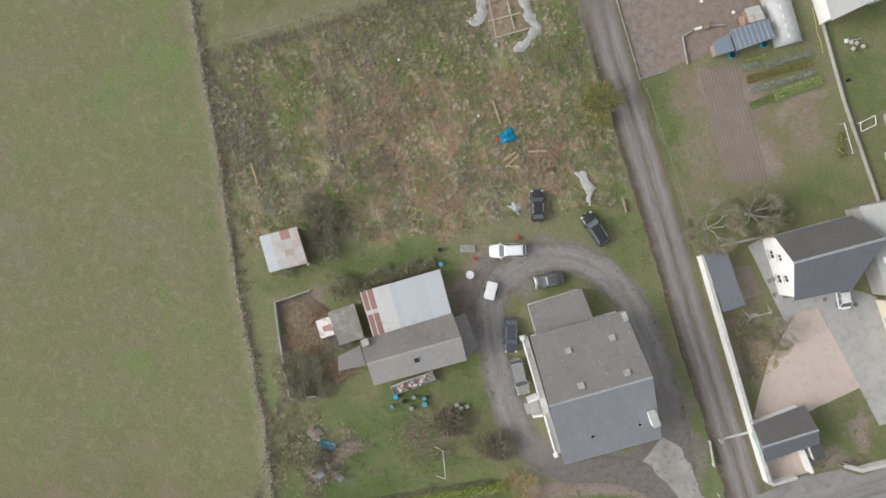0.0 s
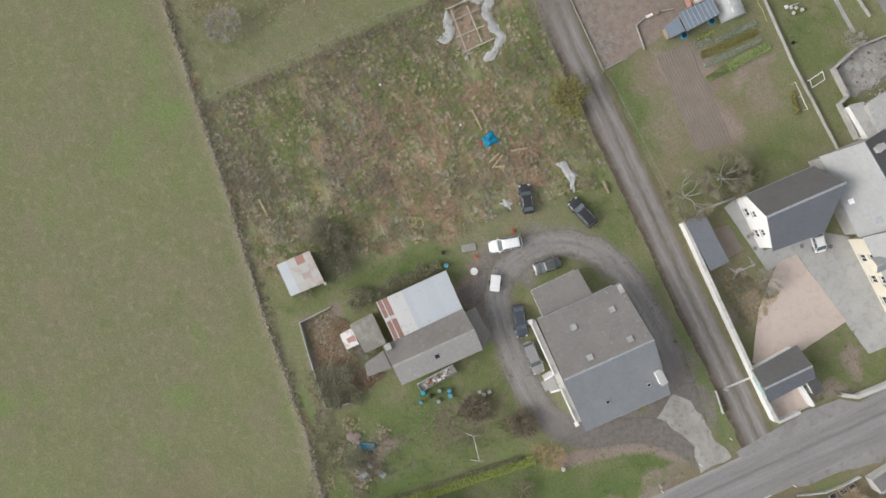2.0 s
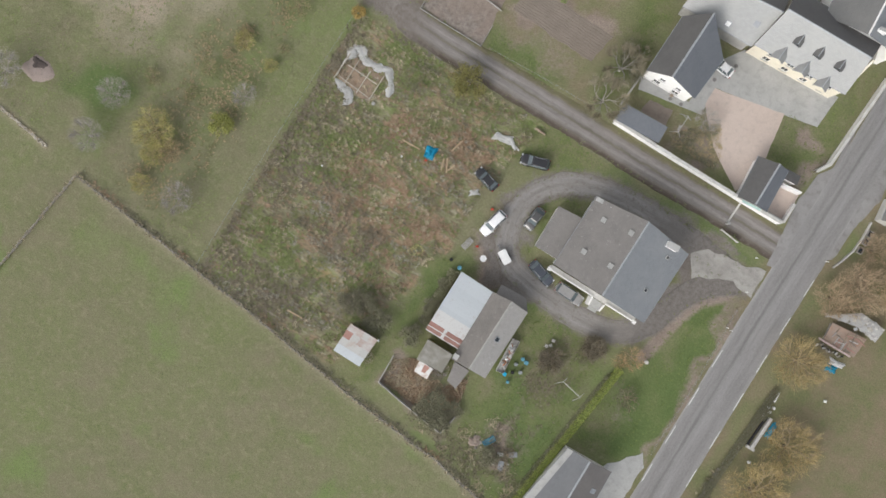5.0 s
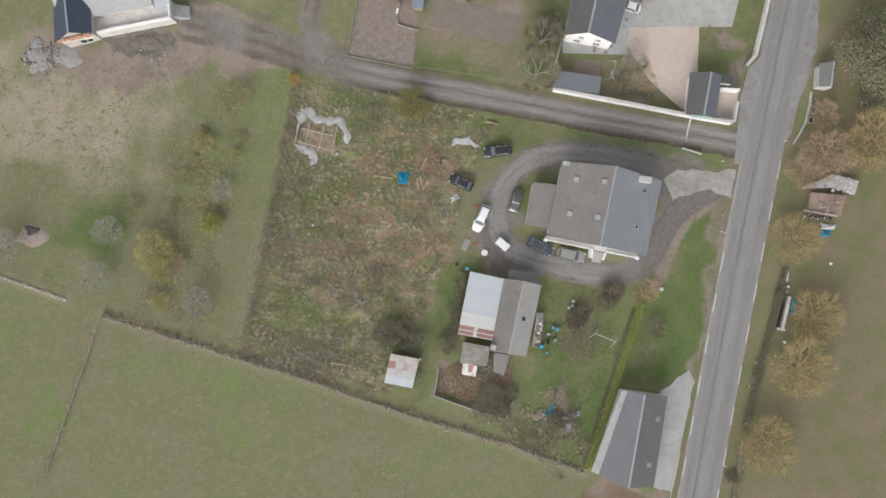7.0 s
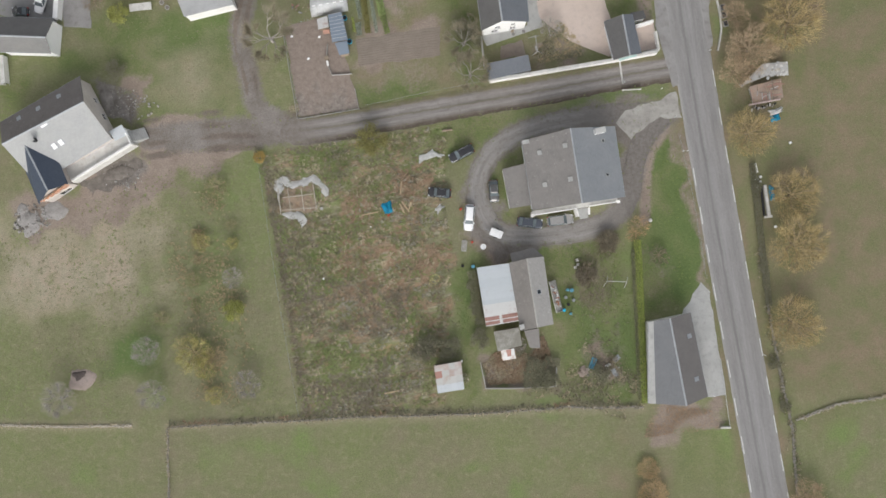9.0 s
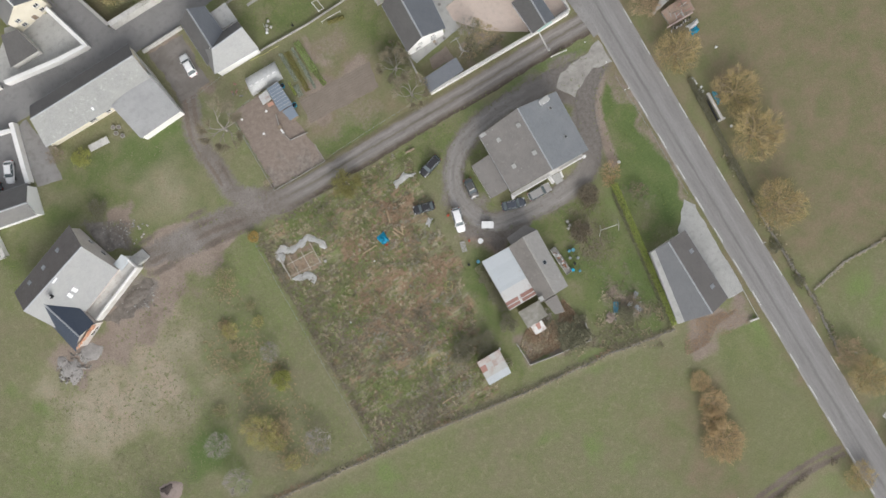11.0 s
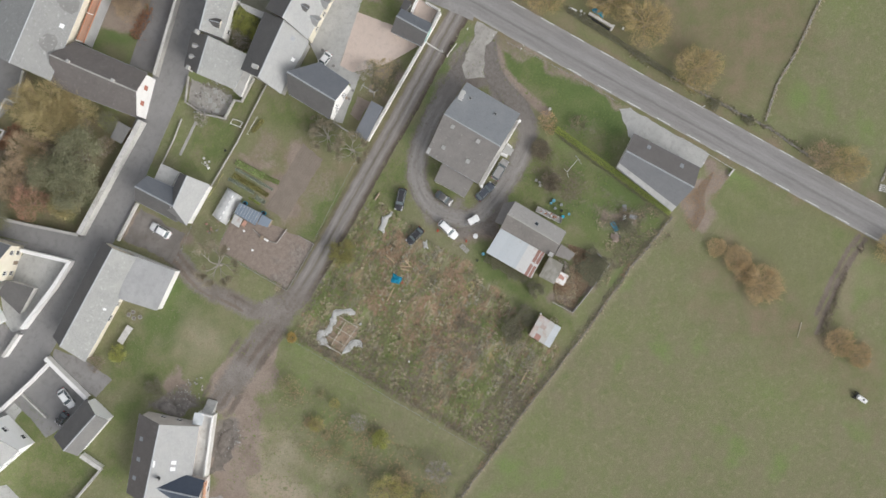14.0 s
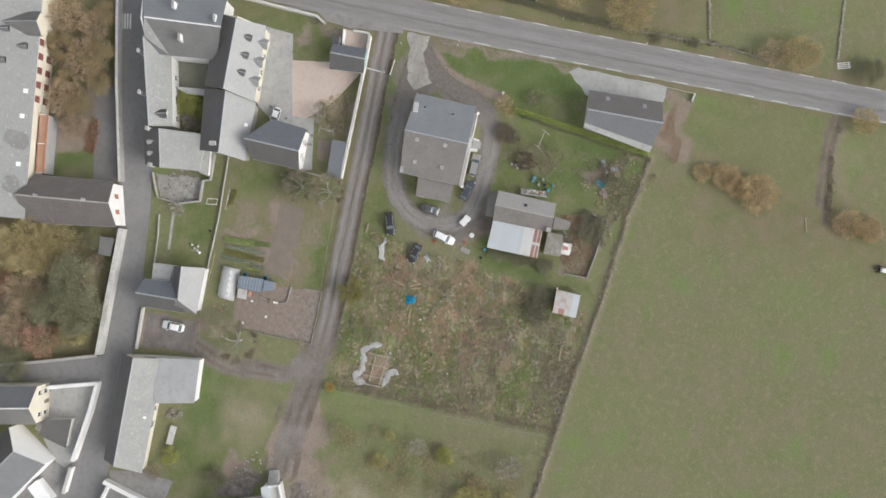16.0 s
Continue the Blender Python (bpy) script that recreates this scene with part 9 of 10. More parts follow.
# covered trailer
a, b = (10.3, 1.2), (8.5, 2.3)
tr = thing("covered_trailer", "small two-wheeled trailer with a white cover", "trailer", (*middle(a, b), 0.0), heading(a, b))
part("tray", soft_box(-1.05, -0.62, 0.42, 1.05, 0.62, 0.75, 0.03), M_ZINC, tr)
part("cover", soft_box(-1.09, -0.66, 0.75, 1.09, 0.66, 0.96, 0.09, 2), M_WHITEPL, tr, "white plastic cover")
part("drawbar", tube(bmesh.new(), [(1.0, 0, 0.45), (2.05, 0, 0.42)], 0.045), M_ZINC, tr)
part("jockey_wheel", disc(bmesh.new(), 1.9, 0.1, 0.0, 0.4, 0.07, 10), M_BLACK, tr)
for s in (1, -1):
    wheel(tr, -0.1, s * 0.74, 0.28, 0.16)
# water bowser out in the meadow
cx, cy = (15.4, -81.0)
bw = thing("water_bowser", "pale water bowser standing in the meadow", "trailer", (cx, cy, 0), 86)
bm = bmesh.new()
tube(bm, [(-1.0, 0, 0.9), (-0.9, 0, 0.9), (0.75, 0, 0.9), (0.85, 0, 0.9)], 0.46, 0.46, 14)
part("tank", bm, M_WHITEPL, bw, "pale grey tank")
part("frame", soft_box(-0.95, -0.4, 0.38, 1.3, 0.4, 0.5, 0.02), M_BLACK, bw)
part("drawbar", tube(bmesh.new(), [(1.2, 0, 0.44), (2.1, 0, 0.4)], 0.05), M_BLACK, bw)
part("hatch", disc(bmesh.new(), -0.2, 0, 1.3, 1.42, 0.17, 12), M_BLACK, bw)
for s in (1, -1):
    wheel(bw, 1.1, s * 0.6, 0.36, 0.22)
pole_ = part("barrier_pole", tube(bmesh.new(), [(22.9, -63.9, 0.12), (21.4, -64.3, 0.14), (20.0, -64.7, 0.1)], 0.07, 0.05, 8), M_BLEACHED)
tagged(pole_, "pale straight pole lying in the meadow", "pole")


# ---- loose things ----
def crumple(name, label, at, sx, sy, hgt, material, seed, category, turn=0, parent=None, edge=0.25):
    """A crumpled sheet: folded surface with thickness and an uneven rim."""
    n = 14
    bm = bmesh.new()
    grid = []
    for j in range(n):
        row = []
        for i in range(n):
            u, v = i / (n - 1) * 2 - 1, j / (n - 1) * 2 - 1
            k = 1 + edge * noise.noise((u * 1.5 + seed, v * 1.5, seed))
            fall = max(0, 1 - max(abs(u), abs(v)) ** 3)
            z = 0.03 + hgt * fall * (0.55 + 0.5 * noise.noise((u * 2.2, v * 2.2, seed * 3.1))) + 0.06 * abs(noise.noise((u * 5, v * 5, seed))) * (hgt > 0)
            row.append(bm.verts.new((u * sx / 2 * k, v * sy / 2 * k, z)))
        grid.append(row)
    for j in range(n - 1):
        for i in range(n - 1):
            bm.faces.new((grid[j][i], grid[j][i + 1], grid[j + 1][i + 1], grid[j + 1][i]))
    bmesh.ops.solidify(bm, geom=bm.faces[:], thickness=0.02)
    ob = part(name, bm, material, parent, label, smooth=True)
    ob.matrix_basis = pose(*at[:3], 0, 0, turn)
    return ob if parent else tagged(ob, label, category)


def mound(name, label, at, rx, ry, hgt, material, seed, category, parent=None, lumpy=0.35):
    """A low heap with an uneven outline whose rim runs into the ground."""
    bm = bmesh.new()
    rings, n = [], 26
    for k in (1.0, 0.86, 0.68, 0.48, 0.26, 0.08):
        row = []
        for i in range(n):
            a = math.tau * i / n
            c, d = math.cos(a), math.sin(a)
            w = 1 + lumpy * noise.noise((c * 1.3 + seed, d * 1.3, seed)) + 0.4 * lumpy * noise.noise((c * 4, d * 4, seed))
            z = hgt * (1 - k * k) * (1 + lumpy * noise.noise((c * k * 3, d * k * 3, seed * 1.7))) - 0.12 * (k == 1.0)
            row.append(bm.verts.new((c * rx * k * w, d * ry * k * w, z)))
        rings.append(row)
    for p, q in zip(rings, rings[1:]):
        for i in range(n):
            bm.faces.new((p[i], p[(i + 1) % n], q[(i + 1) % n], q[i]))
    bm.faces.new(rings[-1])
    ob = part(name, bm, material, parent, label, smooth=True)
    ob.matrix_basis = pose(*at[:3])
    return ob if parent else tagged(ob, label, category)


def board(name, label, a, b, w, t, material, z=0.05, category="plank", parent=None):
    d = heading(a, b)
    L = math.dist(a, b)
    ob = part(name, soft_box(-L / 2, -w / 2, 0, L / 2, w / 2, t, 0.008), material, parent, label)
    ob.matrix_basis = pose(*middle(a, b), z, 0, 0, d)
    return ob if parent else tagged(ob, label, category)


def barrel(label, at, r, h, material, lid=None):
    t = thing("barrel", label, "barrel", (*at, 0), 0, "barrels by the barn")
    bm = disc(bmesh.new(), 0, 0, 0, h * 0.5, r * 0.92, 16, r)
    disc(bm, 0, 0, h * 0.5, h, r, 16, r * 0.9)
    part("shell", bm, material, t)
    part("lid", disc(bmesh.new(), 0, 0, h, h + 0.03, r * 0.86, 16), lid or material, t)
    part("rim", disc(bmesh.new(), 0, 0, h * 0.48, h * 0.53, r * 1.04, 16), M_BLACK, t)


def stones(name, label, centre, spread, count, size, material, seed, category="rubble", shade=None):
    """A heap of broken pieces; each piece is its own block."""
    rng = random.Random(seed)
    t = thing(name, label, category, (*centre, 0))
    for i in range(count):
        a, d = rng.uniform(0, math.tau), spread * math.sqrt(rng.random())
        s = size * (0.4 + 1.5 * rng.random() ** 2)
        bm = bmesh.new()
        bmesh.ops.create_icosphere(bm, subdivisions=1, radius=1)
        for v in bm.verts:
            v.co = Vector((v.co.x * s * rng.uniform(0.7, 1.35), v.co.y * s * rng.uniform(0.35, 0.95), v.co.z * s * 0.45 * rng.uniform(0.6, 1.1)))
        ob = part("stone", bm, shade[i % len(shade)] if shade else material, t)
        ob.matrix_basis = pose(math.cos(a) * d, math.sin(a) * d * 0.7, s * 0.25 + max(0, 1 - d / spread) * size * 0.8, rng.uniform(-30, 30), 0, rng.uniform(0, 360))
    return t


cx, cy = (-8.1, 9.4)
crumple("blue_tarpaulin", "crumpled bright blue tarpaulin over a low pile", (cx, cy, 0), 1.7, 2.0, 0.7, M_BLUE, 3.0, "tarpaulin", 10)
for a, b in (((-4.9, 13.4), (-5.5, 11.2)), ((-5.5, 10), (-4.5, 8)), ((-5.9, 9.7), (-5.4, 8)), ((-4.5, 8.4), (-4, 9.7)), ((-12.7, 8.9), (-9.7, 9)), ((-14.3, -21.8), (-11.7, -21.7))):
    board("plank", "weathered sawn plank lying in the grass", a, b, 0.2, 0.05, M_FRESH, 0.2)
a, b = (3.5, 20.6), (5.2, 20.5)
log_ = part("log", tube(bmesh.new(), [(*a, 0.2), (*middle(a, b), 0.22), (*b, 0.2)], 0.2, 0.17, 9), M_WOOD)
tagged(log_, "grey squared log lying on the grass", "log")

# collapsed polytunnel: strips of torn film over a timber frame
tun = thing("collapsed_polytunnel", "collapsed plastic tunnel with torn grey film", "tunnel")
def film_drape(line, wide, seed):
    """A long gathered length of film along a line: folded ridges, torn edges, some thickness."""
    pts = resample(line, 0.22, False)
    bm, rows = bmesh.new(), []
    for i, p in enumerate(pts):
        q, o = pts[min(i + 1, len(pts) - 1)], pts[max(i - 1, 0)]
        d = Vector((q[0] - o[0], q[1] - o[1])).normalized()
        w = wide * (0.75 + 0.75 * noise.noise((i * 0.16, seed, 0.3))) * min(1, 0.35 + min(i, len(pts) - 1 - i) * 0.2)
        row = []
        for j in range(9):
            u = j / 4 - 1
            e = w * u * (1 + 0.45 * noise.noise((i * 0.45, u * 2, seed))) + 0.18 * noise.noise((i * 0.12, 3.1, seed))
            z = 0.1 + 0.12 * (1 - u * u) + 0.12 * noise.noise((i * 0.35, u * 2.2, seed + 4)) + 0.1 * noise.noise((i * 0.9, u * 4.4, seed + 9))
            row.append(bm.verts.new((p[0] - d.y * e, p[1] + d.x * e, max(0.05, z))))
        rows.append(row)
    for r0, r1 in zip(rows, rows[1:]):
        for j in range(8):
            bm.faces.new((r0[j], r0[j + 1], r1[j + 1], r1[j]))
    bmesh.ops.solidify(bm, geom=bm.faces[:], thickness=0.02)
    part("film", bm, M_FILM, tun, smooth=True)


film_drape([(-25.9, 15), (-25.8, 17), (-25, 17.1), (-23.4, 16.2), (-21.4, 16.3), (-19.7, 16.7), (-18.8, 15.6), (-18.2, 14.7), (-17.9, 13.2)], 0.78, 3.0)
film_drape([(-26, 11.6), (-24.8, 11.2), (-23.2, 10.7), (-22.7, 9.9), (-23, 8.7)], 0.68, 8.0)
film_drape([(-26.1, 15.4), (-26.2, 11.9)], 0.2, 13.0)
for a, b in (((-25.9, 16), (-26.2, 11.5)), ((-19.9, 15.7), (-20, 11.3)), ((-24.3, 15.7), (-24.4, 11.5)), ((-22, 15.2), (-22.2, 11.3)), ((-25.8, 12.2), (-20, 11.6)), ((-25.4, 14.3), (-20.2, 14))):
    board("frame_bar", "", a, b, 0.12, 0.1, M_BLEACHED, 0.35, parent=tun)
part("litter", prism(bmesh.new(), ragged(resample([(-25.8, 15.7), (-20, 15.9), (-19.8, 11.3), (-25.8, 11.7)], 0.5, True), 0.5), -0.1, 0.05), stained("dry_litter", (0.27, 0.2, 0.145), (0.36, 0.28, 0.205), (0.15, 0.12, 0.09), 1.2, 2.2, 0.95), tun, "brown dry plant litter")
cx, cy = (-19.2, 11.3)
part("film_roll", disc(bmesh.new(), cx, cy, 0, 0.3, 0.27, 12), M_GREYWALL, tun)
a = [(-0, 16.8), (1.9, 16.8), (0.6, 7.6)]
crumple("plastic_sheet", "torn grey plastic sheet lying on brambles", (*a[0], 0.1), 2.9, 1.2, 0.25, M_FILM, 23.0, "plastic sheet", 15, None, 0.5)
crumple("plastic_sheet", "torn grey plastic sheet lying on brambles", (*a[1], 0.1), 1.9, 0.6, 0.2, M_FILM, 24.0, "plastic sheet", -30, None, 0.5)
crumple("grey_sheet", "pale dusty sheet heaped on bare earth", (*a[2], 0.05), 1.5, 0.8, 0.2, M_FILM, 25.0, "plastic sheet", 40, None, 0.5)
# pallet
a, b = (3.4, -0.3), (3.9, 1.5)
pal = thing("pallet", "grey weathered wooden pallet on the grass", "pallet", (*middle(a, b), 0.05), heading(a, b))
for i in range(6):
    part("slat", box(bmesh.new(), -0.95, -0.45 + i * 0.16, 0.11, 0.95, -0.34 + i * 0.16, 0.135), M_GREYWOOD, pal)
for x in (-0.9, -0.05, 0.8):
    part("bearer", box(bmesh.new(), x, -0.45, 0, x + 0.1, 0.46, 0.107), M_GREYWOOD, pal)
# round white garden table
cx, cy = (6.8, -0.1)
tab = thing("round_table", "round white garden table on gravel", "table", (cx, cy, 0))
bm = disc(bmesh.new(), 0, 0, 0.68, 0.72, 0.5, 28)
part("tabletop", bm, M_WHITEPL, tab)
part("pedestal", disc(bmesh.new(), 0, 0, 0.05, 0.68, 0.07, 10), M_WHITEPL, tab)
part("foot", disc(bmesh.new(), 0, 0, 0, 0.06, 0.32, 16, 0.2), M_WHITEPL, tab)
for (x, y), s in zip([(4.2, 6.9), (-8.1, 8.1)] + [(5.1, 1)], (1, 0.8, 0.9)):
    j = thing("fuel_can", "red plastic fuel can on the grass", "can", (x, y, 0), 30 * s)
    part("can", soft_box(-0.25 * s, -0.16 * s, 0, 0.25 * s, 0.16 * s, 0.42 * s, 0.05, 2), M_REDPL, j)
    part("spout", tube(bmesh.new(), [(0.15 * s, 0, 0.4 * s), (0.24 * s, 0, 0.52 * s)], 0.03), M_BLACK, j)
# hose loops
cx, cy = (-2.3, -4.1)
bm = bmesh.new()
for k, (ox, oy, r) in enumerate(((0, 0, 0.75), (0.25, 0.2, 0.6), (-0.5, -0.55, 0.55))):
    ring = [(cx + ox + r * math.cos(i * 0.42) * (1 + 0.1 * math.sin(i * 1.7)), cy + oy + r * math.sin(i * 0.42), 0.22 + 0.03 * k) for i in range(15)]
    tube(bm, ring, 0.035, 0.035, 5)
tagged(part("garden_hose", bm, M_YELLOW), "loose coils of yellow garden hose", "hose")
# timber bin and barrels beside the barn
bn = thing("timber_bin", "open timber bin full of scrap beside the barn", "bin")
B = [(18.8, -13.2), (18.5, -7.8), (16.7, -8), (17, -13.4)]
B[0], B[1] = lerp(B[3], B[0], 0.64), lerp(B[2], B[1], 0.64)
for i in range(4):
    p, q = B[i], B[(i + 1) % 4]
    e = (Vector(q) - Vector(p)).normalized() * 0.06
    s = Vector((-e.y, e.x))
    p, q = Vector(p) + e * (i % 2) * 1.1, Vector(q) - e * (i % 2) * 1.1
    part("side_board", prism(bmesh.new(), [tuple(p), tuple(q), tuple(q + s), tuple(p + s)], 0, 0.85), M_WHITEPL if i == 2 else M_GREYWOOD, bn)
part("floor_board", prism(bmesh.new(), offset_quad(B, 0.08), 0.05, 0.22), M_WALLTOP, bn)
for k in (0.33, 0.66):
    p, q = lerp(B[0], B[1], k), lerp(B[3], B[2], k)
    board("divider", "", p, q, 0.06, 0.7, M_WOOD, 0.05, parent=bn)
rr = random.Random(8)
for k in range(42):
    x, y = lerp(lerp(B[0], B[1], rr.uniform(0.06, 0.94)), lerp(B[3], B[2], rr.uniform(0.06, 0.94)), rr.uniform(0.2, 0.8))
    ob = part("scrap", soft_box(-0.26, -0.12, 0, 0.26, 0.12, 0.2, 0.03), (M_BRICK, M_WALLTOP, M_WHITEPL, M_WALLTOP, M_GREYWOOD, M_WHITE)[k % 6], bn)
    ob.matrix_basis = pose(x, y, 0.22 + 0.33 * rr.random(), rr.uniform(-20, 20), rr.uniform(-20, 20), rr.uniform(0, 360))
for p, m_, r, l in zip([(18.4, -13.2), (20.3, -10.1), (19.4, -14.0), (19.3, -12.4), (20.3, -11.8), (19.6, -9.9), (19.1, -11.1), (4.5, -3.1), (2.8, -2.7)], (M_BLUE, M_BLUEPALE, M_BLUEPALE, M_BLACK, M_ZINC, M_BLUEPALE, M_ZINC, M_BLUEPALE, M_BLACK), (0.32, 0.36, 0.24, 0.26, 0.3, 0.28, 0.28, 0.33, 0.25), ("bright blue", "faded blue", "faded blue", "black", "grey metal", "faded blue", "grey metal", "faded blue", "black")):
    barrel(l + " barrel standing beside the barn", p, r, 0.75, m_)
for i, p in enumerate([(21.6, -6.4), (22.1, -6), (22.1, -5.2)]):
    ch = thing("garden_chair", "pale plastic garden chair on the lawn", "chair", (*p, 0), 50 * i, "garden chairs")
    part("seat", soft_box(-0.24, -0.24, 0.4, 0.24, 0.24, 0.45, 0.02), M_WALLTOP, ch)
    part("backrest", soft_box(-0.24, 0.2, 0.45, 0.24, 0.25, 0.85, 0.02), M_WALLTOP, ch)
    for x in (-0.21, 0.21):
        for y in (-0.21, 0.21):
            part("leg", tube(bmesh.new(), [(x * 1.1, y * 1.1, 0), (x, y, 0.41)], 0.02), M_WALLTOP, ch)
# scrap corner of the lawn
stones("scrap_heap", "grey heap of scrap and rubble on the lawn", (19.9, -24.2), 1.3, 22, 0.2, M_RUBBLE, 4, "scrap heap", [M_STONE, M_WOOD, M_BLEACHED, M_LANE])
crumple("sacking", "faded pinkish sacking thrown over scrap", (19.8, -24.2, 0.15), 1.7, 1.4, 0.3, stained("pink_sacking", (0.42, 0.34, 0.29), (0.52, 0.44, 0.38), (0.3, 0.24, 0.2), 0.6, 2.0, 0.9), 61.0, "sacking", 30, None, 0.5)
stones("scrap_heap", "mixed scrap heap beside a bush", (24.6, -25), 1.7, 22, 0.2, M_RUBBLE, 5, "scrap heap", [M_STONE, M_RUBBLE, M_LANE, M_WOOD])
a, b = (21.2, -23.7), (22, -22.3)
tk = thing("feed_trough", "faded blue trough on the lawn", "trough", (*middle(a, b), 0), heading(a, b))
for x0, y0, x1, y1 in ((-0.95, -0.4, 0.95, -0.34), (-0.95, 0.34, 0.95, 0.4), (-0.95, -0.337, -0.89, 0.337), (0.89, -0.337, 0.95, 0.337)):
    part("side", box(bmesh.new(), x0, y0, 0, x1, y1, 0.5), M_BLUEPALE, tk)
part("bottom", box(bmesh.new(), -0.885, -0.335, 0.02, 0.885, 0.335, 0.12), M_BLUEPALE, tk)
cx, cy = (24.1, -23.8)
crumple("white_sack", "white plastic sack thrown on scrap", (cx, cy, 0.15), 1.0, 0.6, 0.35, M_WHITEPL, 31.0, "sack", 20)
for p, q in (((25.2, -25.9), (24.8, -24.6)), ((25.2, -23.3), (26.3, -22.6))):
    board("sheet_offcut", "grey metal offcut on the ground", p, q, 0.8, 0.04, M_ZINC, 0.1, "metal sheet")
# fallen tube frame on the lawn
u = [(25.7, -10.5), (26.3, -9.6), (29.6, -10.3), (29.2, -11.4)]
fr = thing("swing_frame", "pale steel tube frame leaning on the lawn", "frame")
part("top_bar", tube(bmesh.new(), [(*u[1], 1.4), (*u[2], 1.4)], 0.06), M_TUBE, fr)
for p, q in ((u[0], u[1]), (u[3], u[2])):
    part("leg", tube(bmesh.new(), [(*p, 0), (*q, 1.4)], 0.05), M_TUBE, fr)
    part("leg", tube(bmesh.new(), [(q[0] + 0.5, q[1] + 0.7, 0), (*q, 1.38)], 0.05), M_TUBE, fr)
for p, h, r, m_, nm, lb in (((35.6, -0.8), 0.45, 0.3, M_WALLTOP, "well_cap", "pale round concrete well cap in grass"), ((-0.3, -18.6), 0.9, 0.18, M_WHITEPL, "white_tub", "white plastic tub beside the tin shed"), ((-21, -0.6), 0.3, 0.14, M_WHITEPL, "white_bucket", "white bucket lost in the scrub"), ((-11.5, 6.7), 0.3, 0.14, M_WHITEPL, "white_bucket", "white bucket lost in the scrub")):
    b_ = thing(nm, lb, nm.split("_")[1], (*p, 0))
    part("shell", disc(bmesh.new(), 0, 0, 0, h * 0.85, r * 0.9, 14, r), m_, b_)
    part("top", disc(bmesh.new(), 0, 0, h * 0.85, h, r * 1.05, 14, r * 0.8), m_, b_)

# gate threshold and posts across the lane, name board by the garage
g0, g1 = (35.4, 26.9), (35.2, 23.3)
board("threshold", "pale concrete strip across the lane", g0, g1, 0.28, 0.06, M_WALLTOP, 0.02, "threshold")
for p in ((35.4, 27.2), (35.2, 23.1)):
    po = thing("gate_post", "square concrete gate post beside the lane", "post", (*p, 0))
    part("shaft", soft_box(-0.15, -0.15, -0.1, 0.15, 0.15, 1.1, 0.02), M_WALLTOP, po)
    part("cap", soft_box(-0.19, -0.19, 1.1, 0.19, 0.19, 1.18, 0.02), M_CONC, po)
a, b = (34.9, 21.8), (37.9, 21.4)
sb = thing("low_barrier", "pale low barrier board on the grass strip", "barrier", (*middle(a, b), 0), heading(a, b))
part("board", soft_box(-1.6, -0.07, 0.35, 1.6, 0.07, 0.8, 0.02), M_WALLTOP, sb)
for x in (-1.4, 1.4):
    part("post", soft_box(x - 0.07, -0.07, -0.1, x + 0.07, 0.07, 0.9, 0.01), M_WALLTOP, sb)
a, b = (35, 26.6), (37.7, 26.8)
pn = thing("teal_panel", "pale teal panel fixed along the wall top", "panel", (*middle(a, b), 0), heading(a, b))
part("panel", soft_box(-1.5, -0.1, 2.2, 1.5, 0.25, 2.32, 0.02), plain("pale_teal", (0.42, 0.58, 0.55), 0.5), pn)
for p in [(41.5, 20.9), (42.9, 15.8), (43.9, 9.7)] + [(43.2, 9.8), (40.8, -32.1), (50.7, 25.8), (50.5, -26.8)] + [(54.3, -52.2)]:
    mp = thing("marker_post", "slim white roadside marker post", "post", (*p, 0), 0, "roadside posts")
    part("shaft", soft_box(-0.07, -0.05, -0.1, 0.07, 0.05, 0.95, 0.015), M_WHITEPL, mp)
    part("band", box(bmesh.new(), -0.073, -0.053, 0.7, 0.073, 0.053, 0.8), M_ZINC, mp)

# kitchen garden: tunnel, blue-grey shed, lattice
gt = thing("polytunnel", "small arched garden tunnel in pale film", "tunnel")
T4 = [(-8.4, 47.1), (-8.6, 43.7), (-14.9, 43.8), (-14.4, 47.2)]
n = 10
bm = bmesh.new()
rows = []
for k in range(7):
    p, q = lerp(T4[0], T4[3], k / 6), lerp(T4[1], T4[2], k / 6)
    rows.append([bm.verts.new((*lerp(p, q, 0.5 - 0.5 * math.cos(math.pi * i / n)), 1.9 * math.sin(math.pi * i / n))) for i in range(n + 1)])
for a, b in zip(rows, rows[1:]):
    for i in range(n):
        bm.faces.new((a[i], a[i + 1], b[i + 1], b[i]))
bm.faces.new(rows[0][::-1]), bm.faces.new(rows[-1])
part("film", bm, stained("tunnel_film", (0.44, 0.45, 0.45), (0.56, 0.57, 0.57), (0.35, 0.36, 0.35), 0.6, 2, 0.35), gt, "pale milky film", smooth=True)
for k in range(7):
    p, q = lerp(T4[0], T4[3], k / 6), lerp(T4[1], T4[2], k / 6)
    part("hoop", tube(bmesh.new(), [(*lerp(p, q, 0.5 - 0.52 * math.cos(math.pi * i / n)), 1.93 * math.sin(math.pi * i / n)) for i in range(n + 1)], 0.035, sides=5), M_TUBE, gt)
for k in (0.35, 0.5, 0.62):
    p, q = lerp(T4[0], T4[1], k), lerp(T4[3], T4[2], k)
    for j in range(5):
        c0, c1 = lerp(p, q, 0.08 + j * 0.19), lerp(p, q, 0.2 + j * 0.19)
        if k == 0.62:
            part("patch", box(bmesh.new(), -0.3, -0.12, 0, 0.3, 0.12, 0.02, pose(*middle(c0, c1), 1.9, 0, 0, heading(c0, c1))), M_WHITEPL, gt, "bright white patch")
gs = thing("garden_shed", "garden shed with blue-grey metal roof", "shed")
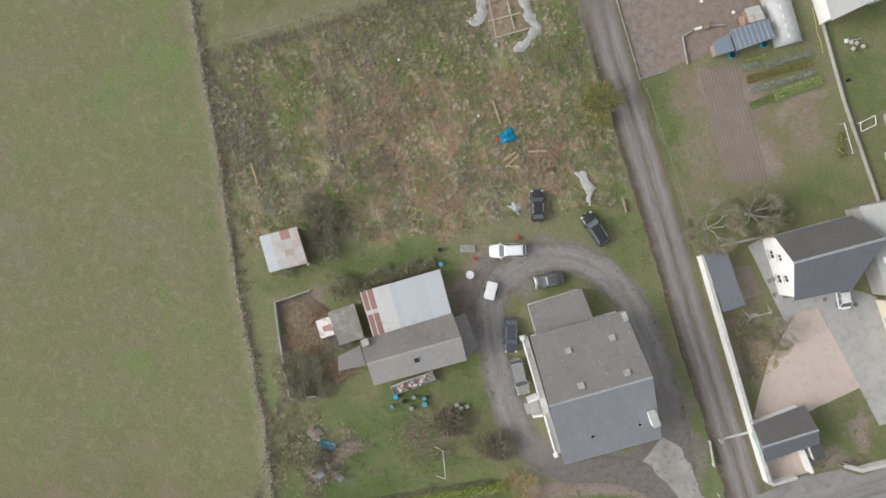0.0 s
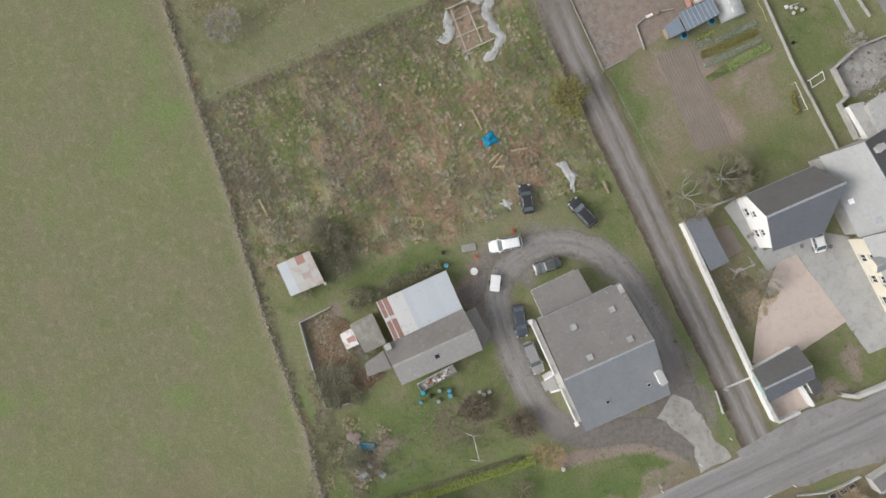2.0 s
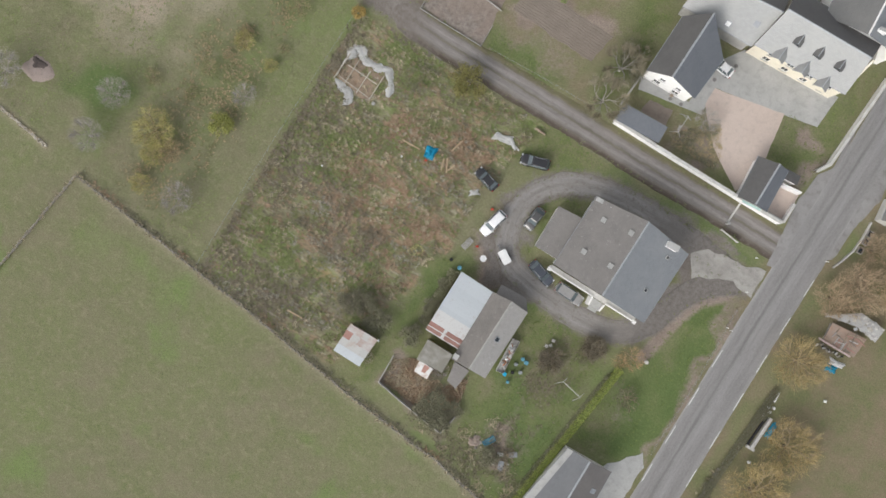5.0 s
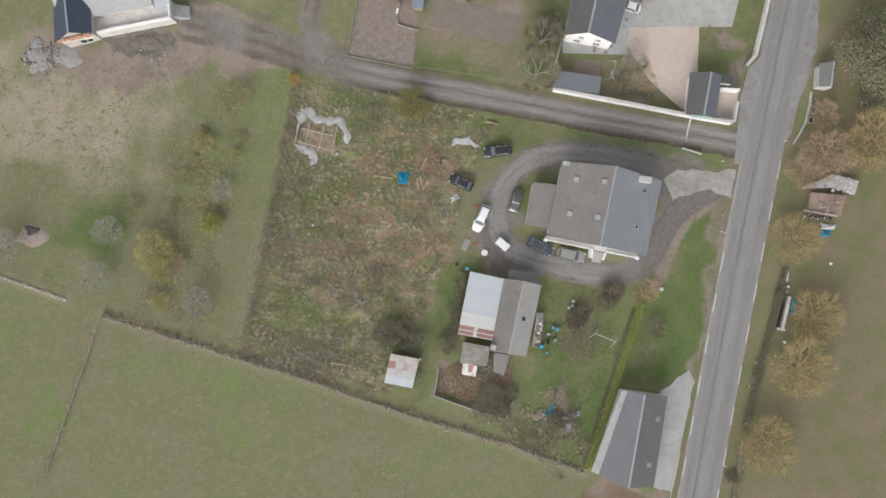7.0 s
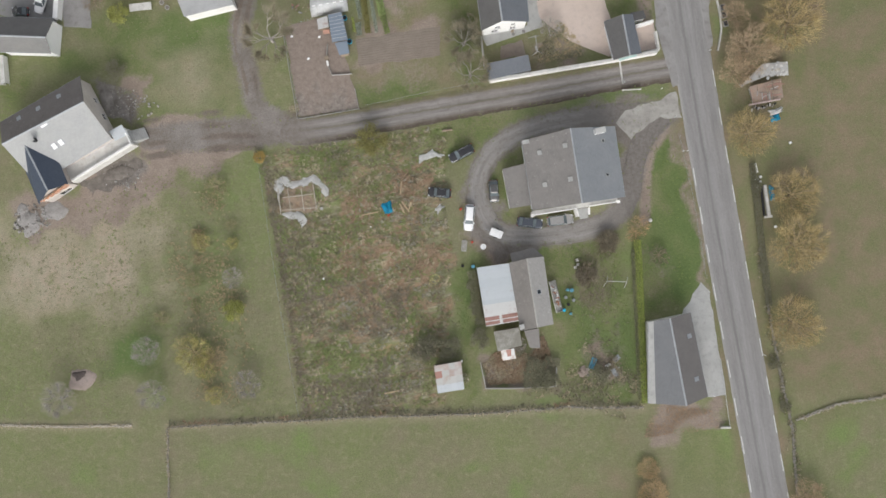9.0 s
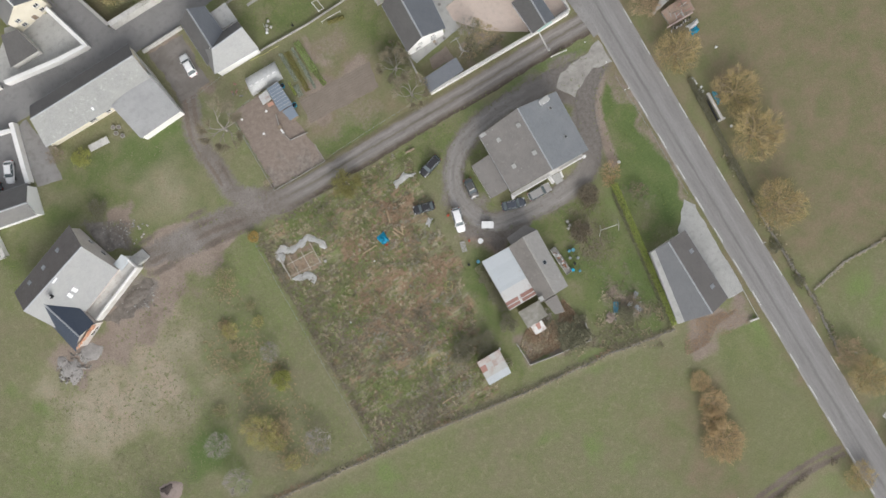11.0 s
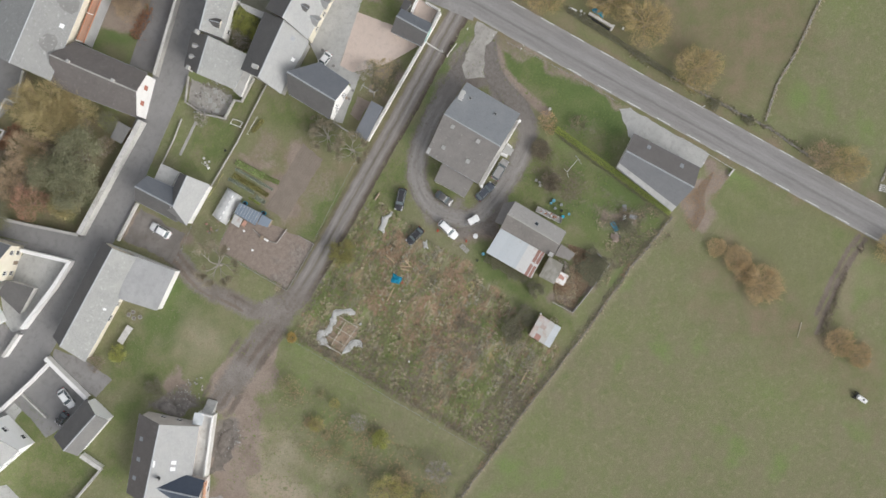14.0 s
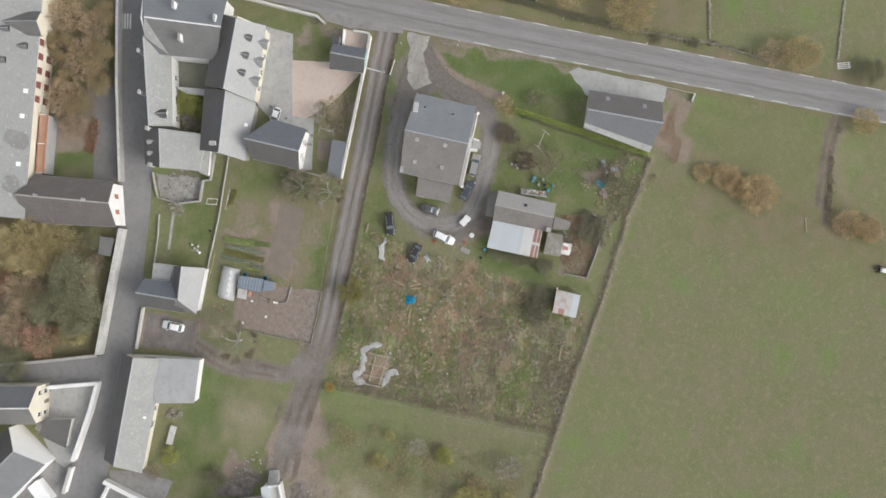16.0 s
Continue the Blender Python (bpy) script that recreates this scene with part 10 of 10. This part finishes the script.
S4 = [(-9.6, 43.1), (-9.4, 38.3), (-12.2, 38.4), (-11.9, 43.1)]
S4[2], S4[3] = (-12.1, 38.4), (-12.0, 43.1)
for i in range(8):
    p0, p1, q0, q1 = lerp(S4[0], S4[1], i / 8), lerp(S4[0], S4[1], (i + 1.04) / 8), lerp(S4[3], S4[2], i / 8), lerp(S4[3], S4[2], (i + 1.04) / 8)
    z = 2.1 + 0.02 * (i % 2)
    part("roof_sheet", slab([(*q0, z), (*q1, z), (*p1, z + 0.3), (*p0, z + 0.3)], 0.03), M_BLUE_TIN, gs)
    part("roof_rib", tube(bmesh.new(), [(*q0, z + 0.03), (*p0, z + 0.33)], 0.035, sides=5), M_TIN, gs)
flat_or_lean_to("low_shed", "lower blue-grey shed against the garden shed", [(-9.6, 38.25), (-9.6, 36.1), (-11.3, 36.1), (-11.7, 38.25)], (2.1, 2.0, 1.9, 1.95), M_WOOD, M_BLUE_TIN)
ins = offset_quad(S4, 0.2)
for i in range(4):
    p, q = Vector(ins[i]), Vector(ins[(i + 1) % 4])
    e = (q - p).normalized()
    s = Vector((-e.y, e.x)) * 0.1
    if i % 2:
        p, q = p + e * 0.11, q - e * 0.11
    part("wall", prism(bmesh.new(), [tuple(p), tuple(q), tuple(q - s), tuple(p - s)], -0.1, 2.02), M_WOOD, gs)
flat_or_lean_to("hen_coop", "small pale hen coop beside the garden shed", [(-12.15, 43.1), (-12.2, 41.2), (-14.1, 41.1), (-14.0, 42.9)], (1.7, 1.7, 1.5, 1.5), M_WOOD, M_TIN_PALE)
board("pink_sheet", "faded pink board leaning by the hen coop", (-13.5, 40.85), (-12.4, 40.75), 0.7, 0.05, plain("faded_pink_board", (0.55, 0.33, 0.26), 0.7), 0.4, "board")
stones("brick_heap", "low heap of brown scrap and broken bricks", (-16.2, 46.1), 1.9, 22, 0.2, M_BRICK, 6, "bricks", [M_WOOD, M_RUBBLE, M_TIN_RED, M_WOOD])
for i, p in enumerate([(-14.3, 40.2), (-16.8, 36.9), (-18.9, 41.2)]):
    b_ = thing("feed_bowl", "white bowl on the bare poultry run", "bowl", (*p, 0))
    part("bowl", disc(bmesh.new(), 0, 0, 0, 0.18, 0.16, 12, 0.24), M_WHITEPL, b_)
p, q = (-13.7, 35.1), (-13.7, 36.0)
board("trough", "short white feeding trough", p, q, 0.35, 0.25, M_WHITEPL, 0.03, "trough")
la = thing("lattice_panel", "grey wooden lattice panel lying by the track", "lattice", (*(-20.7, 29), 0.15), 5)
for i in range(6):
    part("slat", box(bmesh.new(), -0.8 + i * 0.3, -0.5, 0.03, -0.72 + i * 0.3, 0.5, 0.06), M_WOOD, la)
for y in (-0.45, 0, 0.4):
    part("rail", box(bmesh.new(), -0.85, y, 0, 0.85, y + 0.08, 0.028), M_WOOD, la)
gf = thing("goal_frame", "white tubular toy goal on the lawn", "goal", (*(3.6, 51.7), 0), 98)
for a, b in (((-1.0, -0.55, 0.05), (1.0, -0.55, 0.05)), ((-1.0, 0.55, 0.8), (1.0, 0.55, 0.8)), ((-1.0, -0.55, 0.05), (-1.0, 0.55, 0.8)), ((1.0, -0.55, 0.05), (1.0, 0.55, 0.8)), ((-1.0, 0.55, 0), (-1.0, 0.55, 0.8)), ((1.0, 0.55, 0), (1.0, 0.55, 0.8))):
    part("tube", tube(bmesh.new(), [a, b], 0.06), M_WHITEPL, gf)
for i, p in enumerate([(-5.6, 54), (-5.7, 52.8), (-6.5, 52.8), (-6.2, 53.4)]):
    b_ = thing("lawn_toy", "small pale plastic toy on the lawn", "toy", (*p, 0), 40 * i)
    part("seat", soft_box(-0.22, -0.22, 0.15, 0.22, 0.22, 0.3, 0.03), M_WALLTOP, b_)
    part("base", disc(bmesh.new(), 0, 0, 0, 0.15, 0.18, 10), M_WALLTOP, b_)
# terrace things behind the long low house
tb = thing("garden_bench_table", "long pale garden table behind the low house", "table", (*middle(*[(-41.4, 50.6), (-45.4, 50.9)]), 0), heading(*[(-41.4, 50.6), (-45.4, 50.9)]) + 90)
part("tabletop", soft_box(-0.65, -1.9, 0.68, 0.65, 1.9, 0.74, 0.02), M_WALLTOP, tb)
for x in (-0.5, 0.5):
    for y in (-1.7, 1.7):
        part("leg", soft_box(x - 0.05, y - 0.05, 0, x + 0.05, y + 0.05, 0.68, 0.01), M_WALLTOP, tb)
for i, p in enumerate([(-39.7, 52.1), (-39.8, 50.9), (-39, 49.9), (-38.8, 51.6)]):
    b_ = thing("planter", "grey garden planter on the small terrace", "planter", (*p, 0), 20 * i)
    part("pot", disc(bmesh.new(), 0, 0, 0, 0.4, 0.3, 12, 0.42), M_CONC, b_)
    part("soil", disc(bmesh.new(), 0, 0, 0.4, 0.42, 0.34, 12), M_LANE, b_)
# building site heaps
stones("rubble_heap", "rubble heap beside the new house", (-50, 35.6), 3.6, 190, 0.14, M_RUBBLE, 11, "rubble", [M_RUBBLE, M_STONE, M_LANE, M_LANE, M_SITE])
stones("rubble_heap", "pale rubble beside the building site track", (-46.3, 33.8), 3.0, 46, 0.17, M_RUBBLE, 12, "rubble", [M_RUBBLE, M_LANE, M_STONE])
stones("block_heap", "broken concrete blocks before the terrace", (-51.8, 22.8), 3.6, 80, 0.16, M_RUBBLE, 13, "rubble", [M_LANE, M_LANE, M_RUBBLE, M_GREYWALL])
M_HEAP = stained("grey_gravel", (0.27, 0.255, 0.24), (0.36, 0.342, 0.325), (0.22, 0.206, 0.193), 0.9, 2.6, 0.95, relief=0.9)
mound("gravel_mound", "broad low grey gravel heap on the building site", (-69.2, 17.9, 0), 1.9, 2.3, 0.25, M_HEAP, 53.0, "gravel heap", lumpy=0.4)
mound("gravel_mound", "small low grey gravel heap on the building site", (-69.9, 20.4, 0), 1.1, 1.0, 0.2, M_HEAP, 54.0, "gravel heap", lumpy=0.4)
mound("gravel_mound", "flat spread of dusty gravel on the building site", (-64.5, 19.2, 0), 2.3, 1.8, 0.16, M_HEAP, 57.0, "gravel heap", lumpy=0.4)
stones("gravel_spill", "coarse grey stones spilt round the gravel heap", (-68.6, 18.4), 3.6, 200, 0.2, M_RUBBLE, 21, "rubble", [M_HEAP, M_RUBBLE, M_LANE])
mound("spoil_mound", "dark crumbling soil heap under the terrace", (-52.5, 23.6, 0), 2.8, 1.3, 0.3, M_SPOIL, 55.0, "soil heap")
mound("spoil_mound", "dark crumbling soil heap beside the new house", (-52.2, 36.4, 0), 1.2, 2.2, 0.5, M_SITE, 56.0, "soil heap")
stones("ruin_rubble", "grey rubble of the broken-down yard", (5.2, 59.2), 4.2, 150, 0.17, M_RUBBLE, 15, "rubble", [M_RUBBLE, M_LANE, M_GREYWALL, M_CONC])
for k in range(7):
    a_ = 3.4 + 0.55 * k
    board("concrete_slab", "broken grey concrete slab in the ruined yard", (a_, 56 + 1.1 * (k % 4)), (a_ + 0.9, 56.5 + 1.1 * (k % 4)), 0.8, 0.08, (M_CONC, M_GREYWALL)[k % 2], 0.05, "slab")
ash = thing("bonfire_heap", "burnt-out bonfire with a pale ash ring in the orchard", "ash heap", (-65.2, -10.2, 0))
mound("ash_ring", "pale pinkish ash", (0, 0, 0), 2.5, 2.2, 0.22, stained("wood_ash", (0.28, 0.225, 0.2), (0.35, 0.29, 0.26), (0.2, 0.175, 0.155), 0.6, 2.0, 0.95), 51.0, "", ash)
mound("charred_core", "black charred wood", (-0.2, 0.9, 0.14), 1.2, 0.9, 0.16, stained("charred_wood", (0.07, 0.058, 0.052), (0.13, 0.105, 0.095), (0.04, 0.038, 0.036), 0.9, 3.0, 0.95), 52.0, "", ash, 0.6)
# fallen shed among the roadside trees
fs = thing("fallen_shed", "collapsed shed of rusty boards and pale slabs", "shed ruin")
rr = random.Random(21)
M_RUIN = stained("rusted_felt", (0.24, 0.165, 0.125), (0.33, 0.27, 0.225), (0.36, 0.2, 0.125), 0.35, 1.0, 0.9)
SR = [(54.4, 18.8), (59.4, 19.7), (62.7, 19.1), (62.9, 21.4), (58.8, 21.8)]
part("slab_roof", slab([(*p, z) for p, z in zip(SR, (0.8, 1.35, 1.1, 1.25, 1.2))], 0.1), stained("pale_stone_roof", (0.36, 0.355, 0.345), (0.47, 0.465, 0.45), (0.27, 0.26, 0.25), 0.4, 1.4, 0.9), fs, "pale grey stone roof")
LR = [(56.1, 15.4), (61.3, 15.6), (61.3, 18.8), (55.8, 18.4)]
part("sagging_roof", slab([(*p, z) for p, z in zip(LR, (0.75, 0.8, 1.3, 1.15))], 0.08), M_RUIN, fs, "rust-brown sagging roof")
for poly, zz in ((SR, 0.75), (LR, 0.65)):
    for p, q in zip(poly, poly[1:] + poly[:1]):
        p, q = Vector(lerp(p, q, 0.06)), Vector(lerp(p, q, 0.94))
        e = (q - p).normalized()
        n_ = Vector((-e.y, e.x)) * 0.2
        part("wall", prism(bmesh.new(), [tuple(p + n_), tuple(q + n_), tuple(q + 1.8 * n_), tuple(p + 1.8 * n_)], -0.1, zz), M_GREYWALL, fs)
for k in range(26):
    x, y = lerp(lerp(LR[0], LR[1], rr.random()), lerp(LR[3], LR[2], rr.random()), rr.uniform(0.1, 0.95))
    L = rr.uniform(0.4, 1.0)
    ob = part("board", soft_box(-L, -0.08, 0, L, 0.08, 0.05, 0.01), (M_WOOD, M_BARK, M_TIN_RED, M_GREYWOOD)[k % 4], fs)
    ob.matrix_basis = pose(x, y, 0.8 + 0.16 * (y - 15.4), rr.uniform(5, 12), 0, rr.choice((0, 90)) + rr.uniform(-14, 14))
for k in range(60):
    x, y = lerp(lerp(SR[0], SR[2], rr.random()), lerp(SR[4], SR[3], rr.random()), rr.uniform(0.1, 0.95))
    s_ = rr.uniform(0.12, 0.3)
    ob = part("roof_slab", soft_box(-s_, -s_ * 0.8, 0, s_, s_ * 0.8, 0.05, 0.015), (M_STONE, M_WALLTOP, M_GREYWALL, M_CONC)[k % 4], fs, "broken pale roof slab")
    ob.matrix_basis = pose(x, y, 1.2 + 0.1 * rr.random(), rr.uniform(-6, 6), rr.uniform(-6, 6), rr.uniform(0, 90))
board("ridge_beam", "pale pinkish fallen beam", (55.3, 15.4), (60.7, 15.4), 0.26, 0.2, stained("pink_painted_beam", (0.5, 0.38, 0.35), (0.6, 0.5, 0.46), None, 0.8, 2.5, 0.8), 0.85, parent=fs)
for k in range(16):
    x, y = 56 + 0.26 * k + rr.uniform(-0.1, 0.1), 14.75 + rr.uniform(-0.25, 0.25)
    ob = part("debris", soft_box(-0.25, -0.12, 0, 0.25, 0.12, 0.22, 0.02), (M_WALLTOP, M_BARK, M_STONE, M_BLACK)[k % 4], fs)
    ob.matrix_basis = pose(x, y, 0.0, 0, 0, rr.uniform(0, 180))
cx, cy = (59.9, 13.6)
crumple("white_sheet", "white sheet over a low stack", (cx, cy, 0.0), 2.3, 0.9, 0.6, M_WHITEPL, 41.0, "tarpaulin", 5)
cx, cy = (59.6, 12.5)
crumple("blue_sheet", "blue sheet over a low stack", (cx, cy, 0.0), 1.5, 1.1, 0.6, M_BLUE, 42.0, "tarpaulin", 5)
# long feed trough and blue cover by the hedge
a, b = (55.7, 1.6), (55.5, -3.8)
ft_ = thing("long_trough", "long pale trough beside black pipes", "trough", (*middle(a, b), 0), heading(a, b))
part("trough", soft_box(-2.7, -0.25, 0.0, 2.7, 0.25, 0.55, 0.04), M_WALLTOP, ft_)
part("pipe", tube(bmesh.new(), [(-2.6, -0.6, 0.2), (2.5, -0.75, 0.2)], 0.22, sides=8), M_BLACK, ft_)
part("end_block", soft_box(2.5, -0.8, 0, 2.9, 0.6, 0.3, 0.03), M_WALLTOP, ft_)
a, b = (56.8, 1.2), (56.6, -1.3)
crumple("blue_cover", "blue cover over a narrow stack", (*middle(a, b), 0), 2.5, 0.8, 0.6, M_BLUE, 43.0, "tarpaulin", heading(a, b))
for p in [(54.6, 2.8), (55.3, 3.1), (55.1, 2.3), (54.5, 1.4)] + [(56.3, -5.7), (61.3, 7.9)]:
    b_ = thing("white_block", "pale salt block standing by the hedge", "block", (*p, 0), 20)
    part("block", soft_box(-0.2, -0.2, 0, 0.2, 0.2, 0.4, 0.05), M_WHITEPL, b_)
a, b = (54.8, 5.5), (54.9, 3.9)
board("white_beam", "white beam lying in the hedge", a, b, 0.3, 0.25, M_WHITEPL, 0.05, "beam")
gt = thing("field_gate", "white slatted field gate lying by the road", "gate", (*(53.5, -65.6), 0.1), heading(*[(53.1, -64.2), (53.9, -67)]))
for y in (-0.5, -0.15, 0.2, 0.55):
    part("slat", soft_box(-1.3, y - 0.07, 0.06, 1.3, y + 0.07, 0.1, 0.01), M_WHITEPL, gt)
for x in (-1.0, 1.0):
    part("brace", soft_box(x - 0.06, -0.65, 0.0, x + 0.06, 0.7, 0.056, 0.01), M_WHITEPL, gt)
ra, rb = (43, -26.1), (42.5, -38)
rail = thing("low_rail", "thin pale rail along the cottage forecourt", "rail")
part("bar", tube(bmesh.new(), [(*ra, 0.6), (*rb, 0.6)], 0.05), M_TUBE, rail)
for k in range(7):
    part("post", tube(bmesh.new(), [(*lerp(ra, rb, k / 6), -0.1), (*lerp(ra, rb, k / 6), 0.58)], 0.04), M_TUBE, rail)

# fence along the scrub and the yards
def fence(name, label, line, step=2.4, h=1.1, wires=2):
    t = thing(name, label, "fence")
    pts = resample(line, step, False)
    base = None
    for i, p in enumerate(pts):
        if base is None:
            base = part("post", tube(bmesh.new(), [(0, 0, -0.2), (0, 0, h)], 0.05, 0.045, 6), M_WOOD, t)
            base.matrix_basis = pose(*p, 0)
        else:
            share("post", base.data, pose(*p, 0, 0, 0, 37 * i), t)
    for k in range(wires):
        part("wire", tube(bmesh.new(), [(*p, h * (0.45 + 0.45 * k)) for p in pts], 0.012, sides=4), M_ZINC, t)


fence("orchard_fence", "wire fence on wooden posts beside the orchard", [(-28.4, 21.8), (-29.1, -0.7), (-29.4, -23)])
fence("run_fence", "wire fence round the poultry run", [(-9.6, 26.8), (-20.1, 26.9), (-20, 43), (-14.6, 43.4)])
fence("lane_fence", "wire fence along the garden edge of the lane", [(11.4, 27.6), (1.1, 27.5), (-8.5, 27.2)])
fence("road_fence", "wire fence along the roadside bank", [(42.9, 13), (43.3, 1.8), (43.1, -12.2)])
fence("yard_fence", "wire fence beside the parking yard", [(-10.2, 50.5), (-25.9, 48.8)])

garden_shed = flat_or_lean_to("garden_shed", "small dark-roofed shed in the walled garden", [(-10.8, 71.3), (-7.2, 71.4), (-7.2, 68.6), (-10.8, 68.8)], (2.3, 2.5, 2.5, 2.3), M_WOOD, M_SLATE_M)
garden_wall("wall_rear_yard", "pale wall between asphalt yard and walled garden", [(-7.7, 93.2), (-14, 91.5), (-14.2, 93.6), (-20.2, 93.3), (-19.9, 90.8), (-23.9, 91.2)], 1.1, 0.3, M_GREYWALL, M_WALLTOP)

# timber swing in the side garden
sw = thing("garden_swing", "weathered timber garden swing on the grass", "swing")
part("top_beam", tube(bmesh.new(), [(21.7, 30.6, 1.9), (21.8, 33.4, 1.9)], 0.07), M_GREYWOOD, sw)
for y in (30.7, 33.3):
    for dx in (-0.95, 0.95):
        part("leg", tube(bmesh.new(), [(21.75 + dx, y + (0.25 if y > 32 else -0.25), -0.1), (21.75, y, 1.92)], 0.06), M_GREYWOOD, sw)
    part("brace", tube(bmesh.new(), [(21.3, y, 0.9), (22.2, y, 0.9)], 0.05), M_GREYWOOD, sw)
part("seat", soft_box(21.55, 31.1, 0.5, 21.95, 31.9, 0.56, 0.015), M_GREYWOOD, sw)
for y in (31.15, 31.85):
    part("rope", tube(bmesh.new(), [(21.75, y, 0.55), (21.75, y, 1.88)], 0.015, sides=4), M_TUBE, sw)
bench = thing("garden_bench", "brown wooden bench by the gabled house", "bench", (18.4, 35.6, 0), 80)
part("seat", soft_box(-0.7, -0.22, 0.4, 0.7, 0.22, 0.46, 0.015), M_WOOD, bench)
part("backrest", soft_box(-0.7, 0.2, 0.5, 0.7, 0.25, 0.85, 0.015), M_WOOD, bench)
for x in (-0.6, 0.6):
    part("leg", box(bmesh.new(), x - 0.04, -0.2, 0, x + 0.04, 0.24, 0.4), M_WOOD, bench)
for p in ((18.4, 34.7), (20.2, 34.8), (22.6, 40.5), (24.3, 43.9)):
    mc = thing("manhole_cover", "round dark manhole cover in the concrete court", "manhole cover", (*p, 0.03), 0, "court covers")
    part("ring", disc(bmesh.new(), 0, 0, 0.0, 0.012, 0.36, 18), M_GREYWALL, mc)
    part("lid", disc(bmesh.new(), 0, 0, 0.012, 0.02, 0.28, 18), M_SEAM, mc)

# pen rails and trellis of the kitchen garden
pen = thing("run_pen", "low plank pen in the poultry run", "pen")
for p, q in (((-13.3, 33.4), (-13.7, 35.0)), ((-13.7, 36.6), (-13.1, 38.8)), ((-13.3, 33.4), (-11.7, 33.2)), ((-11.7, 33.2), (-9.9, 33.0))):
    board("plank", "", p, q, 0.12, 0.35, M_GREYWOOD, 0.0, parent=pen)
crate = thing("nest_crate", "brown wooden nest crate in the run", "crate", (-13.7, 36.4, 0), 10)
part("crate", soft_box(-0.35, -0.3, 0, 0.35, 0.3, 0.5, 0.02), M_WOOD, crate)
part("lid", soft_box(-0.4, -0.35, 0.5, 0.4, 0.35, 0.54, 0.015), M_WOOD, crate)
tl = thing("bean_trellis", "pale pole trellis beside the garden wall", "trellis")
part("pole", tube(bmesh.new(), [(2.6, 48.6, 1.2), (6.6, 48.5, 1.2)], 0.05), M_TUBE, tl)
for x in (2.7, 4.6, 6.5):
    part("post", tube(bmesh.new(), [(x, 48.55, -0.1), (x, 48.55, 1.22)], 0.04), M_TUBE, tl)
for p, r, l in (((-9.3, 38.4), 0.45, "bright blue"), ((-9.4, 42.5), 0.42, "bright blue")):
    tb_ = thing("rain_tub", l + " rain tub under the shed eave", "tub", (*p, 0))
    part("shell", disc(bmesh.new(), 0, 0, 0, 0.7, r * 0.85, 18, r), M_BLUE, tb_)
    part("water", disc(bmesh.new(), 0, 0, 0.7, 0.71, r * 0.85, 18), M_GLASS, tb_)
bm = tube(bmesh.new(), [(-12.0, 49.6, 0.05), (-10.1, 49.45, 0.05), (-8.9, 49.25, 0.05), (-7.7, 49.35, 0.05), (-6.2, 49.2, 0.05)], 0.05, 0.05, 5)
tagged(part("garden_hose", bm, M_YELLOW), "pale yellow hose lying along the garden wall", "hose")
wt = thing("watering_can", "dark grey watering can on the lawn", "can", (-2.2, 51.1, 0), 60)
part("can", disc(bmesh.new(), 0, 0, 0, 0.4, 0.22, 14, 0.18), M_BLACK, wt)
part("spout", tube(bmesh.new(), [(0.18, 0, 0.15), (0.5, 0, 0.42)], 0.03), M_BLACK, wt)
rod = thing("toy_rod", "pale toy with a long rod on the lawn", "toy", (-6.8, 52.6, 0), 82)
part("rod", tube(bmesh.new(), [(-0.2, 0, 0.12), (1.5, 0, 0.1)], 0.05), M_WALLTOP, rod)
part("base", soft_box(-0.5, -0.25, 0, -0.1, 0.25, 0.3, 0.04), M_WHITEPL, rod)
# low retaining wall and cold frames by the roadside hut
garden_wall("wall_hut", "thin pale kerb wall below the hut", [(53.4, 34.2), (53.5, 31.7), (53.3, 29.1), (52.6, 27), (52.0, 25.5)], 0.5, 0.2, M_WALLTOP)
for y in (32.6, 31.3, 29.8):
    cf = thing("cold_frame", "small dark cold frame behind the kerb wall", "cold frame", (54.15, y, 0), 4, "cold frames")
    for x0, y0, x1, y1 in ((-0.4, -0.5, 0.4, -0.42), (-0.4, 0.42, 0.4, 0.5), (-0.4, -0.417, -0.32, 0.417), (0.32, -0.417, 0.4, 0.417)):
        part("side", box(bmesh.new(), x0, y0, -0.05, x1, y1, 0.4), M_GREYWOOD, cf)
    part("pane", box(bmesh.new(), -0.317, -0.416, 0.3, 0.317, 0.416, 0.32), M_GLASS, cf)
